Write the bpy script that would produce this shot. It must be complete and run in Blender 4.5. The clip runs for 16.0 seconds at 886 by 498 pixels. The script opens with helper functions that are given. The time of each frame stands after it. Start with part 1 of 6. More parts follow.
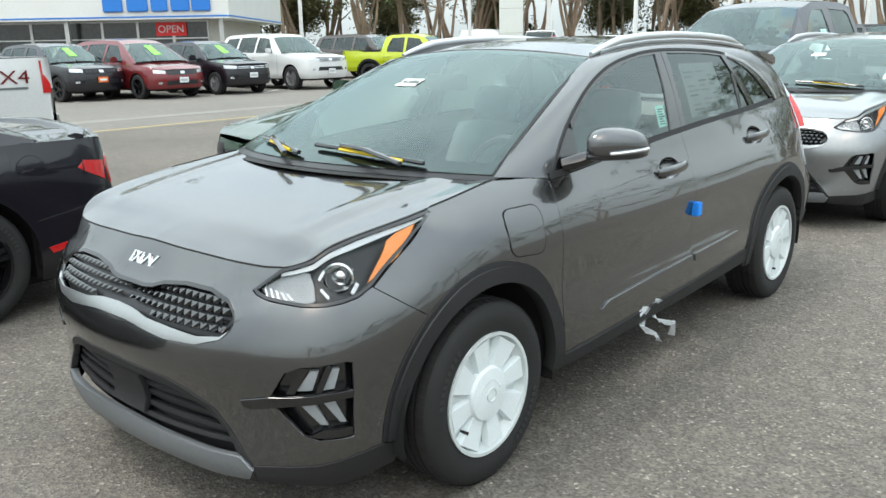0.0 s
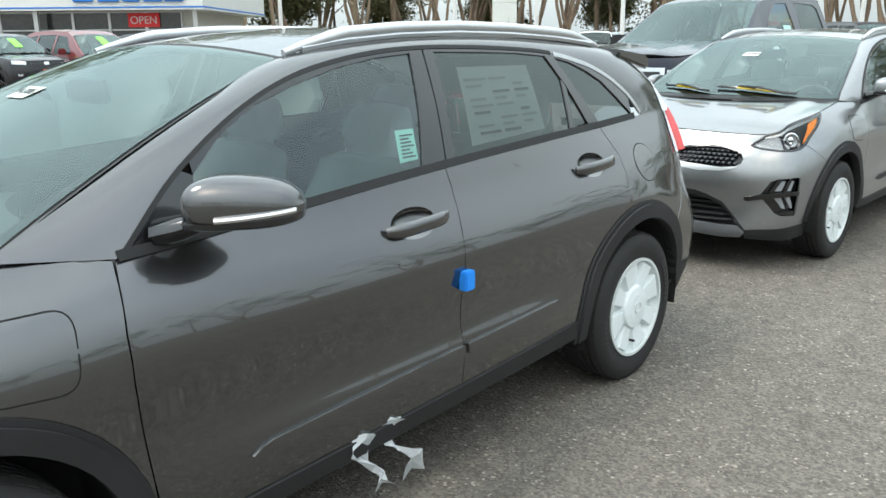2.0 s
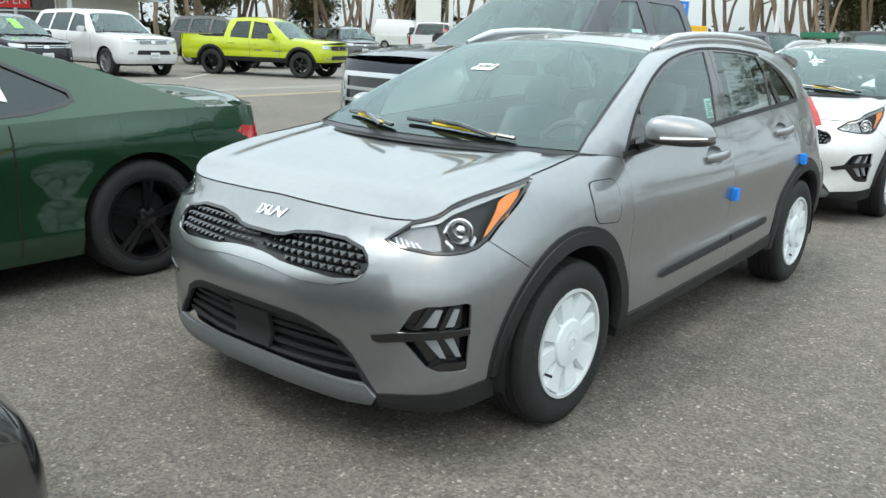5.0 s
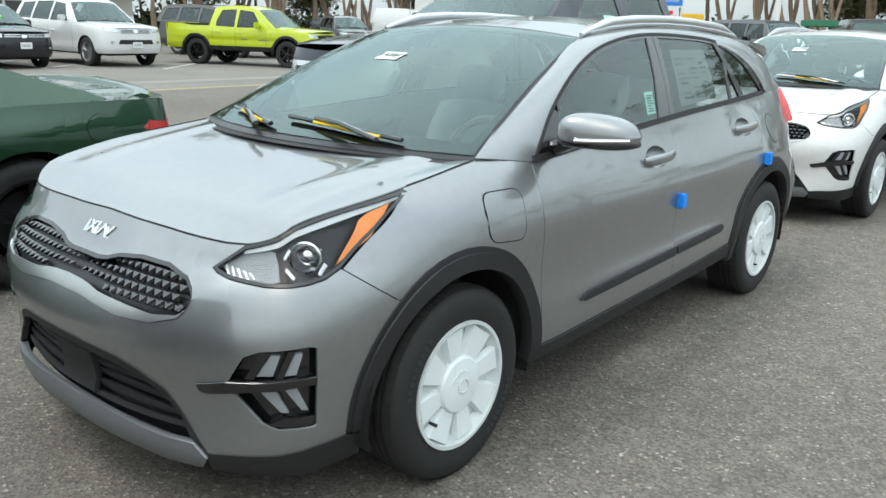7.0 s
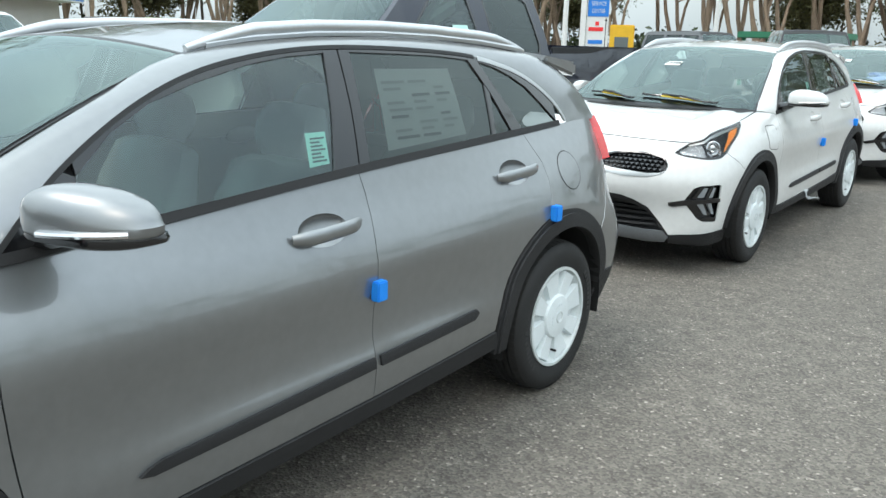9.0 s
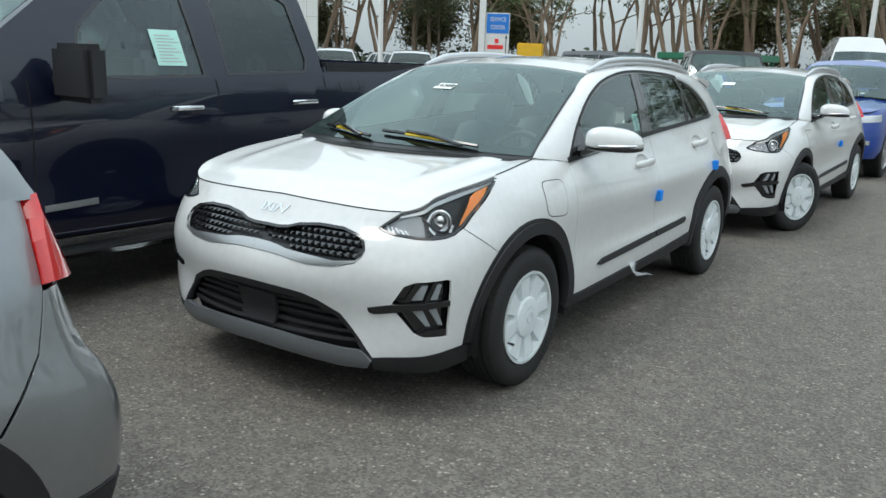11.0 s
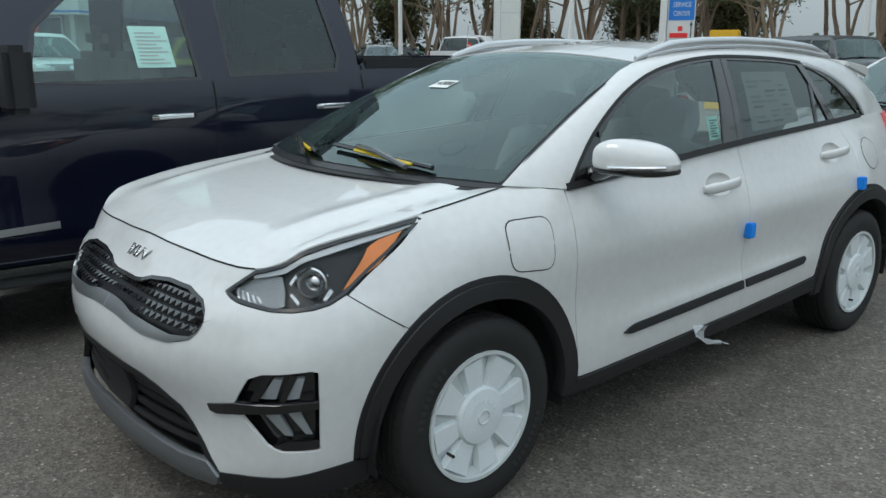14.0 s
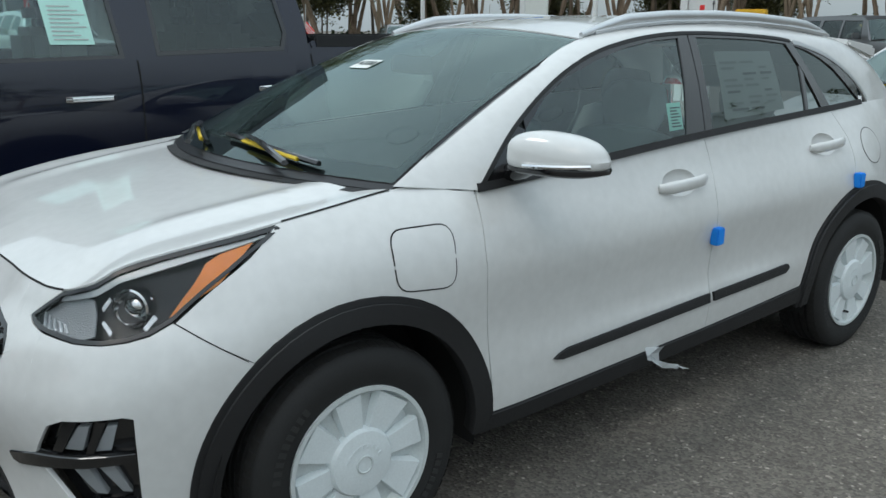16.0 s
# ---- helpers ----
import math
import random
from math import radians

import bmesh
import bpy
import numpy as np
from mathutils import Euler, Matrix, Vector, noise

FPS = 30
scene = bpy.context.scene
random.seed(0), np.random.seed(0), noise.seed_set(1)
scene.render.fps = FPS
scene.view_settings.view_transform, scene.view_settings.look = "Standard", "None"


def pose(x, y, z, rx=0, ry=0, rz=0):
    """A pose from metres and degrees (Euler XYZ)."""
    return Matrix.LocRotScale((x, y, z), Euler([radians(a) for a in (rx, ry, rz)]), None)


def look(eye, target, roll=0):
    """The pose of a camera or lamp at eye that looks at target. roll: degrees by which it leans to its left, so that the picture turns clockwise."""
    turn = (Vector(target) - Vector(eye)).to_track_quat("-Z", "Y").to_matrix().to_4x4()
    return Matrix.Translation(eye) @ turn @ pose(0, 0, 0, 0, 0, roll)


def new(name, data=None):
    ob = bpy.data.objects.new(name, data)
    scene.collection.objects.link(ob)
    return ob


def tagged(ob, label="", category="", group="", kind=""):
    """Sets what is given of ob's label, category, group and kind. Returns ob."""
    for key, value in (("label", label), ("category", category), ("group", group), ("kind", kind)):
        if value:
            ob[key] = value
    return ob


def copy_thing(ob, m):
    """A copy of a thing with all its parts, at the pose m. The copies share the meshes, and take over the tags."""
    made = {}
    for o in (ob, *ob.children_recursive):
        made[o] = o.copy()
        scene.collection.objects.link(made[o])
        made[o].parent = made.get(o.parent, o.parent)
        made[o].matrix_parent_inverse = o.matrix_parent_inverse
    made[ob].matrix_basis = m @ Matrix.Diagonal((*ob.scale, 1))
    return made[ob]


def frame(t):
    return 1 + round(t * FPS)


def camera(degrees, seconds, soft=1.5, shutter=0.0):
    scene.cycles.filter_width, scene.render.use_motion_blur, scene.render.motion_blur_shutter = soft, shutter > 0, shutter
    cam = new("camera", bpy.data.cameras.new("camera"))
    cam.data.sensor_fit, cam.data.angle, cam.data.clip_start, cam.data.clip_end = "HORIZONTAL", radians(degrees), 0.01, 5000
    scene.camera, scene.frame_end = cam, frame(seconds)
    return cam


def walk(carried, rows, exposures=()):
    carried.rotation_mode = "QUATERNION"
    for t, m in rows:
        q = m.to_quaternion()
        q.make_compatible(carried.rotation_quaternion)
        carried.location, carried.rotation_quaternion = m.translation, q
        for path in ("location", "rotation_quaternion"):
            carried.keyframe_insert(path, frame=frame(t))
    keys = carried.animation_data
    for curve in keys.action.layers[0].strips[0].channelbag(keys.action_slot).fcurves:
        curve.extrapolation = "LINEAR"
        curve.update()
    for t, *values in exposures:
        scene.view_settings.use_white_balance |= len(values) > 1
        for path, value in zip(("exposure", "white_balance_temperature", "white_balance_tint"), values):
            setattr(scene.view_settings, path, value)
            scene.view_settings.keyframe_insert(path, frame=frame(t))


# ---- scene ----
cam = camera(56.8, 16.0)
METRES, EYE, TILT, LEAN, TURN = 12.0, 1.6, -14.3, 0.0, 40.0
PATH = [
    (0, (1.592, -2.031, 1.487), (0.309, -0.577, 0.998), -1.08),
    (0.5, (1.582, -1.784, 1.453), (0.307, -0.323, 0.965), -0.90),
    (1, (1.557, -1.368, 1.462), (0.293, 0.105, 0.980), -1.00),
    (1.5, (1.635, -0.890, 1.476), (0.366, 0.580, 0.993), -1.07),
    (2, (1.613, -0.372, 1.466), (0.329, 1.076, 0.965), -0.52),
    (2.5, (1.592, 0.199, 1.463), (0.303, 1.643, 0.954), -0.23),
    (3, (1.560, 0.776, 1.465), (0.295, 2.240, 0.957), 0.34),
    (3.5, (1.475, 1.357, 1.475), (0.266, 2.868, 0.970), 0.62),
    (4, (1.491, 1.852, 1.484), (0.300, 3.377, 0.978), 0.79),
    (4.5, (1.413, 2.296, 1.463), (0.239, 3.835, 0.960), 1.20),
    (5, (1.430, 2.703, 1.465), (0.262, 4.245, 0.958), 1.73),
    (5.2, (1.454, 2.854, 1.471), (0.290, 4.399, 0.962), 1.95),
    (7.5, (1.477, 3.592, 1.452), (0.292, 5.108, 0.906), 1.38),
    (8, (1.545, 3.966, 1.448), (0.321, 5.447, 0.892), 0.45),
    (8.5, (1.597, 4.469, 1.439), (0.381, 5.956, 0.882), 0.65),
    (9, (1.645, 5.055, 1.473), (0.537, 6.643, 0.972), 1.47),
    (9.5, (1.741, 5.669, 1.493), (0.691, 7.309, 1.037), 1.43),
    (10, (1.753, 6.303, 1.494), (0.766, 7.986, 1.056), 1.77),
    (10.2, (1.750, 6.577, 1.471), (0.788, 8.274, 1.032), 2.07),
    (12.3, (1.774, 8.666, 1.470), (0.570, 10.193, 1.002), 1.76),
    (12.5, (1.771, 8.779, 1.466), (0.539, 10.286, 1.004), 1.61),
    (13, (1.836, 8.981, 1.463), (0.538, 10.429, 0.996), 1.21),
    (13.5, (1.871, 9.061, 1.466), (0.516, 10.453, 0.991), 0.70),
    (14, (1.886, 9.083, 1.460), (0.479, 10.423, 0.987), 0.13),
    (14.5, (1.885, 9.100, 1.466), (0.446, 10.403, 0.988), -0.10),
    (15, (1.894, 9.151, 1.457), (0.441, 10.440, 0.982), -0.32),
    (15.5, (1.864, 9.358, 1.439), (0.407, 10.637, 0.947), -0.10),
    (16, (1.835, 9.692, 1.441), (0.388, 10.974, 0.924), 0.27),
]
walk(cam, [(t, look(eye, target, roll)) for t, eye, target, roll in PATH], ((0, .91, 6600, 10), (7.5, .77, 6450, 9), (9.5, .76, 6400, 9), (10.2, .6, 6400, 9), (12.3, -.15, 6180, 9), (16, -.12, 6230, 9)))

# ---- world and light: bright overcast day ----
world = bpy.data.worlds.new("sky")
scene.world = world
world.use_nodes = True
wn = world.node_tree
bg = wn.nodes["Background"]
sky = wn.nodes.new("ShaderNodeTexSky")
sky.sky_type, sky.sun_disc = 'NISHITA', False
sky.sun_elevation, sky.sun_rotation = radians(52), radians(140)
sky.dust_density, sky.ozone_density, sky.air_density = 3.0, 1.0, 1.2
cloud = wn.nodes.new("ShaderNodeTexNoise")
cloud.inputs["Scale"].default_value, cloud.inputs["Detail"].default_value = 2.2, 6
cramp = wn.nodes.new("ShaderNodeMapRange")
cramp.inputs[1].default_value, cramp.inputs[2].default_value = 0.3, 0.62
cmix = wn.nodes.new("ShaderNodeMix")
cmix.data_type = 'RGBA'
cmix.inputs["B"].default_value = (6.5, 7.5, 7.8, 1)
wc = wn.nodes.new("ShaderNodeTexCoord")
wn.links.new(wc.outputs["Generated"], cloud.inputs["Vector"])
wn.links.new(cloud.outputs["Fac"], cramp.inputs[0])
cramp.inputs[3].default_value, cramp.inputs[4].default_value = 0.55, 0.95
wn.links.new(cramp.outputs[0], cmix.inputs["Factor"])
wn.links.new(sky.outputs[0], cmix.inputs["A"])
sepz = wn.nodes.new("ShaderNodeSeparateXYZ")
grad = wn.nodes.new("ShaderNodeMapRange")
grad.inputs[1].default_value, grad.inputs[2].default_value, grad.inputs[3].default_value, grad.inputs[4].default_value = 0, .75, .48, 1.25
gmul = wn.nodes.new("ShaderNodeVectorMath")
gmul.operation = 'SCALE'
wn.links.new(wc.outputs["Generated"], sepz.inputs[0])
wn.links.new(sepz.outputs[2], grad.inputs[0])
wn.links.new(cmix.outputs["Result"], gmul.inputs[0])
wn.links.new(grad.outputs[0], gmul.inputs["Scale"])
wn.links.new(gmul.outputs[0], bg.inputs[0])
bg.inputs[1].default_value = 0.149
sun = new("sun", bpy.data.lights.new("sun", 'SUN'))
sun.data.energy, sun.data.angle, sun.data.color = 1.0, radians(20), (1, .97, .92)
sun.matrix_basis = look((0, 0, 30), (9, 12, 0))


# ---- materials ----
def mat(name, col, rough=.5, metal=0.0, coat=0.0, spec=.5, vary=0.0, scale=6.0, bump=0.0, bscale=80.0, alpha=1.0, emit=0.0, trans=0.0):
    """Principled material with tone variation at two scales and fine relief."""
    m = bpy.data.materials.new(name)
    m.use_nodes = True
    t = m.node_tree
    b = t.nodes["Principled BSDF"]
    b.inputs["Base Color"].default_value = (*col, 1)
    b.inputs["Roughness"].default_value, b.inputs["Metallic"].default_value = rough, metal
    b.inputs["Coat Weight"].default_value, b.inputs["Coat Roughness"].default_value = coat, .03
    b.inputs["Specular IOR Level"].default_value = spec
    b.inputs["Alpha"].default_value = alpha
    b.inputs["Transmission Weight"].default_value = trans
    if emit:
        b.inputs["Emission Color"].default_value = (*col, 1)
        b.inputs["Emission Strength"].default_value = emit
    co = t.nodes.new("ShaderNodeTexCoord")
    if vary:
        n1, n2 = t.nodes.new("ShaderNodeTexNoise"), t.nodes.new("ShaderNodeTexNoise")
        n1.inputs["Scale"].default_value, n2.inputs["Scale"].default_value = scale, scale * 14
        n1.inputs["Detail"].default_value = 5
        mx = t.nodes.new("ShaderNodeMath")
        mx.operation = 'ADD'
        r = t.nodes.new("ShaderNodeMapRange")
        r.inputs[1].default_value, r.inputs[2].default_value = .65, 1.35
        r.inputs[3].default_value, r.inputs[4].default_value = 1 - vary, 1 + vary
        mul = t.nodes.new("ShaderNodeVectorMath")
        mul.operation = 'SCALE'
        mul.inputs[0].default_value = col
        for n in (n1, n2):
            t.links.new(co.outputs["Object"], n.inputs["Vector"])
        t.links.new(n1.outputs["Fac"], mx.inputs[0])
        t.links.new(n2.outputs["Fac"], mx.inputs[1])
        t.links.new(mx.outputs[0], r.inputs[0])
        t.links.new(r.outputs[0], mul.inputs["Scale"])
        t.links.new(mul.outputs[0], b.inputs["Base Color"])
    if bump:
        n3, bp = t.nodes.new("ShaderNodeTexNoise"), t.nodes.new("ShaderNodeBump")
        n3.inputs["Scale"].default_value, n3.inputs["Detail"].default_value = bscale, 4
        bp.inputs["Strength"].default_value, bp.inputs["Distance"].default_value = bump, .004
        t.links.new(co.outputs["Object"], n3.inputs["Vector"])
        t.links.new(n3.outputs["Fac"], bp.inputs["Height"])
        t.links.new(bp.outputs[0], b.inputs["Normal"])
    return m


def paint(name, col, metal=.0, rough=.35, gloss=1.6):
    """Car paint: tinted base under a clear coat, with fine flake."""
    m = mat(name, col, rough, metal, 1.0, .2, .05, 2.0)
    m.node_tree.nodes["Principled BSDF"].inputs["Coat IOR"].default_value = gloss
    return m


def glass_mat(name, tint, dark, ior=1.6, sheen=(.9, 1, .98)):
    """Tinted window glass: a clear share and a mirror share by Fresnel."""
    m = bpy.data.materials.new(name)
    m.use_nodes = True
    t = m.node_tree
    t.nodes.remove(t.nodes["Principled BSDF"])
    tr, gl, fr, mx = (t.nodes.new("ShaderNode" + k) for k in ("BsdfTransparent", "BsdfGlossy", "Fresnel", "MixShader"))
    tr.inputs[0].default_value = (*[c * dark for c in tint], 1)
    gl.inputs["Roughness"].default_value = .01
    fr.inputs[0].default_value = ior
    gl.inputs[0].default_value = (*sheen, 1)
    t.links.new(fr.outputs[0], mx.inputs[0])
    t.links.new(tr.outputs[0], mx.inputs[1])
    t.links.new(gl.outputs[0], mx.inputs[2])
    t.links.new(mx.outputs[0], t.nodes["Material Output"].inputs[0])
    return m


GRAPHITE = paint("graphite_metallic_paint", (.070, .071, .072), .90, .25, 1.85)
STEEL = paint("steel_grey_metallic_paint", (.235, .245, .25), .75, .36, 1.8)
PEARL = paint("snow_white_pearl_paint", (.63, .635, .625), .0, .35)
NAVY = paint("dark_navy_paint", (.002, .004, .016), .0, .35, 1.5)
GREENP = paint("dark_green_metallic_paint", (.012, .05, .022), .5, .35)
BLACKP = paint("black_metallic_paint", (.007, .006, .010), .0, .35, 1.5)
WHITEP = paint("plain_white_paint", (.60, .605, .60), 0, .4)
REDP = paint("dark_red_paint", (.16, .012, .015), .3, .35)
LIMEP = paint("lime_green_paint", (.42, .50, .01), 0, .4)
BLUEP = paint("bright_blue_paint", (.01, .05, .28), .1, .35)
GREYP = paint("flat_grey_paint", (.10, .105, .11), .2, .4)
SILVERP = paint("silver_paint", (.45, .46, .47), .6, .35)
CLAD = mat("black_grained_plastic", (.011, .011, .012), .62, vary=.15, scale=9, bump=.25, bscale=900)
GLOSSB = mat("gloss_black_plastic", (.008, .008, .009), .12, coat=.6)
DARK = mat("dark_underside", (.008, .008, .008), .9, vary=.2)
GREYTRIM = mat("satin_grey_trim", (.17, .18, .19), .4, .5, vary=.08)
SATIN = mat("satin_silver_trim", (.48, .49, .49), .34, .9, vary=.04)
CHROME = mat("chrome", (.8, .8, .81), .08, 1.0)
RAIL = mat("silver_roof_rail", (.62, .63, .64), .33, .8, vary=.05)
RUBBER = mat("tyre_rubber", (.011, .011, .011), .72, vary=.25, scale=14, bump=.3, bscale=300)
MARKM = mat("tyre_marking_rubber", (.022, .022, .022), .6)
TREADM = mat("tyre_tread_rubber", (.015, .014, .013), .85, vary=.3, scale=20, bump=.5, bscale=220)
FILM = mat("white_film_on_wheel_cover", (.68, .73, .74), .33, vary=.06, scale=12, bump=.25, bscale=28)
FILM2 = mat("silver_wheel_under_film", (.58, .62, .62), .38, .1, vary=.08, scale=12)
BLACKRIM = mat("black_alloy", (.009, .009, .010), .25, .4, coat=.5)
ALLOY = mat("silver_alloy", (.5, .5, .51), .3, .9, vary=.05)
AMBER = mat("amber_reflector", (.90, .27, .02), .35, coat=1.0, vary=.08, scale=60, bump=.4, bscale=300)
REDLENS = mat("red_lamp_lens", (.50, .012, .012), .12, coat=1.0, vary=.1, scale=50)
REFLECT = mat("lamp_reflector", (.62, .64, .66), .12, .9, bump=.7, bscale=220)
LAMPCLR = mat("frosted_clear_plastic", (.33, .35, .37), .22, .3, bump=.8, bscale=300)
LAMPBLK = mat("lamp_housing_black", (.018, .018, .02), .3, .2)
BLUEFOAM = mat("blue_foam_block", (.01, .24, .80), .8, vary=.1, scale=40, bump=.4, bscale=300)
PLASTWRAP = mat("clear_plastic_film", (.78, .82, .84), .12, alpha=.55, bump=1.0, bscale=40)
WFILM = mat("white_protective_film", (.74, .78, .79), .4, vary=.05, bump=.3, bscale=60)
PAPER = mat("white_paper", (.74, .78, .75), .8, vary=.05)
PAPERG = mat("pale_green_paper", (.48, .76, .68), .8, vary=.05)
NEONP = mat("neon_green_paper", (.25, .85, .12), .8)
INK = mat("grey_print", (.12, .14, .14), .8)
INKL = mat("pale_grey_print", (.42, .45, .44), .8)
YELLOW = mat("yellow_film", (.62, .44, .01), .5, vary=.1, scale=30)
SEATM = mat("dark_seat_fabric", (.13, .135, .135), .7, vary=.15, scale=12)
SEATPL = mat("seat_cover_film", (.58, .64, .63), .22, alpha=.62, bump=1.0, bscale=14)
DASHM = mat("dashboard_plastic", (.085, .088, .09), .6, vary=.1)
HEADLIN = mat("grey_headliner", (.25, .26, .26), .9, vary=.05)
PLATE = mat("licence_plate_white", (.7, .72, .74), .4, vary=.04)
ORANGE = mat("orange_paper_plate", (.8, .16, .03), .6)
GLASS_WS = glass_mat("windscreen_glass", (.80, .98, .95), .82, 1.85, (.84, 1, .98))
GLASS_F = glass_mat("green_tinted_glass", (.78, .98, .94), .88, 1.85, (.90, 1, .99))
GLASS_R = glass_mat("dark_privacy_glass", (.85, .95, .95), .26, 1.7)
GLASS_FAR = mat("dark_car_glass", (.02, .025, .027), .04, coat=.5)
LENS = glass_mat("clear_lamp_lens", (1, 1, 1), .95, 1.3)


# ---- mesh helpers ----
def spline(pts, n=40):
    """Dense smooth curve through points."""
    p = np.array(pts, float)
    p = np.vstack([2 * p[0] - p[1], p, 2 * p[-1] - p[-2]])
    out = []
    for i in range(1, len(p) - 2):
        a, b, c, d = p[i - 1], p[i], p[i + 1], p[i + 2]
        for u in np.linspace(0, 1, n, endpoint=False):
            out.append(.5 * (2 * b + (c - a) * u + (2 * a - 5 * b + 4 * c - d) * u * u + (3 * b - a - 3 * c + d) * u ** 3))
    out.append(p[-2])
    return np.array(out)


def link_mesh(name, verts, faces, material, parent=None, label="", normals=None, smooth=True):
    me = bpy.data.meshes.new(name)
    me.from_pydata([tuple(map(float, v)) for v in verts], [], [tuple(map(int, f)) for f in faces])
    if smooth:
        me.shade_smooth()
    me.materials.append(material)
    if normals is not None:
        me.normals_split_custom_set_from_vertices([tuple(map(float, n)) for n in normals])
    ob = new(name, me)
    if parent is not None:
        ob.parent = parent
    if label:
        tagged(ob, label)
    return ob


def part(name, bm, material, parent, label="", smooth=True, bevel=0.0):
    """Links a bmesh as one mesh object under a thing or a part."""
    if bevel:
        bmesh.ops.bevel(bm, geom=[e for e in bm.edges if len(e.link_faces) == 2 and e.calc_face_angle(0) > .6], offset=bevel, segments=2, affect='EDGES', clamp_overlap=True)
    bmesh.ops.recalc_face_normals(bm, faces=bm.faces)
    me = bpy.data.meshes.new(name)
    bm.to_mesh(me)
    bm.free()
    if smooth:
        me.shade_smooth()
        me.set_sharp_from_angle(angle=radians(38))
    me.materials.append(material)
    ob = new(name, me)
    if parent is not None:
        ob.parent = parent
    if label:
        tagged(ob, label)
    return ob


def blocks(*specs):
    """One bmesh of boxes: each (x0, x1, y0, y1, z0, z1) with an optional matrix."""
    bm = bmesh.new()
    for s in specs:
        x0, x1, y0, y1, z0, z1 = s[:6]
        m = s[6] if len(s) > 6 else Matrix()
        bmesh.ops.create_cube(bm, size=1, matrix=m @ Matrix.Translation(((x0 + x1) / 2, (y0 + y1) / 2, (z0 + z1) / 2)) @ Matrix.Diagonal((x1 - x0, y1 - y0, z1 - z0, 1)))
    return bm


def lathe(profile, seg=48, axis='x', at=(0, 0, 0), arc=(0, 2 * math.pi)):
    """Turns (radius, along) pairs about an axis; returns verts, faces."""
    v, f = [], []
    full = abs(arc[1] - arc[0] - 2 * math.pi) < 1e-6
    m = seg if full else seg + 1
    for i in range(m):
        a = arc[0] + (arc[1] - arc[0]) * i / seg
        for r, h in profile:
            c, s = r * math.cos(a), r * math.sin(a)
            p = {'x': (h, c, s), 'y': (c, h, s), 'z': (c, s, h)}[axis]
            v.append((p[0] + at[0], p[1] + at[1], p[2] + at[2]))
    k = len(profile)
    for i in range(seg):
        j = (i + 1) % m
        for q in range(k - 1):
            f.append((i * k + q, j * k + q, j * k + q + 1, i * k + q + 1))
    return v, f


def lathe_bm(profile, seg=48, axis='x', at=(0, 0, 0), arc=(0, 2 * math.pi)):
    v, f = lathe(profile, seg, axis, at, arc)
    bm = bmesh.new()
    vs = [bm.verts.new(p) for p in v]
    for q in f:
        bm.faces.new([vs[i] for i in q])
    bmesh.ops.remove_doubles(bm, verts=bm.verts, dist=1e-5)
    return bm


def tube(path, r, seg=8, flat=1.0):
    """A bmesh tube along points, rounded ends; flat squeezes it sideways."""
    p = [Vector(q) for q in path]
    bm = bmesh.new()
    rings = []
    for i, c in enumerate(p):
        d = (p[min(i + 1, len(p) - 1)] - p[max(i - 1, 0)]).normalized()
        side = d.cross(Vector((0, 0, 1)))
        side = side.normalized() if side.length > 1e-4 else Vector((1, 0, 0))
        up = side.cross(d).normalized()
        rr = r[i] if isinstance(r, (list, tuple)) else r
        rings.append([bm.verts.new(c + side * (rr * flat * math.cos(2 * math.pi * k / seg)) + up * (rr * math.sin(2 * math.pi * k / seg))) for k in range(seg)])
    for a, b in zip(rings, rings[1:]):
        for k in range(seg):
            bm.faces.new((a[k], a[(k + 1) % seg], b[(k + 1) % seg], b[k]))
    bm.faces.new(rings[0])
    bm.faces.new(rings[-1])
    return bm


def shrink(poly, d):
    """Offsets a polygon inwards by d."""
    p = np.array(poly, float)
    if not d:
        return p
    nx, pv = np.roll(p, -1, 0), np.roll(p, 1, 0)
    area = .5 * np.sum(p[:, 0] * nx[:, 1] - nx[:, 0] * p[:, 1])
    e1, e2 = p - pv, nx - p
    n1 = np.stack([-e1[:, 1], e1[:, 0]], 1) / (np.linalg.norm(e1, axis=1, keepdims=True) + 1e-9)
    n2 = np.stack([-e2[:, 1], e2[:, 0]], 1) / (np.linalg.norm(e2, axis=1, keepdims=True) + 1e-9)
    n = n1 + n2
    n /= np.maximum(np.sum(n * n1, 1, keepdims=True), .35)
    return p + n * d * np.sign(area)


def rounded(poly, r=.02, n=4):
    """Rounds the corners of a polygon."""
    out = []
    m = len(poly)
    for i in range(m):
        a, b, c = (np.array(poly[(i + k - 1) % m], float) for k in range(3))
        la, lc = np.linalg.norm(a - b), np.linalg.norm(c - b)
        ra, rc = min(r, la * .45), min(r, lc * .45)
        p, q = b + (a - b) / la * ra, b + (c - b) / lc * rc
        for u in np.linspace(0, 1, n):
            out.append(tuple((1 - u) ** 2 * p + 2 * u * (1 - u) * b + u * u * q))
    return out


CENTRE = np.array([0, 1.3, .75])


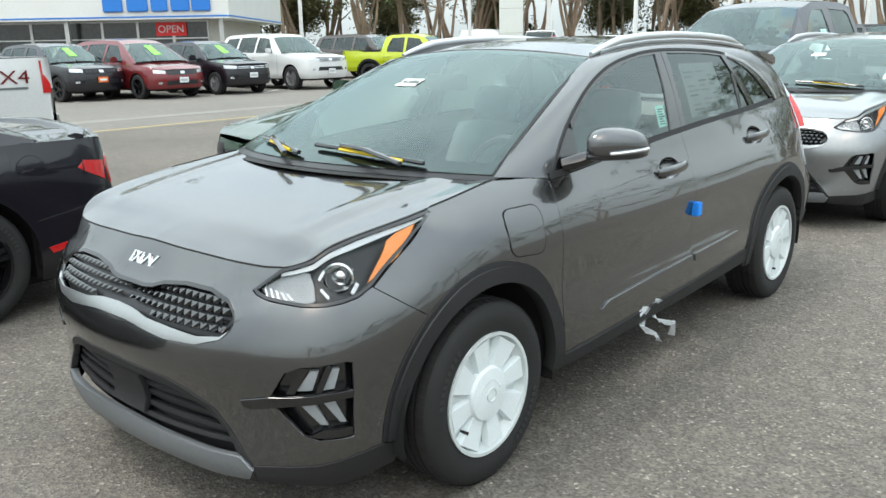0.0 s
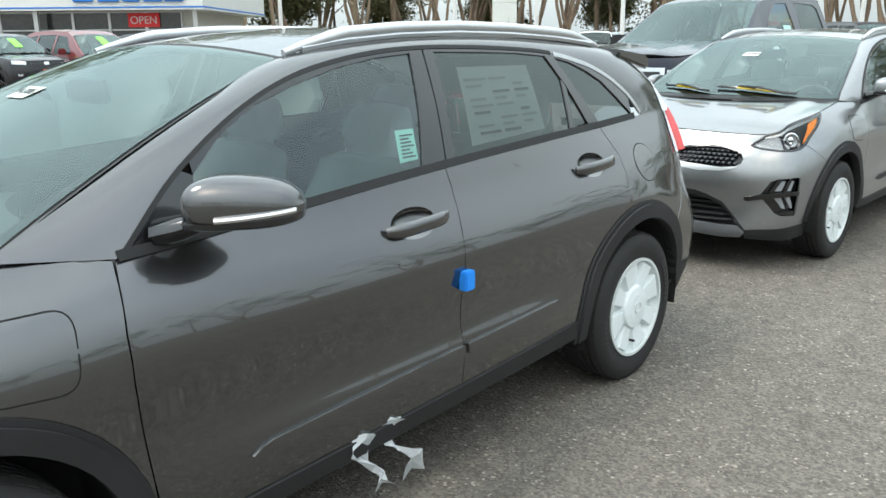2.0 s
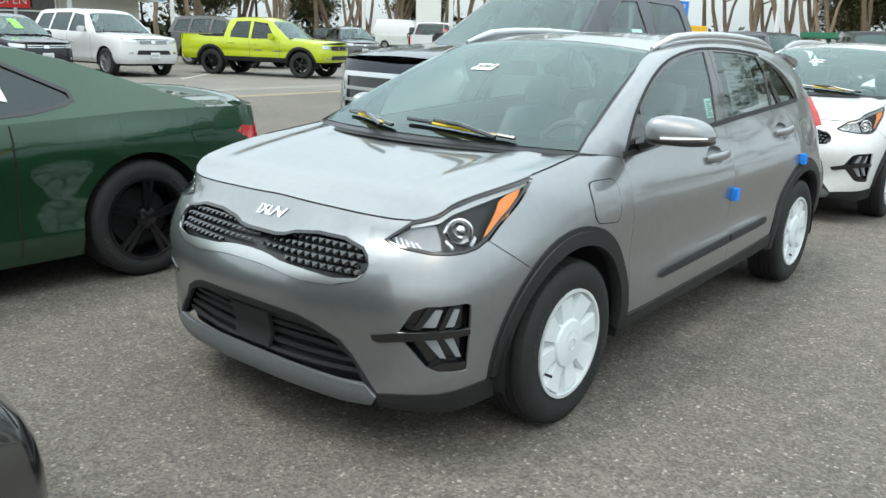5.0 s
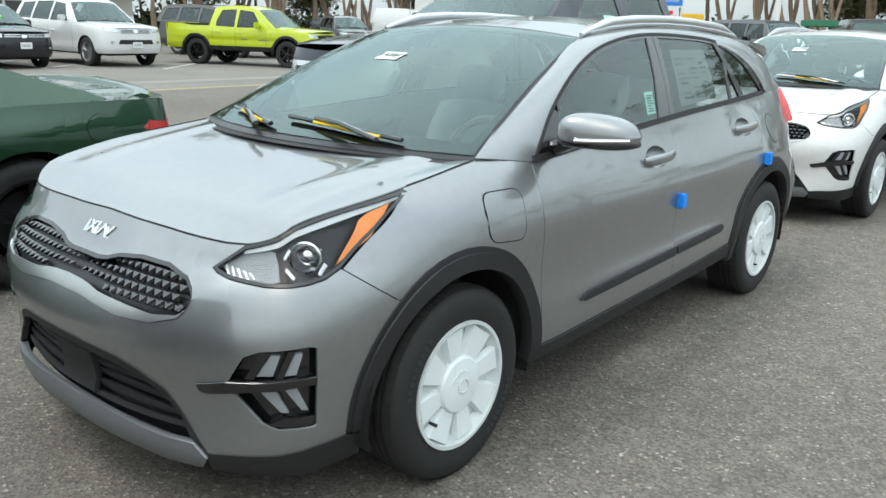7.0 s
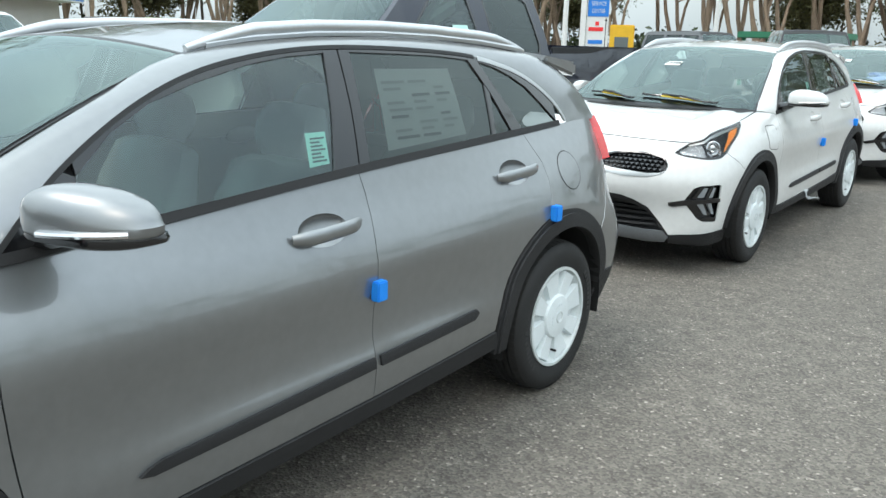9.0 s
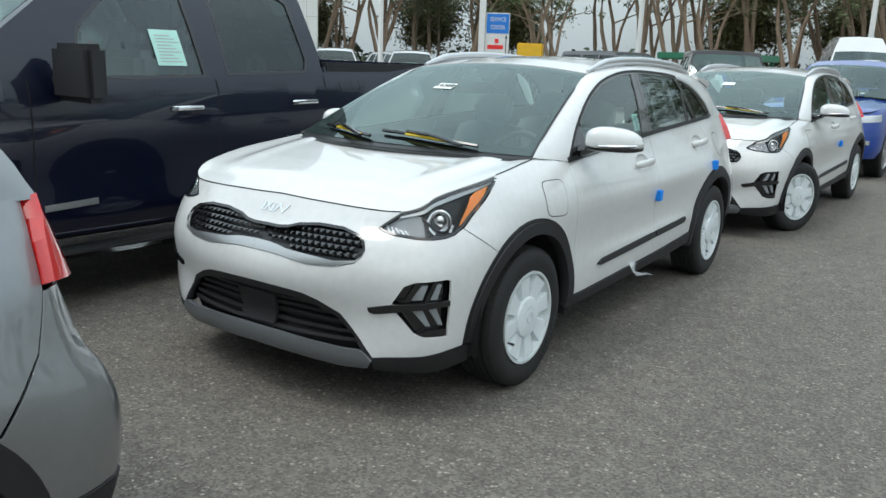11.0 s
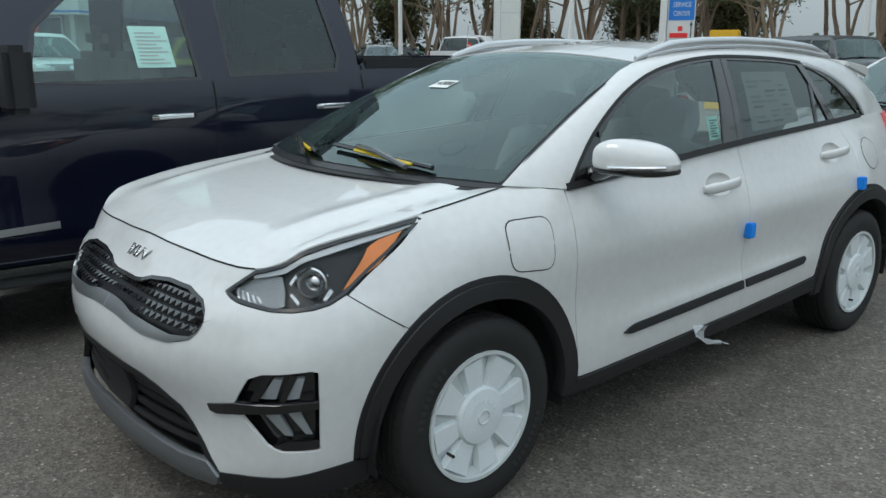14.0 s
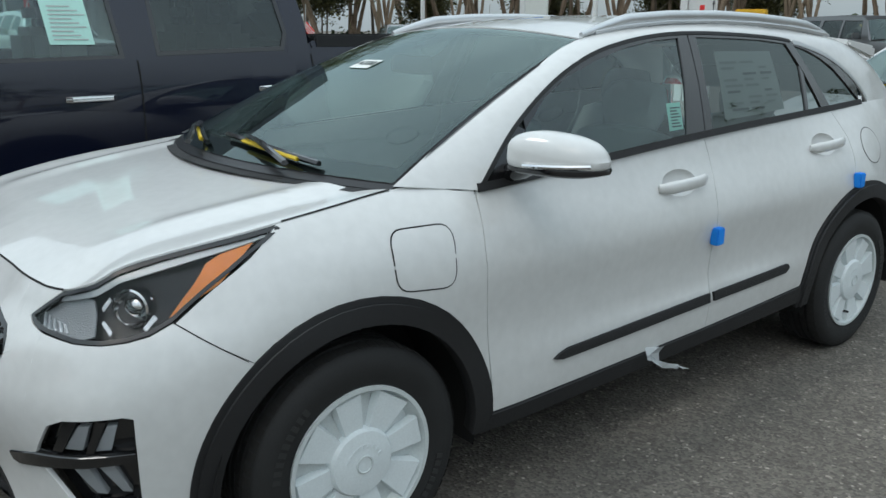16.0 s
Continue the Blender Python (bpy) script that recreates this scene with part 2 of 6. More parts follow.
def sheet(name, polys, fn, material, parent, off=0.0, step=.06, rim=.008, gap=.002, side=1, label="", centre=CENTRE):
    """A panel: polygons of a surface's own plane, cut into a grid and laid on the surface fn, with a turned-in rim. side -1: the mirrored panel."""
    if np.ndim(polys[0][0]) == 0:
        polys = [polys]
    V, F, N, body = [], [], [], []
    for poly in polys:
        q = shrink(poly, gap)
        if np.sum(q[:, 0] * np.roll(q[:, 1], -1) - np.roll(q[:, 0], -1) * q[:, 1]) < 0:
            q = q[::-1]
        bm = bmesh.new()
        bm.faces.new([bm.verts.new((a, b, 0)) for a, b in q])
        for ax in (0, 1):
            lo, hi = q[:, ax].min(), q[:, ax].max()
            k = int((hi - lo) / step)
            for i in range(1, k + 1):
                co, no = [0, 0, 0], [0, 0, 0]
                co[ax], no[ax] = lo + (hi - lo) * i / (k + 1), 1
                bmesh.ops.bisect_plane(bm, geom=bm.verts[:] + bm.edges[:] + bm.faces[:], plane_co=co, plane_no=no, dist=1e-6)
        big = [f for f in bm.faces if len(f.verts) > 4]
        bmesh.ops.triangulate(bm, faces=big)
        bm.verts.index_update()
        uv = np.array([v.co[:2] for v in bm.verts])
        P = fn(uv[:, 0], uv[:, 1])
        h = 2e-3
        du = fn(uv[:, 0] + h, uv[:, 1]) - fn(uv[:, 0] - h, uv[:, 1])
        dv = fn(uv[:, 0], uv[:, 1] + h) - fn(uv[:, 0], uv[:, 1] - h)
        n = np.cross(du, dv)
        n /= np.linalg.norm(n, axis=1, keepdims=True) + 1e-12
        flip = np.sum(n * (P - centre)) < 0
        if flip:
            n = -n
        P = P + n * off
        base = len(V)
        V += list(P)
        body += range(base, len(V))
        N += list(n)
        for f in bm.faces:
            ids = [v.index + base for v in f.verts]
            F.append(ids[::-1] if flip else ids)
        if rim:
            for e in bm.edges:
                if len(e.link_faces) != 1:
                    continue
                l = e.link_loops[0]
                a, b = l.vert.index, l.link_loop_next.vert.index
                if flip:
                    a, b = b, a
                w = np.cross(P[b] - P[a], n[a])
                w /= np.linalg.norm(w) + 1e-12
                i = len(V)
                V += [P[a], P[b], P[b] - n[b] * rim, P[a] - n[a] * rim]
                N += [n[a] * .5 + w * .85, n[b] * .5 + w * .85, w, w]
                F.append((i + 1, i, i + 3, i + 2))
        bm.free()
    if len(polys) > 1:
        seen, to = {}, list(range(len(V)))
        for i in body:
            to[i] = seen.setdefault(tuple(np.round(V[i], 4)), i)
        F = [list(dict.fromkeys(to[i] for i in f)) for f in F]
        F = [f for f in F if len(f) > 2]
    V, N = np.array(V), np.array(N)
    if side < 0:
        V, N = V * (-1, 1, 1), N * (-1, 1, 1)
        F = [f[::-1] for f in F]
    return link_mesh(name, V, F, material, parent, label, N)


class Wrap:
    """The skin of a vehicle's lower body: half a plan outline from nose to tail, drawn in by an inset that changes along it and with height."""

    def __init__(self, plan, stations, top):
        d = spline(plan)
        keep = np.concatenate([[True], np.diff(d[:, 1]) > 1e-5])
        d = d[keep]
        seg = np.linalg.norm(np.diff(d, axis=0), axis=1)
        s = np.concatenate([[0], np.cumsum(seg)])
        self.s = np.linspace(0, s[-1], 1500)
        self.x, self.y = np.interp(self.s, s, d[:, 0]), np.interp(self.s, s, d[:, 1])
        k = np.ones(41) / 41
        tx, ty = np.gradient(self.x), np.gradient(self.y)
        ty[0] = ty[-1] = 0
        tx = np.convolve(np.pad(tx, 20, mode='reflect'), k, 'valid')
        ty = np.convolve(np.pad(ty, 20, mode='reflect', reflect_type='odd'), k, 'valid')
        ln = np.hypot(tx, ty)
        self.nx, self.ny = ty / ln, -tx / ln
        self.nx[0] = 0
        self.zz = np.linspace(.05, 2.0, 260)
        st = sorted((self.at(y=a) if kind == 'y' else self.at(x=a), rows) for kind, a, rows in stations)
        cols = []
        for _, rows in st:
            r = spline(rows, 12)
            o = np.argsort(r[:, 0])
            cols.append(np.interp(self.zz, r[o, 0], r[o, 1]))
        ss = np.array([a for a, _ in st])
        tab = np.array([np.interp(self.s[::10], ss, c) for c in np.array(cols).T]).T
        k = np.hanning(13)
        k /= k.sum()
        tab = np.array([np.convolve(np.pad(c, 6, mode='edge'), k, 'valid') for c in tab.T]).T
        k = np.hanning(7)
        k /= k.sum()
        self.tab = np.array([np.convolve(np.pad(c, 3, mode='edge'), k, 'valid') for c in tab])
        self.ts = self.s[::10]
        self.top = spline([(self.at(y=a) if kind == 'y' else self.at(x=a), z) for kind, a, z in top], 10)

    def at(self, x=None, y=None):
        if y is not None:
            return float(np.interp(y, self.y, self.s))
        i = int(np.argmax(self.x))
        return float(np.interp(x, self.x[:i], self.s[:i]))

    def ztop(self, s):
        return np.interp(s, self.top[:, 0], self.top[:, 1])

    def __call__(self, s, z):
        s, z = np.asarray(s, float), np.asarray(z, float)
        i = np.clip((np.abs(s) / self.ts[-1]) * (len(self.ts) - 1), 0, len(self.ts) - 1.001)
        j = np.clip((z - self.zz[0]) / (self.zz[-1] - self.zz[0]) * (len(self.zz) - 1), 0, len(self.zz) - 1.001)
        i0, j0 = i.astype(int), j.astype(int)
        a, b = i - i0, j - j0
        T = self.tab
        ins = (T[i0, j0] * (1 - b) + T[i0, j0 + 1] * b) * (1 - a) + (T[i0 + 1, j0] * (1 - b) + T[i0 + 1, j0 + 1] * b) * a
        w = np.abs(s)
        x, y = np.interp(w, self.s, self.x), np.interp(w, self.s, self.y)
        nx, ny = np.interp(w, self.s, self.nx), np.interp(w, self.s, self.ny)
        x, y = x - nx * ins, y - ny * ins
        return np.stack([np.where(s < 0, -x, x), y, z], -1)

    def pts(self, *rows):
        """Polygon corners: ('x' or 'y', place, z) to the skin's own plane."""
        return [(self.at(y=a) if k == 'y' else self.at(x=a), z) for k, a, z in rows]


def arc(cy, cz, r, a0, a1, n=16):
    """Points of an arc in the (y, z) plane, angles in degrees from the rear."""
    return [(cy + r * math.cos(radians(a)), cz + r * math.sin(radians(a))) for a in np.linspace(a0, a1, n)]


# ---- the compact crossover of the near row: local x to its left, y rearwards from the front axle, z up ----
HUBX = .885
SKIN = Wrap(
    [(0, -.872), (.2, -.864), (.4, -.832), (.55, -.786), (.66, -.742), (.75, -.685), (.80, -.63), (.835, -.555), (.865, -.42), (.885, -.25), (.897, 0), (.90, .5), (.90, 1.1), (.90, 1.7),
     (.90, 2.3), (.897, 2.7), (.888, 3.0), (.875, 3.18), (.85, 3.31), (.77, 3.42), (.5, 3.48), (.2, 3.50), (0, 3.505)],
    [('x', 0, [(.15, .12), (.20, .06), (.25, .025), (.30, .02), (.38, .045), (.47, .02), (.56, 0), (.64, .02), (.70, .06), (.77, .125), (.815, .155), (.885, .205), (1.2, .45)]),
     ('x', .35, [(.15, .12), (.20, .06), (.25, .025), (.30, .02), (.38, .045), (.47, .02), (.56, 0), (.64, .012), (.70, .042), (.77, .105), (.815, .148), (.87, .195), (1.2, .45)]),
     ('x', .56, [(.15, .12), (.20, .05), (.25, .015), (.35, .02), (.45, .02), (.55, .002), (.63, .002), (.70, .025), (.75, .05), (.805, .10), (.86, .135), (1.2, .45)]),
     ('y', -.68, [(.15, .12), (.20, .06), (.3, .02), (.42, .012), (.53, .004), (.62, .004), (.70, .028), (.76, .056), (.815, .098), (.867, .118), (.92, .15), (1.2, .4)]),
     ('y', -.57, [(.15, .1), (.2, .06), (.3, .025), (.42, .012), (.55, .006), (.64, .012), (.72, .035), (.78, .06), (.83, .095), (.88, .118), (.935, .15), (1.2, .4)]),
     ('y', -.45, [(.15, .1), (.2, .07), (.3, .04), (.42, .02), (.55, .005), (.66, .008), (.75, .04), (.81, .082), (.87, .108), (.93, .135), (1.2, .4)]),
     ('y', -.3, [(.18, .08), (.3, .045), (.5, .015), (.68, 0), (.78, .02), (.86, .06), (.92, .10), (.968, .132), (1.2, .4)]),
     ('y', 0, [(.18, .08), (.3, .045), (.5, .015), (.7, 0), (.82, .01), (.90, .04), (.96, .095), (1.0, .145), (1.2, .45)]),
     ('y', .25, [(.18, .08), (.3, .045), (.5, .015), (.7, 0), (.79, 0), (.86, .017), (.92, .046), (.97, .085), (1.0, .118), (1.025, .150), (1.2, .45)]),
     ('y', .48, [(.18, .06), (.22, .04), (.33, .010), (.45, .008), (.6, .016), (.72, .004), (.79, 0), (.87, .018), (.92, .042), (.99, .084), (1.03, .108), (1.06, .125), (1.2, .19)]),
     ('y', 1.0, [(.18, .06), (.22, .04), (.33, .016), (.43, .006), (.47, .006), (.54, .026), (.64, .024), (.74, .010), (.80, .012), (.87, .034), (.92, .058), (.98, .085), (1.05, .112), (1.2, .17)]),
     ('y', 1.9, [(.18, .06), (.22, .045), (.35, .022), (.46, .010), (.50, .012), (.57, .032), (.68, .028), (.77, .015), (.84, .030), (.90, .056), (.98, .092), (1.06, .120), (1.11, .138), (1.2, .17)]),
     ('y', 2.4, [(.22, .06), (.4, .03), (.6, .022), (.78, .014), (.88, .040), (.97, .085), (1.05, .125), (1.1, .147), (1.25, .21)]),
     ('y', 2.7, [(.22, .06), (.4, .03), (.6, .008), (.78, .004), (.88, .034), (.94, .060), (1.03, .110), (1.1, .155), (1.25, .23)]),
     ('y', 3.05, [(.22, .09), (.35, .04), (.55, .01), (.68, 0), (.8, .03), (.94, .075), (1.03, .12), (1.115, .168), (1.25, .24)]),
     ('y', 3.3, [(.22, .08), (.4, .02), (.55, 0), (.68, .02), (.8, .055), (.94, .085), (1.11, .155), (1.25, .22)]),
     ('y', 3.45, [(.22, .08), (.4, .02), (.55, 0), (.68, .03), (.8, .14), (.95, .21), (1.15, .26), (1.25, .3)])],
    [('x', 0, .872), ('x', .3, .864), ('x', .53, .862), ('x', .675, .865), ('y', -.65, .893), ('y', -.573, .919), ('y', -.46, .940), ('y', -.355, .956), ('y', -.25, .970),
     ('y', -.15, .983), ('y', 0, 1.0), ('y', .15, 1.018), ('y', .25, 1.026), ('y', .34, 1.016), ('y', .46, 1.004), ('y', .93, 1.034), ('y', 1.52, 1.070), ('y', 2.1, 1.095), ('y', 2.594, 1.112), ('y', 2.97, 1.125), ('y', 3.2, 1.128), ('y', 3.46, 1.13)])


def cowl_y(x):
    return -.03 + .22 * (np.abs(x) / .74) ** 2


_e = np.array([SKIN(s, SKIN.ztop(s)) for s in np.linspace(0, SKIN.at(y=.34), 160)])
_k = _e[:, 1] > -.58


def hood_base(x, y):
    ex, ez = np.interp(y, _e[_k, 1], _e[_k, 0]), np.interp(y, _e[_k, 1], _e[_k, 2]) + .45 * np.minimum(y + .58, 0)
    zc = np.interp(y, [-.68, -.62, -.5, -.3, -.1, .1, .4], [.880, .902, .935, .973, 1.003, 1.03, 1.055])
    a = np.clip(x / ex, 0, 1.05)
    return ez + (zc - ez) * (1 - a ** 2)


def hood_z(x, y):
    """Bonnet height: a crowned sheet that rolls down to its leading edge, with a crease on each side."""
    x, y = np.abs(np.asarray(x, float)), np.asarray(y, float)
    yf, zf = np.interp(x, _e[:, 0], _e[:, 1]), np.interp(x, _e[:, 0], _e[:, 2])
    z = hood_base(x, y) + (zf - hood_base(x, yf)) * np.exp(-(np.maximum(y - yf, 0) / .11) ** 2)
    w = np.clip((y + .58) / .25, 0, 1)
    ridge = .008 * np.exp(-((x - (.50 + .09 * (y + .6))) / .05) ** 2) * w * np.clip((.35 - y) / .3, 0, 1)
    dip = -.005 * np.exp(-((x - (.60 + .09 * (y + .6))) / .06) ** 2) * w
    return z + ridge + dip


def hood_fn(x, y):
    return np.stack([x, y, hood_z(x, y)], -1)


def pane_x(y, z):
    """Side of the cabin above the belt."""
    y, z = np.asarray(y, float), np.asarray(z, float)
    s = np.interp(y, SKIN.y, SKIN.s)
    zb = SKIN.ztop(s)
    xb = np.interp(y, [.2, .46, 1.0, 1.575, 2.1, 2.594, 2.97, 3.2], [.80, .810, .803, .787, .768, .742, .716, .68])
    d = z - zb
    return np.stack([xb - .36 * d - .25 * np.abs(d) * d, y, z], -1)


def screen_fn(a, b):
    """Windscreen: a from -1 to 1 across, b from 0 at the cowl to 1 at the roof."""
    x = a * (.745 + (.57 - .745) * b)
    y = .01 + .20 * a * a + b * (1.085 - .01 + (.03 - .20) * a * a)
    z = 1.03 + .012 * (1 - a * a) + b * (.385 + .025 * (1 - a * a)) + .045 * b * (1 - b) * 4 * .55
    return np.stack([x, y, z], -1)


def roof_fn(x, y):
    ex = np.interp(y, [1.0, 1.3, 1.8, 2.4, 3.0, 3.3], [.56, .572, .578, .575, .56, .55])
    ez = np.interp(y, [1.0, 1.1, 1.35, 1.6, 1.9, 2.2, 2.5, 2.8, 3.05, 3.3], [1.40, 1.415, 1.447, 1.463, 1.468, 1.462, 1.447, 1.42, 1.388, 1.35])
    return np.stack([x, y, ez + .04 * (1 - (x / ex) ** 2)], -1)


_c2 = [(.75, .20, 1.03), (.672, .52, 1.18), (.618, .83, 1.31), (.572, 1.12, 1.415), (.575, 1.6, 1.463), (.572, 2.2, 1.460), (.56, 2.7, 1.428), (.555, 3.03, 1.382), (.62, 3.22, 1.26), (.69, 3.29, 1.12)]
_c1 = [(.455, 1.0), (.66, 1.17), (.93, 1.315), (1.22, 1.397), (1.635, 1.435), (2.25, 1.416), (2.56, 1.37), (2.75, 1.308), (2.90, 1.217), (2.985, 1.118)]
_c1x = [tuple(pane_x(y, z)) for y, z in _c1]
_S2, _S1 = spline(_c2, 12), spline(_c1x, 12)
_S1[:, 0] = pane_x(_S1[:, 1], _S1[:, 2])[:, 0]


def cant_fn(p, q):
    """Pillar and roof side: p along, q from the roof (0) to the side glass (1)."""
    k = np.linspace(0, 1, len(_S2))
    A = np.stack([np.interp(p, k, _S2[:, i]) for i in range(3)], -1)
    B = np.stack([np.interp(p, k, _S1[:, i]) for i in range(3)], -1)
    M = (A + B) / 2
    out = np.stack([np.full_like(p, .55), -.25 * (p < .3), np.full_like(p, .8)], -1)
    ln = np.linalg.norm(A - B, axis=-1, keepdims=True)
    C = M + out * ln * (.17 * np.clip(np.asarray(p) / .12, 0, 1) * np.clip((1 - np.asarray(p)) / .10, 0, 1))[..., None]
    q = np.asarray(q)[..., None]
    return (1 - q) ** 2 * A + 2 * q * (1 - q) * C + q * q * B


def contour(pts, lift):
    """Curve through (y, z) points moved outwards by lift in its plane."""
    d = spline(pts, 6)
    t = np.gradient(d, axis=0)
    n = np.stack([-t[:, 1], t[:, 0]], 1) / np.linalg.norm(t, axis=1, keepdims=True)
    return d + n * lift


def wheel(parent, x, y, side, r, w, rim_r, style, body=None, turn=0.0, steer=0.0):
    """Tyre with grooved tread and side blocks, and a rim of one of three styles."""
    hub = new("wheel")
    hub.parent = parent
    hub.matrix_basis = pose(side * x, y, r, 0, 0, (180 if side < 0 else 0) + steer)
    hub.rotation_euler.rotate_axis('X', radians(turn))
    prof = [(rim_r, -.004), (rim_r + .012, -.001), (rim_r + .03, .004), (r - .055, .008), (r - .03, .003), (r - .012, -.008), (r - .004, -.02)]
    g, gd = w / 5, .008
    for i in range(1, 5):
        c = -.02 - (w - .05) * i / 5
        prof += [(r, c + .006), (r - gd, c + .004), (r - gd, c - .004), (r, c - .006)]
    prof += [(r - .004, -w + .03), (r - .02, -w + .012), (r - .06, -w), (rim_r, -w + .01)]
    bm = lathe_bm(prof, 72)
    tyre = part("tyre", bm, RUBBER, hub)
    v, f = [], []
    n = 64
    for i in range(n):
        a0, a1 = 2 * math.pi * (i + .08) / n, 2 * math.pi * (i + .80) / n
        for h0, h1, sh in ((-.012, -.018 - (w - .05) / 5 + .007, .0), (-w + .022, -w + .03 + (w - .05) / 5, 0), (-.02 - (w - .05) / 5 - .006, -.02 - 2 * (w - .05) / 5 + .006, .5)):
            k = len(v)
            for a, h in ((a0, h0), (a1, h0), (a1, h1), (a0, h1)):
                a += 2 * math.pi / n * sh
                for rr in (r - .006, r + .0015 if h != -.012 else r - .004):
                    v.append((h, rr * math.cos(a), rr * math.sin(a)))
            f += [(k + 1, k + 3, k + 5, k + 7), (k, k + 2, k + 3, k + 1), (k + 2, k + 4, k + 5, k + 3), (k + 4, k + 6, k + 7, k + 5), (k + 6, k, k + 1, k + 7)]
    tagged(link_mesh("tread_block", v, f, TREADM, tyre, "", None, False), kind="stuff")
    rm = (rim_r + r - .02) / 2
    for s0 in (40, 215):
        letters = bmesh.new()
        for i in range(9):
            a = radians(s0 + i * 5.2)
            m = Matrix.Rotation(a, 4, 'X') @ Matrix.Translation((.0075, 0, rm))
            bmesh.ops.create_cube(letters, size=1, matrix=m @ Matrix.Diagonal((.002, .014, .022, 1)))
        part("raised_marking", letters, MARKM, tyre)
    if style == "film":
        rim = part("rim", lathe_bm([(0, -.012), (.085, -.012), (.092, -.024), (rim_r - .03, -.034), (rim_r - .012, -.012), (rim_r - .008, .004), (rim_r + .004, .004), (rim_r + .004, -.02)], 56), FILM2, hub, "wheel rim sheathed in white film")
        for i in range(8):
            a = 2 * math.pi * i / 8 + .2
            bmb = bmesh.new()
            m = Matrix.Rotation(a, 4, 'X')
            w0, w1 = .032, (.062 if i % 2 else .046)
            pts = [(-.03, -w0, .085), (-.03, w0, .085), (-.03, w1, rim_r - .016), (-.03, -w1, rim_r - .016)]
            top = [(-.010, -w0 * .8, .08), (-.010, w0 * .8, .08), (-.004, w1 * .85, rim_r - .02), (-.004, -w1 * .85, rim_r - .02)]
            vv = [bmb.verts.new(m @ Vector(q)) for q in pts + top]
            for q in ((4, 5, 6, 7), (0, 1, 5, 4), (1, 2, 6, 5), (2, 3, 7, 6), (3, 0, 4, 7)):
                bmb.faces.new([vv[j] for j in q])
            part("spoke", bmb, FILM, rim, bevel=.006)
        part("hub_cover", lathe_bm([(0, .008), (.03, .008), (.06, .006), (.090, .001), (.097, -.008), (.098, -.03)], 40), FILM, rim)
        part("badge", lathe_bm([(.026, .006), (.026, .011), (.022, .012), (.020, .009)], 28, at=(0, .0, .0)), FILM2, rim)
        bars = bmesh.new()
        for i in range(9):
            m = Matrix.Rotation(radians(-70 + i * 17), 4, 'X') @ Matrix.Translation((.007, 0, .052))
            bmesh.ops.create_cube(bars, size=1, matrix=m @ Matrix.Diagonal((.003, .010, .010, 1)))
        part("embossed_print", bars, FILM, rim)
        part("valve", lathe_bm([(0, .0), (.006, .0), (.006, -.03)], 10, at=(0, -.12, -.10)), GLOSSB, rim)
    else:
        m1 = BLACKRIM if style == "black" else ALLOY
        rim = part("rim", lathe_bm([(rim_r - .03, -.12), (rim_r - .022, -.02), (rim_r - .012, .002), (rim_r + .004, .002), (rim_r + .004, -.02)], 48), m1, hub)
        part("brake_disc", lathe_bm([(0, -.10), (rim_r * .72, -.10), (rim_r * .72, -.11)], 32), DARK if style == "black" else ALLOY, rim)
        for i in range(5):
            for o in ((-.10, .10) if style == "black" else (-.16, .16)):
                a = 2 * math.pi * i / 5 + o
                bmb = blocks((-.03, -.004, -.016, .016, .035, rim_r - .012, Matrix.Rotation(a, 4, 'X')))
                part("spoke", bmb, m1, rim, bevel=.005)
        part("hub_cover", lathe_bm([(0, .004), (.03, .002), (.065, -.012), (.07, -.04)], 28), m1, rim)
    return hub


def seat(parent, x, y, film=True):
    s = new("seat")
    s.parent = parent
    s.matrix_basis = pose(x, y, .42)
    def cushion(name, sx, sy, sz, at, tilt, material):
        bm = bmesh.new()
        bmesh.ops.create_cube(bm, size=1)
        bmesh.ops.subdivide_edges(bm, edges=bm.edges[:], cuts=3, use_grid_fill=True)
        for v in bm.verts:
            n = v.co.copy() * 2
            k = 1 - .10 * (n.x * n.x * n.y * n.y + n.y * n.y * n.z * n.z + n.x * n.x * n.z * n.z)
            v.co = Vector((n.x * sx * k, n.y * sy * k, n.z * sz * k))
        bmesh.ops.transform(bm, matrix=pose(*at, tilt), verts=bm.verts)
        return part(name, bm, material, s)
    cushion("seat_cushion", .25, .25, .08, (0, 0, 0), 6, SEATM)
    cushion("seat_back", .25, .08, .32, (0, .30, .33), -18, SEATM)
    cushion("headrest", .13, .06, .10, (0, .43, .72), -14, SEATM)
    if film:
        cushion("seat_cover", .262, .092, .33, (0, .298, .335), -18, SEATPL)
        cushion("headrest_cover", .137, .067, .107, (0, .43, .72), -14, SEATPL)


def number_text(name, body, size, m, material, parent, width=None):
    cu = bpy.data.curves.new(name, 'FONT')
    cu.body, cu.size, cu.align_x, cu.align_y, cu.extrude = body, size, 'CENTER', 'CENTER', .0008
    tmp = new(name, cu)
    dg = bpy.context.evaluated_depsgraph_get()
    me = bpy.data.meshes.new_from_object(tmp.evaluated_get(dg))
    bpy.data.objects.remove(tmp)
    me.materials.clear()
    me.materials.append(material)
    ob = new(name, me)
    if width:
        k = width / max(ob.dimensions.x, 1e-3)
        m = m @ Matrix.Diagonal((k, 1, 1, 1))
    ob.parent = parent
    ob.matrix_basis = m
    return ob


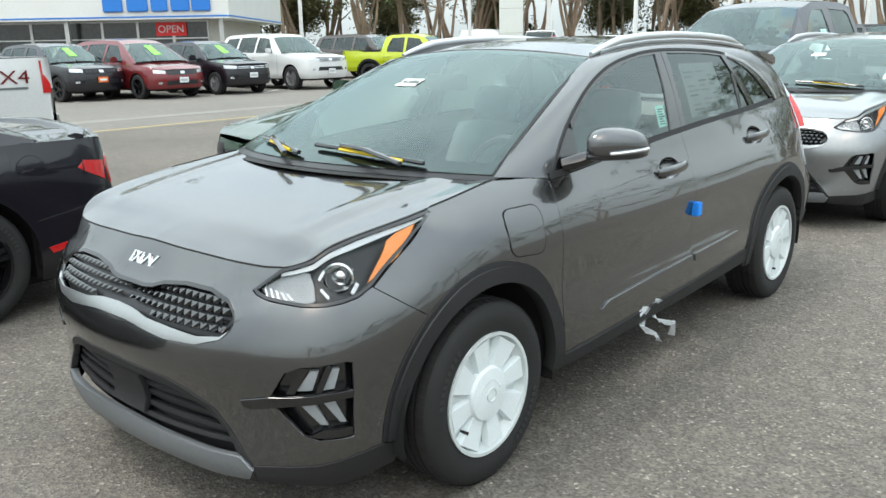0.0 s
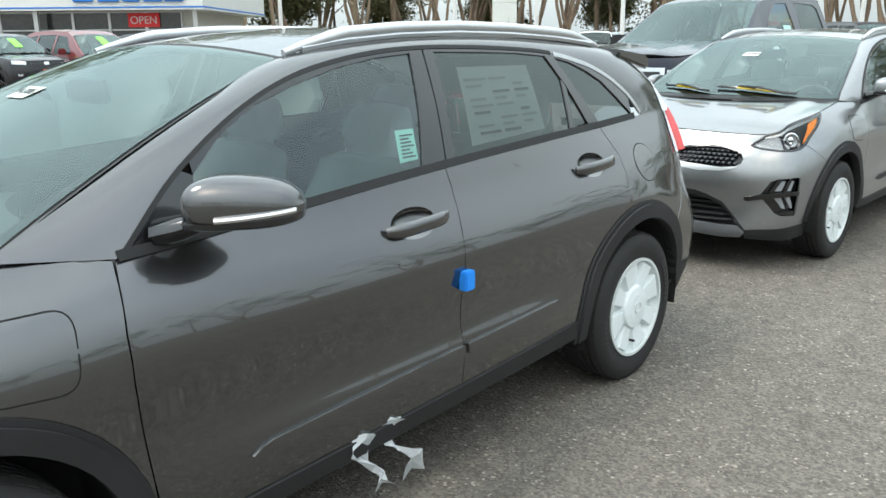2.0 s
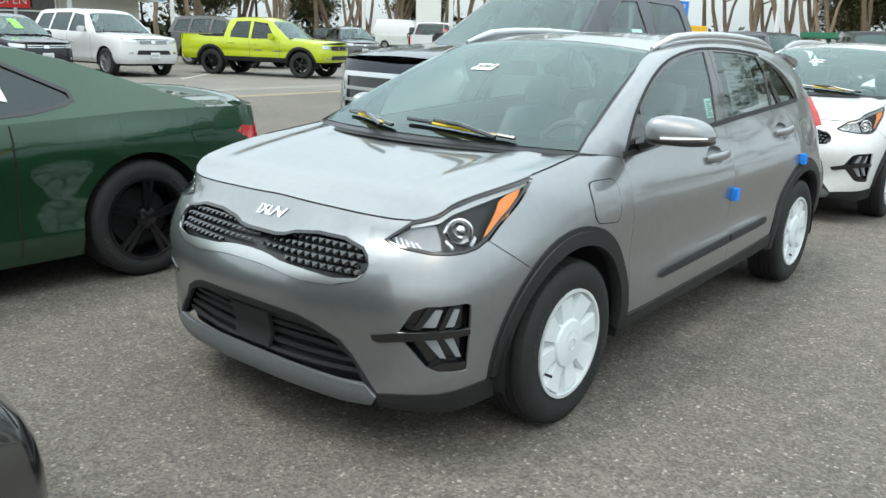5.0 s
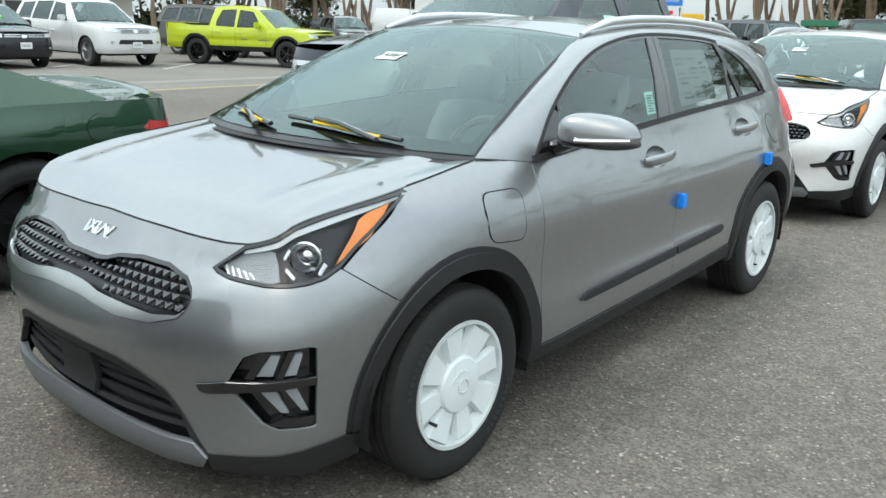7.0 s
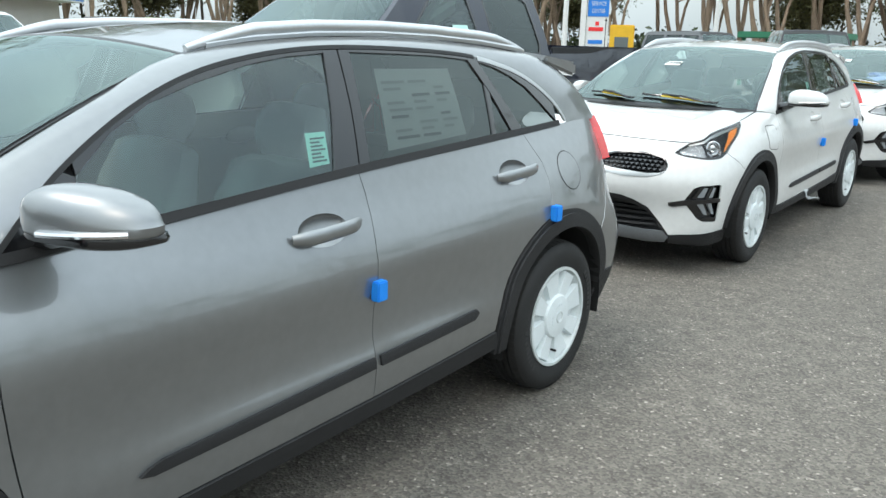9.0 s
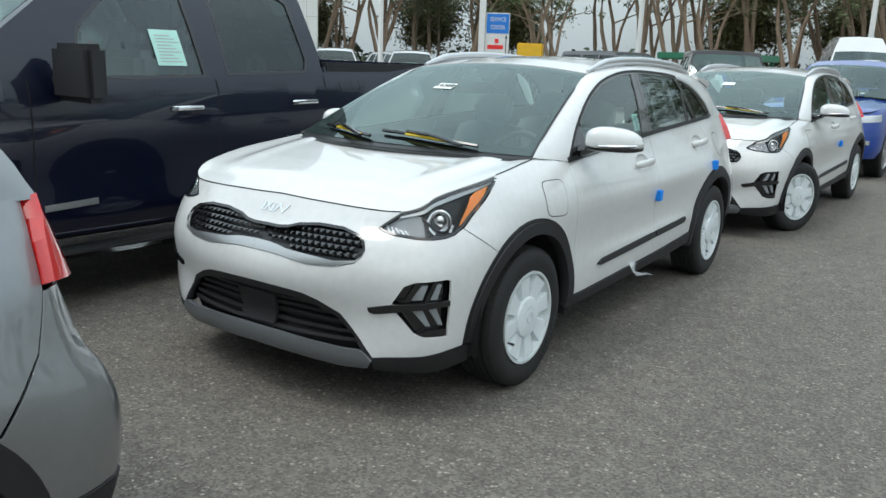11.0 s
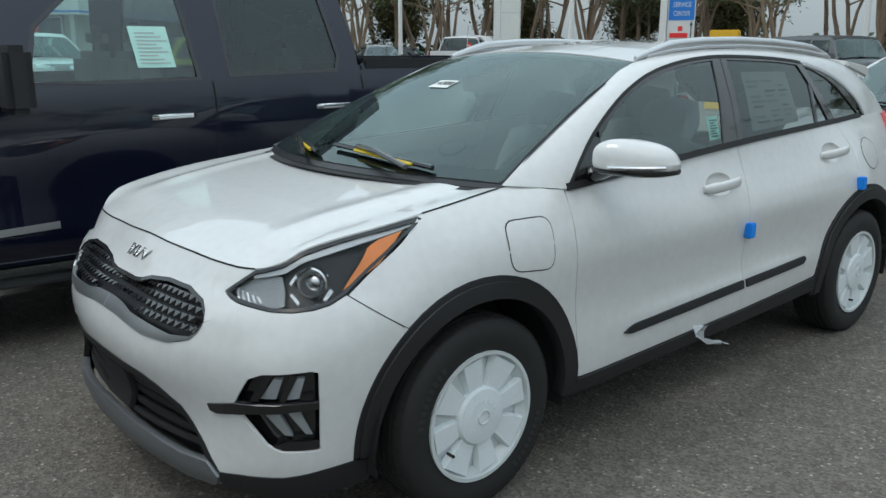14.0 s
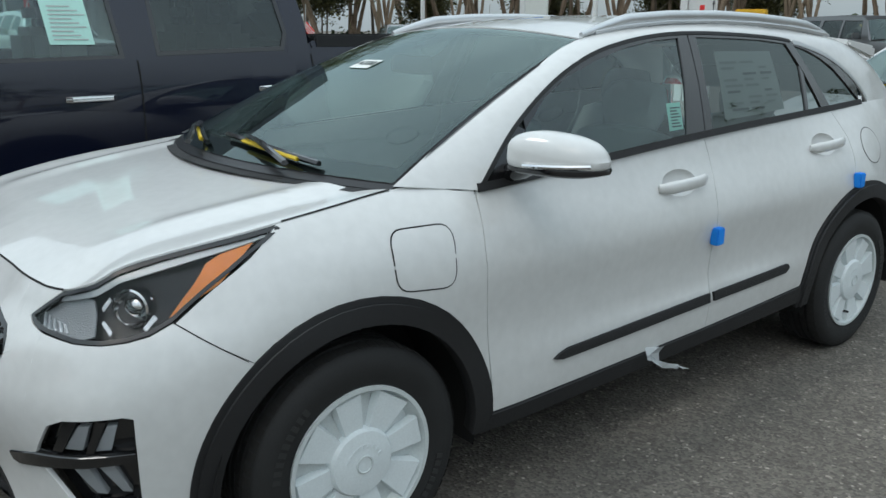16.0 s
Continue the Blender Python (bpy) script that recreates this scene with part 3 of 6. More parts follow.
def crossover(moulding=CLAD):
    car = new("crossover_car")
    P = SKIN.pts
    Y, X = (lambda y: SKIN.at(y=y)), (lambda x: SKIN.at(x=x))
    pt = GRAPHITE
    painted = []

    def both(name, poly, fn=SKIN, material=None, **k):
        obs = []
        for sd in (1, -1):
            obs.append(sheet(name, poly, fn, material or pt, k.get("parent", car), **{a: b for a, b in k.items() if a != "parent"}, side=sd))
        if material is None:
            painted.extend(obs)
        return obs

    def ring(cy, r, a0, a1, n=18):
        return [(Y(a), b) for a, b in arc(cy, .326, r, a0, a1, n)]
    RF, RR = .46, .466
    edge = lambda y0, y1, n=10: [(Y(y), float(SKIN.ztop(Y(y)))) for y in np.linspace(y0, y1, n)]
    # lamp outline
    lamp = P(('x', .581, .801), ('x', .628, .832), ('x', .675, .861), ('y', -.65, .888), ('y', -.573, .915), ('y', -.46, .936), ('y', -.355, .952), ('y', -.25, .966), ('y', -.167, .977), ('y', -.156, .970), ('y', -.252, .923), ('y', -.36, .861),
             ('y', -.456, .798), ('y', -.51, .777), ('y', -.567, .768), ('y', -.62, .765), ('y', -.684, .767), ('x', .634, .780), ('x', .60, .789))
    f_edge = [(.437, .95), (.419, .85), (.418, .75), (.428, .65), (.444, .5), (.458, .37), (.463, .335)]
    # fender
    fender = [(Y(-.167), .979)] + edge(-.15, .446, 44) + [(Y(a), b) for a, b in f_edge[:-2]] + ring(0, RF, 13, 129, 16) + P(('y', -.456, .793), ('y', -.36, .856), ('y', -.252, .918))
    both("front_fender", fender)
    # front bumper skin in strips round its openings
    zt = lambda x: float(SKIN.ztop(X(x)))
    gx = [0, .08, .13, .183, .296, .429, .515, .54, .55]
    gt = [.750, .750, .756, .771, .783, .783, .764, .743, .716]
    gb = [.692, .690, .686, .678, .672, .664, .674, .692, .714]
    sat = [.652, .652, .650, .645, .634, .640, .664, .688, .712]
    upper = [[(X(a), za), (X(b), zb), (X(b), zt(b)), (X(a), zt(a))] for a, b, za, zb in zip(gx[:-1], gx[1:], gt[:-1], gt[1:])]
    upper.append(P(('x', .55, .716), ('x', .581, .73), ('x', .581, .799), ('x', .628, .832), ('x', .675, .862)) + [(X(.55), zt(.55))])
    low = [0, .1, .2, .284, .36, .451, .537, .592]
    lowz = [.522, .520, .517, .510, .488, .446, .348, .274]
    inx = [0, .1, .2, .273, .35, .429, .505, .537]
    inz = [.491, .490, .487, .480, .463, .434, .370, .315]
    mid = [[(X(a), za), (X(b), zb), (X(b), np.interp(b, gx, sat)), (X(a), np.interp(a, gx, sat))] for a, b, za, zb in zip(low[:5], low[1:6], lowz[:5], lowz[1:6])]
    sl, sr = X(.655), Y(-.562)
    hole = P(('x', .655, .495), ('y', -.715, .588), ('y', -.69, .605), ('y', -.583, .611))
    corner = [[(X(.451), .446), (X(.537), .348), (X(.592), .276), (sl, .283), (sl, .775), (X(.634), .779), (X(.60), .787), (X(.581), .797), (X(.581), .73), (X(.55), .714), (X(.54), .688), (X(.515), .664), (X(.451), .645)],
              hole + [(sr, .604), (sr, .766), (Y(-.62), .763), (Y(-.684), .765), (sl, .775)],
              [(sl, .283), (Y(-.66), .290), (sr, .300), (sr, .369)] + P(('y', -.575, .366), ('y', -.66, .371), ('y', -.69, .390), ('x', .682, .470)) + [(sl, .495)],
              [(sr, .300), (Y(-.46), .302)] + ring(0, RF, 180, 129, 12) + P(('y', -.456, .795), ('y', -.51, .774)) + [(sr, .766)]]
    skin = sheet("bumper_skin", upper + mid + corner, SKIN, pt, car, gap=0, rim=.012, step=.04)
    skin2 = sheet("bumper_skin", upper + mid + corner, SKIN, pt, car, gap=0, rim=.012, step=.04, side=-1)
    painted.extend([skin, skin2])
    # grille: recessed back, tilted facets, frame and satin trim
    back = [(X(a), b) for a, b in zip(gx, gb)] + [(X(a), b) for a, b in zip(gx[::-1][1:], gt[::-1][1:])]
    both("grille_back", back, material=LAMPBLK, off=-.028, gap=-.012, rim=0)
    facet, ff = [], []
    for row in range(5):
        for col in range(15):
            x = .024 + .034 * (col + .5 * (row % 2))
            lo, hi = np.interp(x, gx, gb), np.interp(x, gx, gt)
            z = .684 + .0235 * row
            if x > .50 or z - .004 < lo or z + .012 > hi:
                continue
            big = .6 + .5 * min(1, x / .3)
            for sgn in (1, -1):
                c = SKIN(np.array([X(max(x, .001))]), np.array([z]))[0]
                k = len(facet)
                hw, hh = .0165 * big, .0115 * big
                for dx, dz, o in ((-hw, -hh, .020), (hw, -hh, .022), (hw * .9, hh, .014), (-hw * .9, hh, .020), (hw * .3, 0, .001)):
                    facet.append(((c[0] + dx) * sgn, c[1] + o + .25 * max(0, dz) + .15 * x * dx * 4, c[2] + dz))
                tri = ((0, 1, 4), (1, 2, 4), (2, 3, 4), (3, 0, 4))
                ff += [tuple(k + i for i in (t if sgn > 0 else t[::-1])) for t in tri]
    grille = tagged(link_mesh("grille", facet, ff, GLOSSB, car, "black faceted grille insert", None, False), kind="stuff")
    both("grille_trim", [(X(a), b) for a, b in zip(gx, gb)] + [(X(a), b) for a, b in zip(gx[::-1], sat[::-1])], material=SATIN, off=.004, gap=.001, label="satin silver grille trim")
    both("grille_frame", [(X(a), b + .004) for a, b in zip(gx, gt)] + [(X(a), b - .006) for a, b in zip(gx[::-1][1:], gt[::-1][1:])], material=GLOSSB, off=.002, gap=0)
    # lower grille, its surround and the lip
    both("lower_grille_back", [(X(a), b) for a, b in zip(inx, inz)] + P(('x', .50, .285), ('x', .3, .30), ('x', 0, .305)), material=LAMPBLK, off=-.05, gap=-.01, rim=0)
    for z in (.335, .365, .395, .425, .455):
        xe = float(np.interp(-z, [-.48, -.434, -.370, -.315], [.27, .42, .495, .53]))
        both("grille_slat", P(('x', .0, z - .006), ('x', xe, z - .006), ('x', xe, z + .007), ('x', 0, z + .007)), material=CLAD, off=-.022, gap=0, rim=.02)
    both("number_mount", P(('x', 0, .335), ('x', .10, .335), ('x', .11, .465), ('x', 0, .465)), material=CLAD, off=-.006, gap=0, rim=.02)
    both("grille_surround", [[(X(low[k]), lowz[k]), (X(low[k + 1]), lowz[k + 1]), (X(inx[k + 1]), inz[k + 1]), (X(inx[k]), inz[k])] for k in range(7)], material=CLAD, off=.003, gap=0, rim=.02, label="dark textured lower grille surround")
    both("bumper_lip", P(('x', 0, .245), ('x', .2, .24), ('x', .45, .225), ('x', .57, .230), ('x', .590, .262), ('x', .55, .300), ('x', .45, .300), ('x', .363, .306), ('x', .148, .317), ('x', 0, .318)), material=GREYTRIM, off=.010, gap=0, rim=.03, label="satin grey bumper lip")
    both("lower_cladding", P(('x', .592, .222), ('y', -.6, .205), ('y', -.40, .215), ('y', -.40, .29), ('y', -.46, .304), ('y', -.562, .301), ('y', -.66, .291), ('x', .655, .284), ('x', .592, .276)), material=CLAD, off=.004, gap=0, rim=.02)
    # fog recess
    fo = P(('x', .575, .476), ('x', .682, .470), ('y', -.69, .390), ('y', -.66, .371), ('y', -.575, .366), ('y', -.562, .37), ('y', -.562, .604), ('y', -.583, .611), ('y', -.69, .605), ('y', -.715, .588), ('x', .655, .495))
    both("fog_recess", fo, material=GLOSSB, off=-.035, gap=-.008, rim=0)
    both("fog_shelf", P(('y', -.685, .380), ('y', -.565, .369), ('y', -.565, .396), ('y', -.65, .402)), material=GLOSSB, off=-.006, gap=0, rim=.03)
    for dy in (0, .054):
        both("fog_lamp", P(('y', -.700 + dy, .526), ('y', -.672 + dy, .590), ('y', -.650 + dy, .590), ('y', -.668 + dy, .528)), material=LAMPCLR, off=-.014, gap=.001, rim=.02)
        both("fog_lamp", P(('y', -.698 + dy, .484), ('y', -.669 + dy, .492), ('y', -.632 + dy, .412), ('y', -.655 + dy, .416)), material=LAMPCLR, off=-.016, gap=.001, rim=.02)
        both("fog_bezel", P(('y', -.716 + dy, .52), ('y', -.702 + dy, .52), ('y', -.672 + dy, .600), ('y', -.688 + dy, .602)), material=GLOSSB, off=-.006, gap=0, rim=.03)
    both("fog_fin", P(('x', .571, .488), ('x', .66, .510), ('y', -.62, .522), ('y', -.566, .522), ('y', -.566, .500), ('y', -.62, .499), ('y', -.71, .486), ('x', .60, .464), ('x', .578, .468)), material=GLOSSB, off=.006, gap=0, rim=.04)
    # headlamp
    for sd in (1, -1):
        hl = sheet("headlamp", lamp, SKIN, LAMPBLK, car, off=-.045, gap=-.02, rim=0, side=sd, label="clear headlamp with amber corner reflector")
        k = dict(side=sd, rim=.006)
        sheet("lamp_strip", P(('x', .67, .850), ('y', -.65, .876), ('y', -.573, .904), ('y', -.46, .926), ('y', -.355, .943), ('y', -.19, .968), ('y', -.195, .960), ('y', -.355, .929), ('y', -.46, .911), ('y', -.573, .888), ('y', -.65, .862), ('x', .67, .842)), SKIN, SATIN, hl, off=-.008, gap=0, **k)
        sheet("amber_reflector", P(('y', -.235, .951), ('y', -.32, .932), ('y', -.36, .915), ('y', -.394, .874), ('y', -.462, .809), ('y', -.40, .838), ('y', -.338, .868)), SKIN, AMBER, hl, off=-.009, gap=0, step=.03, **k)
        sheet("inner_lamp", P(('x', .600, .806), ('x', .662, .840), ('y', -.70, .858), ('y', -.668, .852), ('y', -.655, .825), ('y', -.650, .786), ('y', -.684, .776), ('x', .645, .786)), SKIN, LAMPCLR, hl, off=-.018, gap=0, **k)
        for i in range(5):
            sheet("lamp_rib", P(('x', .612 + .020 * i, .812 - .003 * i), ('x', .620 + .020 * i, .813 - .003 * i), ('x', .640 + .020 * i, .786), ('x', .632 + .020 * i, .786)), SKIN, REFLECT, hl, off=-.012, gap=0, **k)
        c = SKIN(np.array([Y(-.565)]), np.array([.828]))[0]
        n = Vector((.62 * sd, -.78, .05)).normalized()
        rot = n.to_track_quat('X', 'Z').to_matrix().to_4x4()
        bm = lathe_bm([(.042, -.03), (.046, .012), (.041, .014), (.037, -.004), (.030, -.012)], 32)
        bmesh.ops.transform(bm, matrix=Matrix.Translation(Vector((c[0] * sd, c[1], c[2])) - n * .034) @ rot, verts=bm.verts)
        part("lamp_bezel", bm, CHROME, hl)
        bm = lathe_bm([(0, .012), (.014, .010), (.024, .003), (.032, -.012), (.034, -.03)], 28)
        bmesh.ops.transform(bm, matrix=Matrix.Translation(Vector((c[0] * sd, c[1], c[2])) - n * .036) @ rot, verts=bm.verts)
        part("projector_lens", bm, CHROME, hl)
        for dy, dz, t in ((.055, .028, 1), (.06, -.024, -1), (-.062, .018, -1), (-.058, -.030, 1)):
            sheet("lamp_accent", [(Y(-.565) + dy - .018 * (1 if t * dz > 0 else 1), .828 + dz + .010 * t), (Y(-.565) + dy + .012, .828 + dz - .014 * t), (Y(-.565) + dy + .020, .828 + dz - .006 * t), (Y(-.565) + dy - .010, .828 + dz + .016 * t)], SKIN, REFLECT, hl, off=-.012, gap=0, **k)
        ln = sheet("lens", lamp, SKIN, LENS, hl, off=-.001, gap=.008, rim=0, side=sd)
        ln.visible_shadow = False
        out = np.array(shrink(lamp, .001))
        inn = np.array(shrink(lamp, .009))
        seal = [[tuple(out[i]), tuple(out[(i + 1) % len(out)]), tuple(inn[(i + 1) % len(out)]), tuple(inn[i])] for i in range(len(out))]
        sheet("lamp_seal", seal, SKIN, GLOSSB, hl, off=0, gap=0, rim=.012, side=sd)
    # bonnet
    ss = np.linspace(0, SKIN.at(y=.20), 46)
    ed = [tuple(SKIN(s, SKIN.ztop(s))[:2]) for s in ss]
    left = ed + [(.735, .195), (.69, .161), (.60, .115), (.5, float(cowl_y(.5))), (.3, float(cowl_y(.3))), (.15, float(cowl_y(.15))), (0, float(cowl_y(0)))]
    poly = left + [(-a, b) for a, b in left[-2:0:-1]]
    bon = sheet("bonnet", poly, hood_fn, pt, car, gap=.001, rim=.006, step=.03)
    painted.append(bon)
    sx = [0, .1, .2, .3, .4, .5, .6, .675]
    both("bonnet_gap", [[(X(a), zt(a) - .0035), (X(b), zt(b) - .0035), (X(b), zt(b) + .001), (X(a), zt(a) + .001)] for a, b in zip(sx[:-1], sx[1:])], material=DARK, off=.0012, gap=0, rim=0)
    sy = np.linspace(-.15, .19, 9)
    both("bonnet_gap", [[(Y(a), float(SKIN.ztop(Y(a))) - .0025), (Y(b), float(SKIN.ztop(Y(b))) - .0025), (Y(b), float(SKIN.ztop(Y(b))) + .001), (Y(a), float(SKIN.ztop(Y(a))) + .001)] for a, b in zip(sy[:-1], sy[1:])], material=DARK, off=.0015, gap=0, rim=0)
    # seam between fender and bumper
    both("bumper_gap", P(('y', -.454, .797), ('y', -.302, .692), ('y', -.304, .690), ('y', -.456, .795)), material=DARK, off=.0012, gap=0, rim=0)
    # emblem on the nose: plain slanted bars
    for x0, x1, lean in ((-.080, -.072, .0), (-.066, -.028, 1), (-.058, -.026, -1), (-.020, -.012, .0), (-.006, .030, 1), (.020, .052, -1), (.046, .078, 1)):
        z0, z1 = .796, .830
        xa, xb = (x0, x1) if lean >= 0 else (x1, x0)
        sheet("emblem_bar", [(xa, z0), (xa + .011, z0), (xb + .011, z1), (xb, z1)], SKIN, CHROME, car, off=.004, gap=0, rim=.004)
    # doors
    m_edge = [(1.578, 1.067), (1.585, 1.0), (1.580, .93), (1.560, .84), (1.550, .72), (1.545, .55), (1.538, .358)]
    r_edge = [(2.575, 1.105), (2.60, 1.06), (2.632, .99), (2.633, .92), (2.618, .86), (2.578, .775)]
    fd = [(Y(.449), 1.0)] + edge(.47, 1.575, 24) + [(Y(a), b) for a, b in m_edge] + [(Y(a), b) for a, b in f_edge[::-1]]
    rd = edge(1.58, 2.575, 12) + [(Y(a), b) for a, b in r_edge] + ring(2.704, RR, 107, 172, 12) + P(('y', 2.238, .385)) + [(Y(a), b) for a, b in m_edge[::-1]]
    cups = [(1.372, .925, fd, "front_door"), (2.415, .974, rd, "rear_door")]
    for cy, cz, poly, nm in cups:
        poly = [tuple(w) for w in shrink(poly, .002)]
        halves = []
        oval = lambda a: (Y(cy) + .098 * math.cos(a), cz + .045 * math.sin(a))
        for sg in (1, -1):
            q, n = [], len(poly)
            for i in range(n):
                (a, za), (b, zb_) = poly[i], poly[(i + 1) % n]
                if (za - cz) * sg >= 0:
                    q.append((a, za))
                if (za - cz) * (zb_ - cz) < 0:
                    q.append((a + (b - a) * (cz - za) / (zb_ - za), cz))
            on = [i for i, w in enumerate(q) if abs(w[1] - cz) < 1e-9]
            i0, i1 = on[0], on[1]
            if i1 - i0 != 1:
                q = q[i1:] + q[:i1]
                i0 = 0
            first_s, last_s = q[i0][0], q[i0 + 1][0]
            notch = [oval(a) for a in np.linspace(0, math.pi * sg, 14)]
            if first_s < last_s:
                notch = notch[::-1]
            halves.append(q[:i0 + 1] + notch + q[i0 + 1:])
        both(nm, halves, gap=0)

        def cup(s, z, cy=cy, cz=cz):
            rr = ((s - Y(cy)) / .098) ** 2 + ((z - cz) / .045) ** 2
            return SKIN(s, z) - np.stack([.030 * np.clip(1 - rr, 0, 1) ** .6, 0 * z, 0 * z], -1)
        both("handle_cup", [oval(a) for a in np.linspace(0, 2 * math.pi, 29)[:-1]], cup, gap=-.001, rim=0, step=.012)
    qp = edge(2.578, 3.30, 10) + P(('y', 3.27, 1.03), ('y', 3.25, .93), ('y', 3.19, .80), ('y', 3.06, .665)) + ring(2.704, RR, 45, 107, 9)[1:] + [(Y(a), b) for a, b in r_edge[-2::-1]]
    both("quarter_panel", qp)
    rb = P(('y', 3.25, .928), ('y', 3.46, .93), ('y', 3.46, .42), ('y', 3.2, .43), ('y', 3.17, .42)) + ring(2.704, RR, 12, 45, 6) + P(('y', 3.065, .66), ('y', 3.19, .797))
    both("rear_bumper", rb)
    both("rear_cladding", P(('y', 3.46, .42), ('y', 3.2, .43), ('y', 3.17, .42), ('y', 3.10, .34), ('y', 3.12, .28), ('y', 3.3, .25), ('y', 3.46, .25)), material=CLAD, off=.004)
    both("tail_lamp", P(('y', 3.25, .938), ('y', 3.275, 1.03), ('y', 3.33, 1.125), ('y', 3.42, 1.128), ('y', 3.455, 1.09), ('y', 3.455, .965), ('y', 3.40, .930)), material=REDLENS, off=.034, rim=.045)
    both("tailgate", P(('y', 3.42, .935), ('y', 3.46, .935), ('y', 3.46, 1.13), ('y', 3.38, 1.13)), off=0)
    # cladding: sill, arches, side moulding
    both("sill_cladding", P(('y', .43, .272), ('y', 2.27, .305), ('y', 2.245, .383), ('y', 1.54, .356), ('y', .455, .332)), material=CLAD, off=.006, rim=.03)
    for cy, a0, a1, ro in ((0, -6, 182, RF), (2.704, 8, 186, RR)):
        o, i = ring(cy + (.02 if cy else 0), ro, a0, a1, 30), ring(cy + (.02 if cy else 0), .390, a0, a1, 30)
        quad = [[o[k], o[k + 1], i[k + 1], i[k]] for k in range(len(o) - 1)]
        for nm, w0, w1, lift in (("arch_cladding", .25, 1, .013), ("arch_lip", 0, .28, .004)):
            q2 = []
            for k in range(len(o) - 1):
                L = lambda u, v, w: (u[0] + (v[0] - u[0]) * w, u[1] + (v[1] - u[1]) * w)
                q2.append([L(o[k], i[k], w0), L(o[k + 1], i[k + 1], w0), L(o[k + 1], i[k + 1], w1), L(o[k], i[k], w1)])
            both(nm, q2, material=CLAD, off=lift, gap=0, rim=.05 if w1 == 1 else .02)
        bm = lathe_bm([(.408, .87), (.408, .60), (.05, .60)], 28, at=(0, cy, .326), arc=(radians(-12), radians(192)))
        for sd in (1, -1):
            b2 = bm.copy()
            if sd < 0:
                bmesh.ops.scale(b2, vec=(-1, 1, 1), verts=b2.verts)
            part("wheel_liner", b2, DARK, car)
        bm.free()
    if moulding:
        ml = both("door_moulding", P(('y', .70, .447), ('y', .74, .437), ('y', 1.535, .461), ('y', 1.535, .498), ('y', .77, .472), ('y', .73, .463)), material=moulding, off=.010, gap=.002, rim=.02)
        ml += both("door_moulding", P(('y', 1.558, .462), ('y', 2.075, .477), ('y', 2.106, .496), ('y', 2.09, .514), ('y', 1.558, .498)), material=moulding, off=.010, gap=.002, rim=.02)
        for o in ml:
            o["shared"] = 1
    # charging flap and fuel flap
    for nm, poly in (("charging_flap", rounded(P(('y', .118, .933), ('y', .320, .930), ('y', .300, .765), ('y', .110, .784)), .045, 6)), ("fuel_flap", [(Y(2.830 + .091 * math.cos(a)), .938 + .076 * math.sin(a)) for a in np.linspace(0, 2 * math.pi, 28, endpoint=False)])):
        sheet("flap_gap", poly, SKIN, DARK, car, off=.0006, gap=-.0035, rim=0)
        painted.append(sheet(nm, poly, SKIN, pt, car, off=.0014, gap=.0005, rim=.002, step=.03))
    # door handles
    for y0, y1, z0, z1 in ((1.243, 1.521, .918, .929), (2.288, 2.568, .967, .981)):
        for sd in (1, -1):
            pts = []
            for u in np.linspace(0, 1, 14):
                y, z = y0 + (y1 - y0) * u, z0 + (z1 - z0) * u
                b = SKIN(np.array([Y(y)]), np.array([z]))[0]
                lift = .030 * (1 - abs(2 * u - 1) ** 3.5) + .006
                pts.append((sd * (b[0] + lift), y, z))
            h = part("door_handle", tube(pts, [.012 + .010 * min(1, 6 * min(u, 1 - u) + .2) for u in np.linspace(0, 1, 14)], 12, .55), pt, car)
            painted.append(h)
    # side glass, frames and pillars
    gF = [(.668, 1.030), (.69, 1.15), (.80, 1.235), (.93, 1.298), (1.08, 1.342), (1.26, 1.383), (1.42, 1.405), (1.575, 1.415), (1.53, 1.25), (1.468, 1.078), (1.2, 1.058), (.895, 1.040)]
    gR = [(1.628, 1.083), (1.66, 1.25), (1.692, 1.418), (1.95, 1.412), (2.15, 1.405), (2.335, 1.390), (2.415, 1.27), (2.50, 1.118), (2.0, 1.10)]
    gQ = [(2.585, 1.122), (2.49, 1.25), (2.40, 1.382), (2.50, 1.362), (2.605, 1.325), (2.70, 1.28), (2.79, 1.21), (2.885, 1.132), (2.7, 1.126)]
    for nm, g, m in (("front_window", gF, GLASS_F), ("rear_window", gR, GLASS_R), ("quarter_window", gQ, GLASS_R)):
        for sd in (1, -1):
            sheet(nm, rounded(g, .018, 3), pane_x, m, car, off=-.005, gap=-.004, rim=0, side=sd, step=.1).visible_shadow = False
    c1 = [tuple(p[1:]) for p in _S1]
    top = lambda y0, y1, n: [(float(y), float(np.interp(y, [p[0] for p in c1], [p[1] for p in c1]))) for y in np.linspace(y0, y1, n)]
    zb = lambda y: float(SKIN.ztop(Y(y)))
    fr = [[(.465, zb(.465)), (.668, zb(.668)), (.668, 1.030), (.69, 1.15)] + top(.655, .465, 5)]
    up = gF[1:8]
    fr += [[up[i], up[i + 1], top(up[i + 1][0] - .0, up[i + 1][0], 1)[0], top(up[i][0], up[i][0], 1)[0]] for i in range(len(up) - 1)]
    fr += [[(1.468, 1.078), (1.53, 1.25), (1.575, 1.415)] + top(1.575, 1.640, 2) + [(1.612, 1.25), (1.574, zb(1.574))]]
    fr += [[(1.580, zb(1.58)), (1.617, 1.25), (1.645, 1.425)] + top(1.645, 1.692, 2) + [(1.692, 1.418), (1.66, 1.25), (1.628, zb(1.628))]]
    ur = gR[2:6]
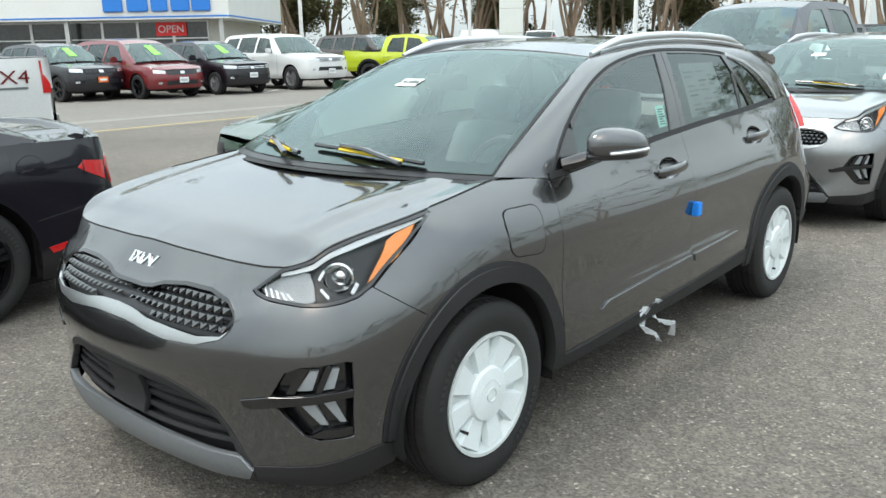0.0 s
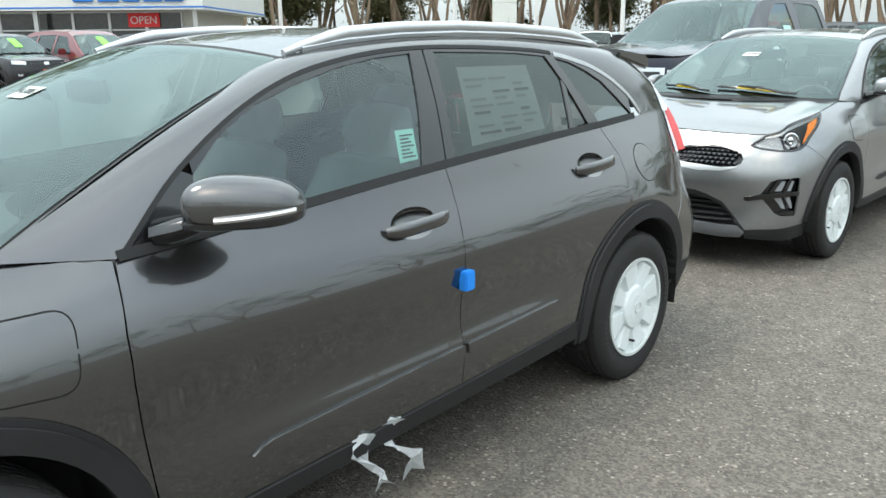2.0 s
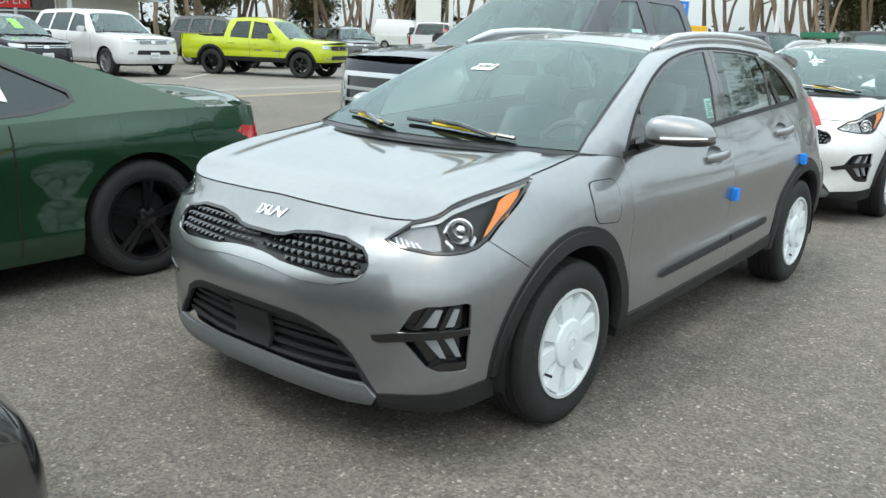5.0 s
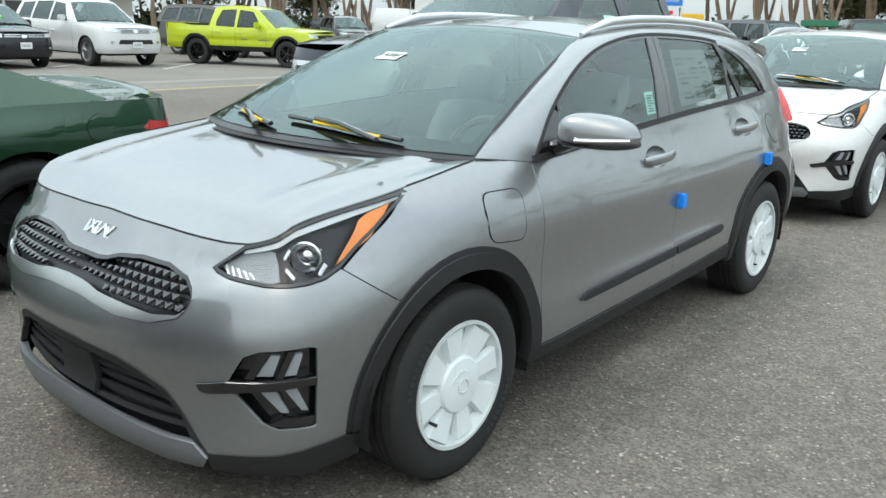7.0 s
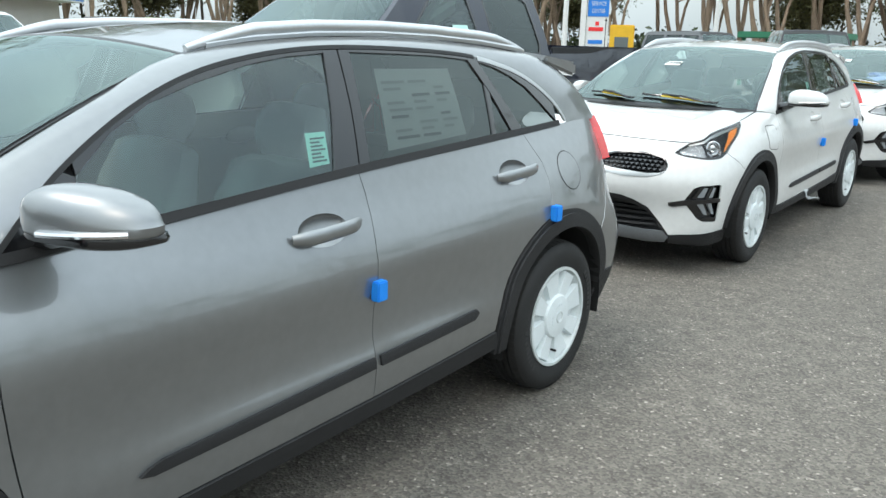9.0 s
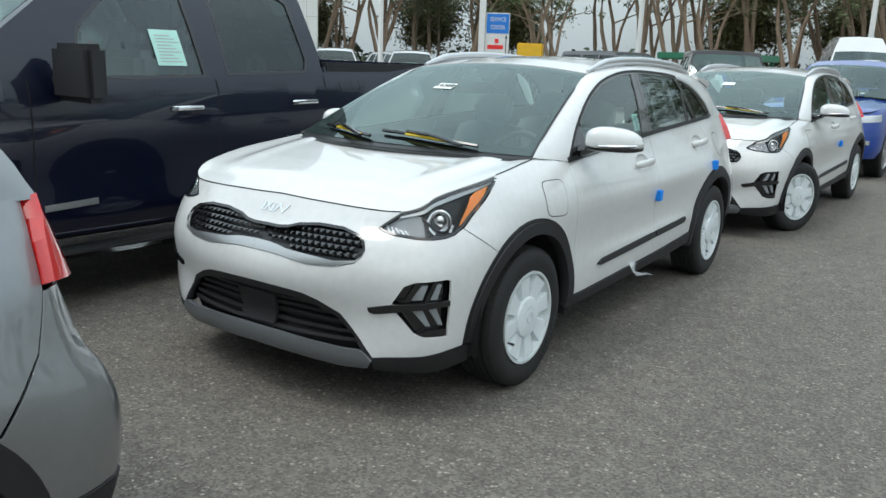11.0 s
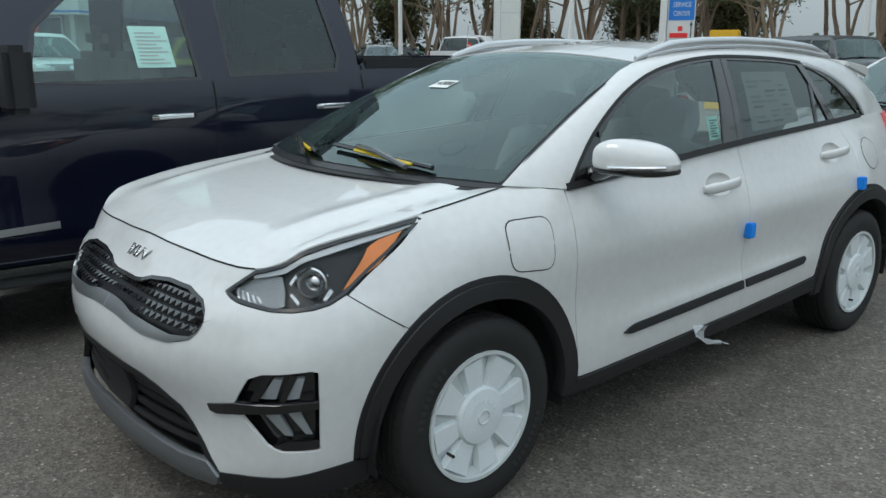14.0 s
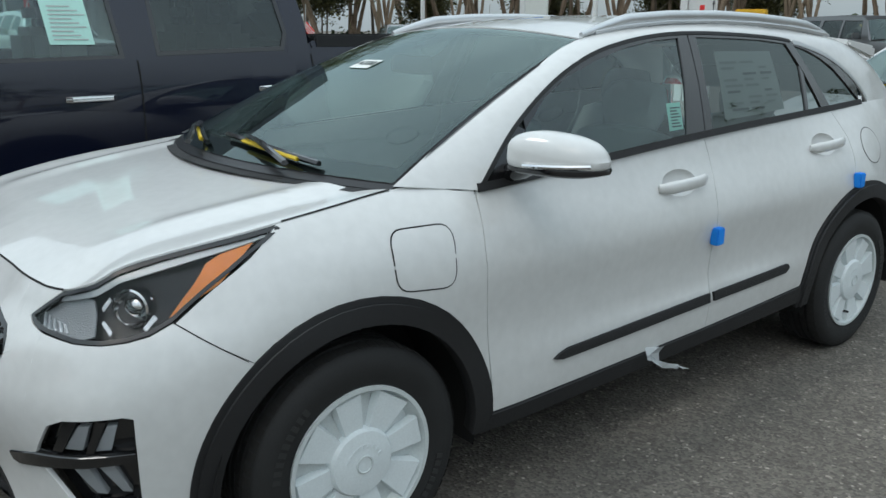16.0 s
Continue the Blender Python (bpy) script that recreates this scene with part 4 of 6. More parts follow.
    fr += [[ur[i], ur[i + 1], top(ur[i + 1][0], ur[i + 1][0], 1)[0], top(ur[i][0], ur[i][0], 1)[0]] for i in range(len(ur) - 1)]
    fr += [[(2.50, zb(2.50)), (2.415, 1.27), (2.335, 1.390)] + top(2.335, 2.40, 2) + [(2.40, 1.382), (2.49, 1.25), (2.583, zb(2.583))]]
    fr += [[(2.350, zb(2.35)), (2.372, zb(2.372)), (2.412, 1.268), (2.392, 1.300)]]
    uq = gQ[2:8]
    fr += [[uq[i], uq[i + 1], top(uq[i + 1][0] + .012, uq[i + 1][0] + .012, 1)[0], top(uq[i][0] + .012 * (i > 0), uq[i][0] + .012 * (i > 0), 1)[0]] for i in range(len(uq) - 1)]
    both("window_frame", fr, pane_x, GLOSSB, off=.001, gap=.0007, rim=.012)
    # belt line
    both("belt_moulding", [[(y0, zb(y0) - .010), (y1, zb(y1) - .010), (y1, zb(y1) + .014), (y0, zb(y0) + .014)] for y0, y1 in zip(np.linspace(.455, 2.90, 34)[:-1], np.linspace(.455, 2.90, 34)[1:])], pane_x, CLAD, off=.006, gap=0, rim=.01)
    tr = [(y, z) for y, z in c1 if 2.39 < y < 2.975]
    def strip_quads(pts, w):
        d = np.array(pts)
        t = np.gradient(d, axis=0)
        n = np.stack([-t[:, 1], t[:, 0]], 1) / np.linalg.norm(t, axis=1, keepdims=True)
        a, b = d + n * .004, d - n * w
        return [[tuple(a[i]), tuple(a[i + 1]), tuple(b[i + 1]), tuple(b[i])] for i in range(len(d) - 1)]
    both("window_trim", strip_quads(tr, .013), pane_x, SATIN, off=.004, gap=0, rim=.008, label="bright trim strip")
    tr = [(y, z) for y, z in c1 if y < 2.40]
    both("window_seal", strip_quads(tr, .008), pane_x, CLAD, off=.004, gap=0, rim=.008)
    # pillars and roof
    both("roof_side", [(0.0, 0.0), (1, 0), (1, 1), (0, 1)], cant_fn, gap=0, rim=0, step=.03)
    rp = [(x, 1.112 - .02 * (1 - (x / .57) ** 2)) for x in np.linspace(-.568, .568, 13)] + [(.574, 1.6), (.571, 2.2), (.559, 2.7), (.554, 3.03), (-.554, 3.03), (-.559, 2.7), (-.571, 2.2), (-.574, 1.6)]
    painted.append(sheet("roof", rp, roof_fn, pt, car, gap=.001, step=.07))
    ws = sheet("windscreen", [(-.985, .01), (.985, .01), (.985, .985), (-.985, .985)], screen_fn, GLASS_WS, car, gap=0, rim=0, step=.1, label="tinted windscreen glass")
    ws.visible_shadow = False
    fr = [[(-1, -.02), (1, -.02), (1, .075), (.9, .08), (-.9, .08), (-1, .075)], [(-1, .95), (1, .95), (1, 1), (-1, 1)], [(.94, .07), (1, .07), (1, .96), (.955, .96)], [(-.94, .07), (-1, .07), (-1, .96), (-.955, .96)],
          [(-.13, .95), (.13, .95), (.09, .84), (.05, .77), (-.05, .77), (-.09, .84)]]
    sheet("screen_border", fr, screen_fn, LAMPBLK, ws, off=-.003, gap=0, rim=0, step=.08)
    # cowl, wipers
    cw = [(-.735, -.035), (-.35, -.035), (0, -.035), (.35, -.035), (.735, -.035), (.735, .06), (-.735, .06)]
    cf = lambda a, b: np.stack([a, .03 + .20 * (a / .74) ** 2 + b * 2.2, 1.022 + b * .30 + .01 * (1 - (a / .74) ** 2)], -1)
    sheet("cowl", cw, cf, CLAD, car, gap=0, rim=0, step=.05)
    for x0, x1 in ((.46, -.06), (-.10, -.50)):
        w = new("wiper")
        w.parent = car
        q = [screen_fn(np.array(x / .69), np.array(.03 + .055 * math.sin(math.pi * i / 9 * .6)))[()] + (0, -.006, .016) for i, x in enumerate(np.linspace(x0, x1, 8))]
        part("wiper_blade", tube(q, .009, 6, 1.2), GLOSSB, w)
        part("wiper_film", tube([p + (0, -.012, -.002) for p in q[1:6]], .0065, 6, 1.3), YELLOW, w, "yellow film sleeve")
        part("wiper_arm", tube([q[5] + (0, 0, .012), q[3] + (0, -.03, .018), q[1] + (.05, -.08, .0)], .009, 6, 1.3), GLOSSB, w)
    # roof rails
    for sd in (1, -1):
        yy = np.linspace(1.13, 2.86, 30)
        q = []
        for i, y in enumerate(yy):
            u = i / 29
            b = roof_fn(np.array(.562 * np.interp(y, [1.1, 1.6, 2.4, 3.0], [1.0, 1.0, .995, .96])), np.array(y))
            q.append((sd * (b[0]), y, b[2] + .006 + .026 * min(1, (math.sin(math.pi * u)) * 2.4) ** .8))
        r = part("roof_rail", tube(q, [.010 + .010 * min(1, 8 * min(u, 1 - u)) for u in np.linspace(0, 1, 30)], 10, 1.0), RAIL, car, "silver roof rail")
        fn = []
        for y in yy[1:-1]:
            b = roof_fn(np.array(.566 - .02 * max(0, y - 2.3)), np.array(y))
            fn.append((sd * b[0], y, b[2] + .012))
        part("rail_foot", tube(fn, .013, 6, .8), RAIL, r)
    # tail: glass, spoiler
    tg = lambda a, b: np.stack([a * (.545 + .13 * b), 3.06 + .20 * b + .03 * (1 - a * a), 1.375 - .25 * b + .02 * (1 - a * a) * (1 - b)], -1)
    sheet("rear_screen", [(-1, 0), (1, 0), (1, 1), (-1, 1)], tg, GLASS_R, car, gap=0, rim=0, step=.2)
    bm = blocks((-.60, .60, 2.97, 3.27, 0, .05))
    bmesh.ops.subdivide_edges(bm, edges=[e for e in bm.edges if abs(e.verts[0].co.x - e.verts[1].co.x) > .5], cuts=6)
    for v in bm.verts:
        rear, upper = v.co.y > 3.1, v.co.z > .02
        bow = .035 * (1 - (v.co.x / .6) ** 2)
        v.co.z = (1.405 if upper else 1.37) + bow if not rear else (1.372 if upper else 1.305) + bow
        v.co.x *= .985 if rear else 1
    painted.append(part("spoiler", bm, pt, car, bevel=.012))
    # mirrors
    for sd in (1, -1):
        mr = new("door_mirror")
        mr.parent = car
        if sd < 0:
            mr.matrix_basis = Matrix.Translation((-.84, .62, -.03)) @ Matrix.Rotation(radians(-62), 4, 'Z') @ Matrix.Translation((.87, -.60, 0))
        bm = bmesh.new()
        bmesh.ops.create_uvsphere(bm, u_segments=32, v_segments=20, radius=1)
        for v in bm.verts:
            x, y, z = v.co
            e = lambda c, p: math.copysign(abs(c) ** p, c)
            x, y, z = e(x, .8), e(y, .75), e(z, .82)
            if y > .35:
                y = .35 + (y - .35) * .15
            if z < -.25:
                z = -.25 + (z + .25) * .3
            v.co = (sd * (.985 + .126 * x * (1 - .12 * max(0, y))), .600 + .078 * y + .055 * x, 1.098 + .072 * z - .015 * x * (z > 0))
        painted.append(part("mirror_cap", bm, pt, mr))
        bm = bmesh.new()
        bmesh.ops.create_uvsphere(bm, u_segments=28, v_segments=12, radius=1)
        for v in bm.verts:
            x, y, z = v.co
            e = lambda c, p: math.copysign(abs(c) ** p, c)
            v.co = (sd * (.981 + .125 * e(x, .7)), .602 + .076 * e(y, .7) + .053 * x, 1.070 + .020 * e(z, .6))
        part("mirror_base", bm, GLOSSB, mr)
        q = [(sd * x, .600 - .084 * math.sqrt(max(0, 1 - ((x - .981) / .129) ** 2)) ** .8 + .42 * (x - .981), 1.082 + .04 * (x - .93)) for x in np.linspace(.94, 1.095, 10)]
        part("turn_signal", tube(q, .0075, 8), CHROME, mr, "clear turn signal strip")
        part("mirror_stalk", tube([(sd * .78, .60, 1.035), (sd * .84, .59, 1.05), (sd * .90, .585, 1.07)], [.035, .03, .022], 10, 1.5), GLOSSB, mr)
    # cabin
    part("cabin_floor", blocks((-.7, .7, -.3, 3.1, .22, .30), (-.60, .60, -.05, .1, .25, .93), (-.7, .7, 2.75, 3.1, .3, .95)), DARK, car)
    part("underbody", blocks((-.50, .50, -.6, 3.2, .20, .24), (-.50, .50, -.60, -.1, .25, .78), (-.6, .6, 2.9, 3.3, .3, .9)), DARK, car)
    db = lambda a, b: np.stack([a, .10 + b + .24 * (a / .7) ** 2, .99 - .10 * b - .02 * (a / .7) ** 2], -1)
    sheet("dashboard", [(-.70, -.1), (.70, -.1), (.70, .50), (-.70, .50)], db, DASHM, car, gap=0, rim=.2, step=.1, centre=np.array([0, .3, .3]))
    for x in (.37, -.37):
        seat(car, x, 1.25)
        seat(car, x, 2.1)
    st = bmesh.new()
    vv, fq = lathe([(.165 + .018 * math.cos(a), .018 * math.sin(a)) for a in np.linspace(0, 2 * math.pi, 9)], 32, 'y')
    vs = [st.verts.new(p) for p in vv]
    for q in fq:
        st.faces.new([vs[i] for i in q])
    for s in ((-.16, .16, -.01, .01, -.02, .02), (-.02, .02, -.01, .01, -.16, .0), (-.06, .06, -.015, .015, -.06, .05)):
        b2 = blocks(s)
        me = bpy.data.meshes.new("tmp")
        b2.to_mesh(me)
        b2.free()
        st.from_mesh(me)
        bpy.data.meshes.remove(me)
    bmesh.ops.transform(st, matrix=pose(.37, .72, .93, -22), verts=st.verts)
    part("steering_wheel", st, DASHM, car)
    part("rear_view_mirror", blocks((-.12, .12, .80, .83, 1.28, 1.35)), GLOSSB, car, bevel=.01)
    hl = lambda x, y: roof_fn(x, y) - (0, 0, .03)
    sheet("headliner", [(-.55, 1.13), (.55, 1.13), (.55, 3.0), (-.55, 3.0)], hl, HEADLIN, car, gap=0, rim=0, step=.3, centre=np.array([0, 2, 3.]))
    for sd in (1, -1):
        wheel(car, HUBX, 0, sd, .326, .205, .213, "film", turn=0)
        wheel(car, HUBX, 2.704, sd, .326, .205, .213, "film", turn=50)
    return car, painted


def attach_flat(name, material, parent, fn, poly, off=.002, label=""):
    return sheet(name, poly, fn, material, parent, off=off, gap=0, rim=0, step=.2, label=label)


def dress(car, tabs=(), number="", film=None, sticker_flip=1, wraps=()):
    """Delivery clutter on a crossover: foam blocks, papers, number sheet."""
    for y, z in tabs:
        b = SKIN(np.array([SKIN.at(y=y)]), np.array([z]))[0]
        part("foam_block", blocks((b[0] - .004, b[0] + .030, y - .020, y + .026, z - .032, z + .032), ), BLUEFOAM, car, "bright blue foam block", bevel=.004)
    s = attach_flat("number_sheet", PAPER, car, screen_fn, [(-.23, .575), (-.03, .575), (-.03, .645), (-.23, .645)], .003)
    if number:
        p = screen_fn(np.array(-.13), np.array(.61))
        px = screen_fn(np.array(.07), np.array(.61)) - p
        up = screen_fn(np.array(-.13), np.array(.64)) - p
        ex = Vector(px).normalized()
        ey = Vector(up)
        ey = (ey - ex * ey.dot(ex)).normalized()
        n = ex.cross(ey)
        m = Matrix((ex, ey, n)).transposed().to_4x4()
        m.translation = Vector(p) + n * .006
        number_text("stock_number", number, .05, m, INK, s)
    w = attach_flat("warning_label", PAPERG, car, pane_x, [(1.385, 1.10), (1.468, 1.104), (1.483, 1.195), (1.402, 1.195)], -.009)
    for i in range(7):
        z = 1.112 + .0105 * i
        a, b = 1.400 + .002 * i, 1.458 + .002 * i - .010 * (i % 3)
        attach_flat("print_line", INK, w, pane_x, [(a, z), (b, z), (b, z + .005), (a, z + .005)], -.006)
    w = attach_flat("price_sheet", PAPER, car, pane_x, [(1.74, 1.115), (2.19, 1.135), (2.20, 1.365), (1.79, 1.37)], -.008, "printed price sheet behind dark glass")
    for i in range(9):
        z = 1.145 + .022 * i
        for a, b in ((1.80, 1.92), (1.94, 2.04), (2.07, 2.16)):
            if (i * 3 + int(a * 10)) % 4:
                attach_flat("print_line", INKL if i % 3 else INK, w, pane_x, [(a, z), (b - .03 * (i % 2), z), (b - .03 * (i % 2), z + .009), (a, z + .009)], -.0065)


# ---- other vehicles ----
def vehicle(name, label, category, S, paint_mat, wheels="alloy", glass=GLASS_R, glass_front=GLASS_R, parts=(), clad=None, seats=True):
    """A vehicle from its side outline. S: fo, wb, ro overhangs and wheelbase; hw half width; r wheel radius; z0 sill; deck the top edge of the lower body;
    roof the cabin's outline; windows on its side; lean of the cabin's sides."""
    car = new(name)
    tagged(car, label, category)
    y0, y1, hw, wb, r, z0 = -S["fo"], S["wb"] + S["ro"], S["hw"], S["wb"], S["r"], S["z0"]
    f, g = S.get("nose", .35), S.get("tail", .25)
    plan = [(0, y0), (.45 * hw, y0 + .06 * f), (.75 * hw, y0 + .28 * f), (.92 * hw, y0 + .75 * f), (.985 * hw, y0 + 1.5 * f), (hw, y0 + 2.6 * f), (hw, wb * .5), (hw, y1 - 2.4 * g), (.985 * hw, y1 - 1.3 * g), (.93 * hw, y1 - .6 * g), (.78 * hw, y1 - .2 * g), (.45 * hw, y1 - .03 * g), (0, y1)]
    top = S["deck"]
    zt = lambda y: float(np.interp(y, [a for a, _ in top], [b for _, b in top]))
    zm = zt(wb * .5)
    side = [(z0 - .1, .09), (z0, .05), (z0 + .12, .015), (z0 + .3, .02), (zm * .78, .0), (zm - .08, .012), (zm, .04), (zm + .3, .12)]
    fz = zt(y0 + .3)
    nose = [(z0 - .1, .12), (z0, .06), (z0 + .1, .01), (z0 + .28, 0), (fz * .8, .02), (fz - .03, .06), (fz + .06, .13), (fz + .4, .3)]
    tz = zt(y1 - .2)
    sw = S.get("tuck", .05)
    tail = [(z0 - .1, .12), (z0, .05), (z0 + .15, 0), (z0 + .3, 0), (tz * .8, sw * .6), (tz, sw), (tz + .3, sw * 2)]
    skin = Wrap(plan, [('x', 0, nose), ('y', y0 + .6 * f, nose), ('y', .25, side), ('y', wb * .5, side), ('y', wb, side), ('y', y1 - .5 * g, tail), ('y', y1 - .001, tail)],
                [('x', 0, zt(y0)), ('x', .4 * hw, zt(y0))] + [('y', y, zt(y)) for y in np.linspace(y0 + .3 * f, y1, 26)])
    Y, X = (lambda y: skin.at(y=y)), (lambda x: skin.at(x=x))
    back = lambda x: float(np.interp(-x, -skin.x[750:][np.argmax(skin.x[750:]):], skin.s[750:][np.argmax(skin.x[750:]):]))
    ra = S.get("arch", r * 1.16)
    # body side in columns, arches cut out
    ys = sorted(set(list(np.linspace(y0, y1, 46)) + [c + ra * math.cos(a) for c in (0, wb) for a in np.linspace(0, math.pi, 19)]))
    low = lambda y: max([z0] + [r + math.sqrt(ra * ra - (y - c) ** 2) for c in (0, wb) if abs(y - c) < ra - 1e-6])
    seams = sorted(S.get("seams", ()))
    cols = [[(Y(a), low(a)), (Y(b), low(b)), (Y(b), zt(b)), (Y(a), zt(a))] for a, b in zip(ys[:-1], ys[1:])]
    ctr = np.array([0, wb / 2, .7])
    for sd in (1, -1):
        body = sheet("body_side", cols, skin, paint_mat, car, gap=0, rim=0, step=.09, side=sd, centre=ctr)
        for y in seams:
            yt = y
            sheet("door_seam", [(Y(y) - .004, max(low(y), z0) + .05), (Y(y) + .004, max(low(y), z0) + .05), (Y(y) + .004, zt(y) - .01), (Y(y) - .004, zt(y) - .01)], skin, DARK, body, off=.0015, gap=0, rim=0, side=sd, centre=ctr)
        if clad:
            for c in (0, wb):
                q = []
                for a in np.linspace(-.05, math.pi + .05, 17):
                    q.append((a, [(Y(c + k * math.cos(a)), r + k * math.sin(a)) for k in (ra * .985, ra * 1.14)]))
                sheet("arch_cladding", [[q[i][1][0], q[i][1][1], q[i + 1][1][1], q[i + 1][1][0]] for i in range(16)], skin, clad, car, off=.012, gap=0, rim=.03, side=sd, centre=ctr)
            sheet("sill_cladding", [(Y(ra * .95), z0 - .03), (Y(wb - ra * .95), z0 - .03), (Y(wb - ra * .95), z0 + .10), (Y(ra * .95), z0 + .10)], skin, clad, car, off=.008, gap=0, rim=.03, side=sd, centre=ctr)
        for c in (0, wb):
            bm = lathe_bm([(ra + .02, hw - .03), (ra + .02, hw - .32), (.05, hw - .32)], 20, at=(0, c, r), arc=(radians(-10), radians(190)))
            if sd < 0:
                bmesh.ops.scale(bm, vec=(-1, 1, 1), verts=bm.verts)
            part("wheel_liner", bm, DARK, car)
            wheel(car, hw - S.get("inset", .03), c, sd, r, S.get("tw", .23), S.get("rim", r * .66), wheels, turn=17 * c + 20 * sd)
        for h in S.get("handles", ()):
            b = skin(np.array([Y(h[0])]), np.array([h[1]]))[0]
            part("door_handle", tube([(sd * (b[0] + .004), h[0] - .11, h[1] - .002), (sd * (b[0] + .034), h[0] - .09, h[1]), (sd * (b[0] + .036), h[0] + .09, h[1] + .004), (sd * (b[0] + .004), h[0] + .11, h[1] + .004)], .016, 8, .6), S.get("handle_mat", paint_mat), car)
    # bonnet and rear deck
    roof = S["roof"]
    yw, yr = roof[0][0], roof[-1][0]
    def deck_fn(x, y):
        s = np.interp(y, skin.y, skin.s)
        e = skin(s, skin.ztop(s))
        a = np.clip(np.abs(x) / np.maximum(e[:, 0], .05), 0, 1.02)
        pw = .012 * np.exp(-((np.abs(x) - .55 * hw) / .07) ** 2) * np.clip((y - y0) / .4, 0, 1)
        return np.stack([x, y, e[:, 2] + S.get("crown", .05) * (1 - a ** 2.2) + pw], -1)
    def outline(ya, yb, n=16):
        p = []
        for y in np.linspace(ya, yb, n):
            s = float(np.interp(y, skin.y, skin.s))
            e = skin(np.array([s]), np.array([skin.ztop(s)]))[0]
            p.append((float(e[0]), float(e[1])))
        return p
    o = outline(y0 + .005, yw + .02, 20)
    sheet("bonnet", o + [(-a, b) for a, b in o[::-1]], deck_fn, paint_mat, car, gap=.001, rim=0, step=.08, centre=ctr)
    bed = S.get("bed")
    if bed:
        bm = blocks((-hw + .06, hw - .06, yr + .02, y1 - .06, z0 + .3, zt(y1 - .5) - .35))
        part("bed_floor", bm, DARK, car)
        for sd in (1, -1):
            part("bed_rail", blocks((sd * (hw - .14), sd * (hw - .05), yr + .02, y1 - .05, zt(y1 - .5) - .06, zt(y1 - .5) + .012)), bed, car, bevel=.012)
        part("bed_cover", blocks((-hw + .10, hw - .10, yr + .03, y1 - .08, zt(y1 - .5) - .05, zt(y1 - .5) - .02)), CLAD, car)
        part("tailgate", blocks((-hw + .10, hw - .10, y1 - .10, y1 - .03, zt(y1) - .5, zt(y1) + .01)), paint_mat, car, bevel=.015)
    elif y1 - yr > .15:
        o = outline(yr - .1, y1 - .005, 14)
        sheet("boot_lid", o + [(-a, b) for a, b in o[::-1]], deck_fn, paint_mat, car, gap=.001, rim=0, step=.08, centre=ctr)
    # cabin
    lean, xb = S.get("lean", .42), hw - .045
    rz = lambda y: float(np.interp(y, [a for a, _ in roof], [b for _, b in roof]))
    def pane(y, z):
        y, z = np.asarray(y, float), np.asarray(z, float)
        d = np.maximum(z - np.interp(y, [a for a, _ in top], [b for _, b in top]), -.05)
        narrow = S.get("narrow", .0) * np.clip((y - wb * .6) / wb, 0, 1) ** 2
        return np.stack([xb - narrow - lean * d - .15 * d * d, y, z], -1)
    wins = S["windows"]
    ys = sorted(set(list(np.linspace(yw + .02, yr - .02, 40)) + [q[0] for w in wins for q in w] + [q[0] + .001 for w in wins for q in w]))
    def span(w, y):
        n, zs = len(w), []
        for i in range(n):
            (a, za), (b, zb2) = w[i], w[(i + 1) % n]
            if min(a, b) <= y <= max(a, b) and abs(a - b) > 1e-6:
                zs.append(za + (zb2 - za) * (y - a) / (b - a))
        return (min(zs), max(zs)) if len(zs) > 1 else None
    quads = []
    for a, b in zip(ys[:-1], ys[1:]):
        if b - a < .0008 or a < yw or b > yr:
            continue
        e = (b - a) * .02
        ca, cb = [zt(a) - .01], [zt(b) - .01]
        for w in wins:
            u, v = span(w, a + e), span(w, b - e)
            if u and v:
                ca += list(u)
                cb += list(v)
        ca.append(max(rz(a), zt(a)))
        cb.append(max(rz(b), zt(b)))
        for i in range(0, len(ca), 2):
            if ca[i + 1] - ca[i] > .002 or cb[i + 1] - cb[i] > .002:
                quads.append([(a, ca[i]), (b, cb[i]), (b, max(cb[i + 1], cb[i] + .001)), (a, max(ca[i + 1], ca[i] + .001))])
    for sd in (1, -1):
        sheet("cabin_side", quads, pane, S.get("pillar", paint_mat), car, gap=0, rim=0, step=.12, side=sd, centre=ctr)
        for i, w in enumerate(wins):
            sheet("side_window", w, pane, glass_front if i == 0 else glass, car, off=-.006, gap=-.01, rim=0, step=.3, side=sd, centre=ctr).visible_shadow = False
            o2, i2 = shrink(w, -.012), shrink(w, .010)
            sheet("window_seal", [[tuple(o2[k]), tuple(o2[(k + 1) % len(w)]), tuple(i2[(k + 1) % len(w)]), tuple(i2[k])] for k in range(len(w))], pane, GLOSSB, car, off=.003, gap=0, rim=.006, side=sd, step=.3, centre=ctr)
        # mirror
        my, mz = S["mirror"]
        b = pane(np.array([my]), np.array([mz]))[0]
        k = S.get("mscale", 1.0)
        bm = blocks((sd * (b[0] + .06), sd * (b[0] + .06 + .21 * k), my - .06, my + .06, mz - .07 * k, mz + .10 * k))
        m = part("door_mirror", bm, S.get("mirror_mat", paint_mat), car, bevel=.03)
        part("mirror_arm", tube([(sd * (b[0] - .02), my, mz - .03), (sd * (b[0] + .1), my, mz - .03)], .03, 8), CLAD, m)
    rs = np.array(roof, float)
    nseg = len(rs)
    def top_fn(a, b):
        y, z = np.interp(b, np.arange(nseg), rs[:, 0]), np.interp(b, np.arange(nseg), rs[:, 1])
        e = pane(y, z)[:, 0] if np.ndim(y) else pane(y, z)[0]
        bow = (1 - a * a)
        front = np.clip(1 - b, 0, 1)
        rear = np.clip(b - (nseg - 2), 0, 1)
        return np.stack([a * e, y - .16 * bow * front + .06 * bow * rear, z + .035 * bow], -1)
    n = nseg - 1
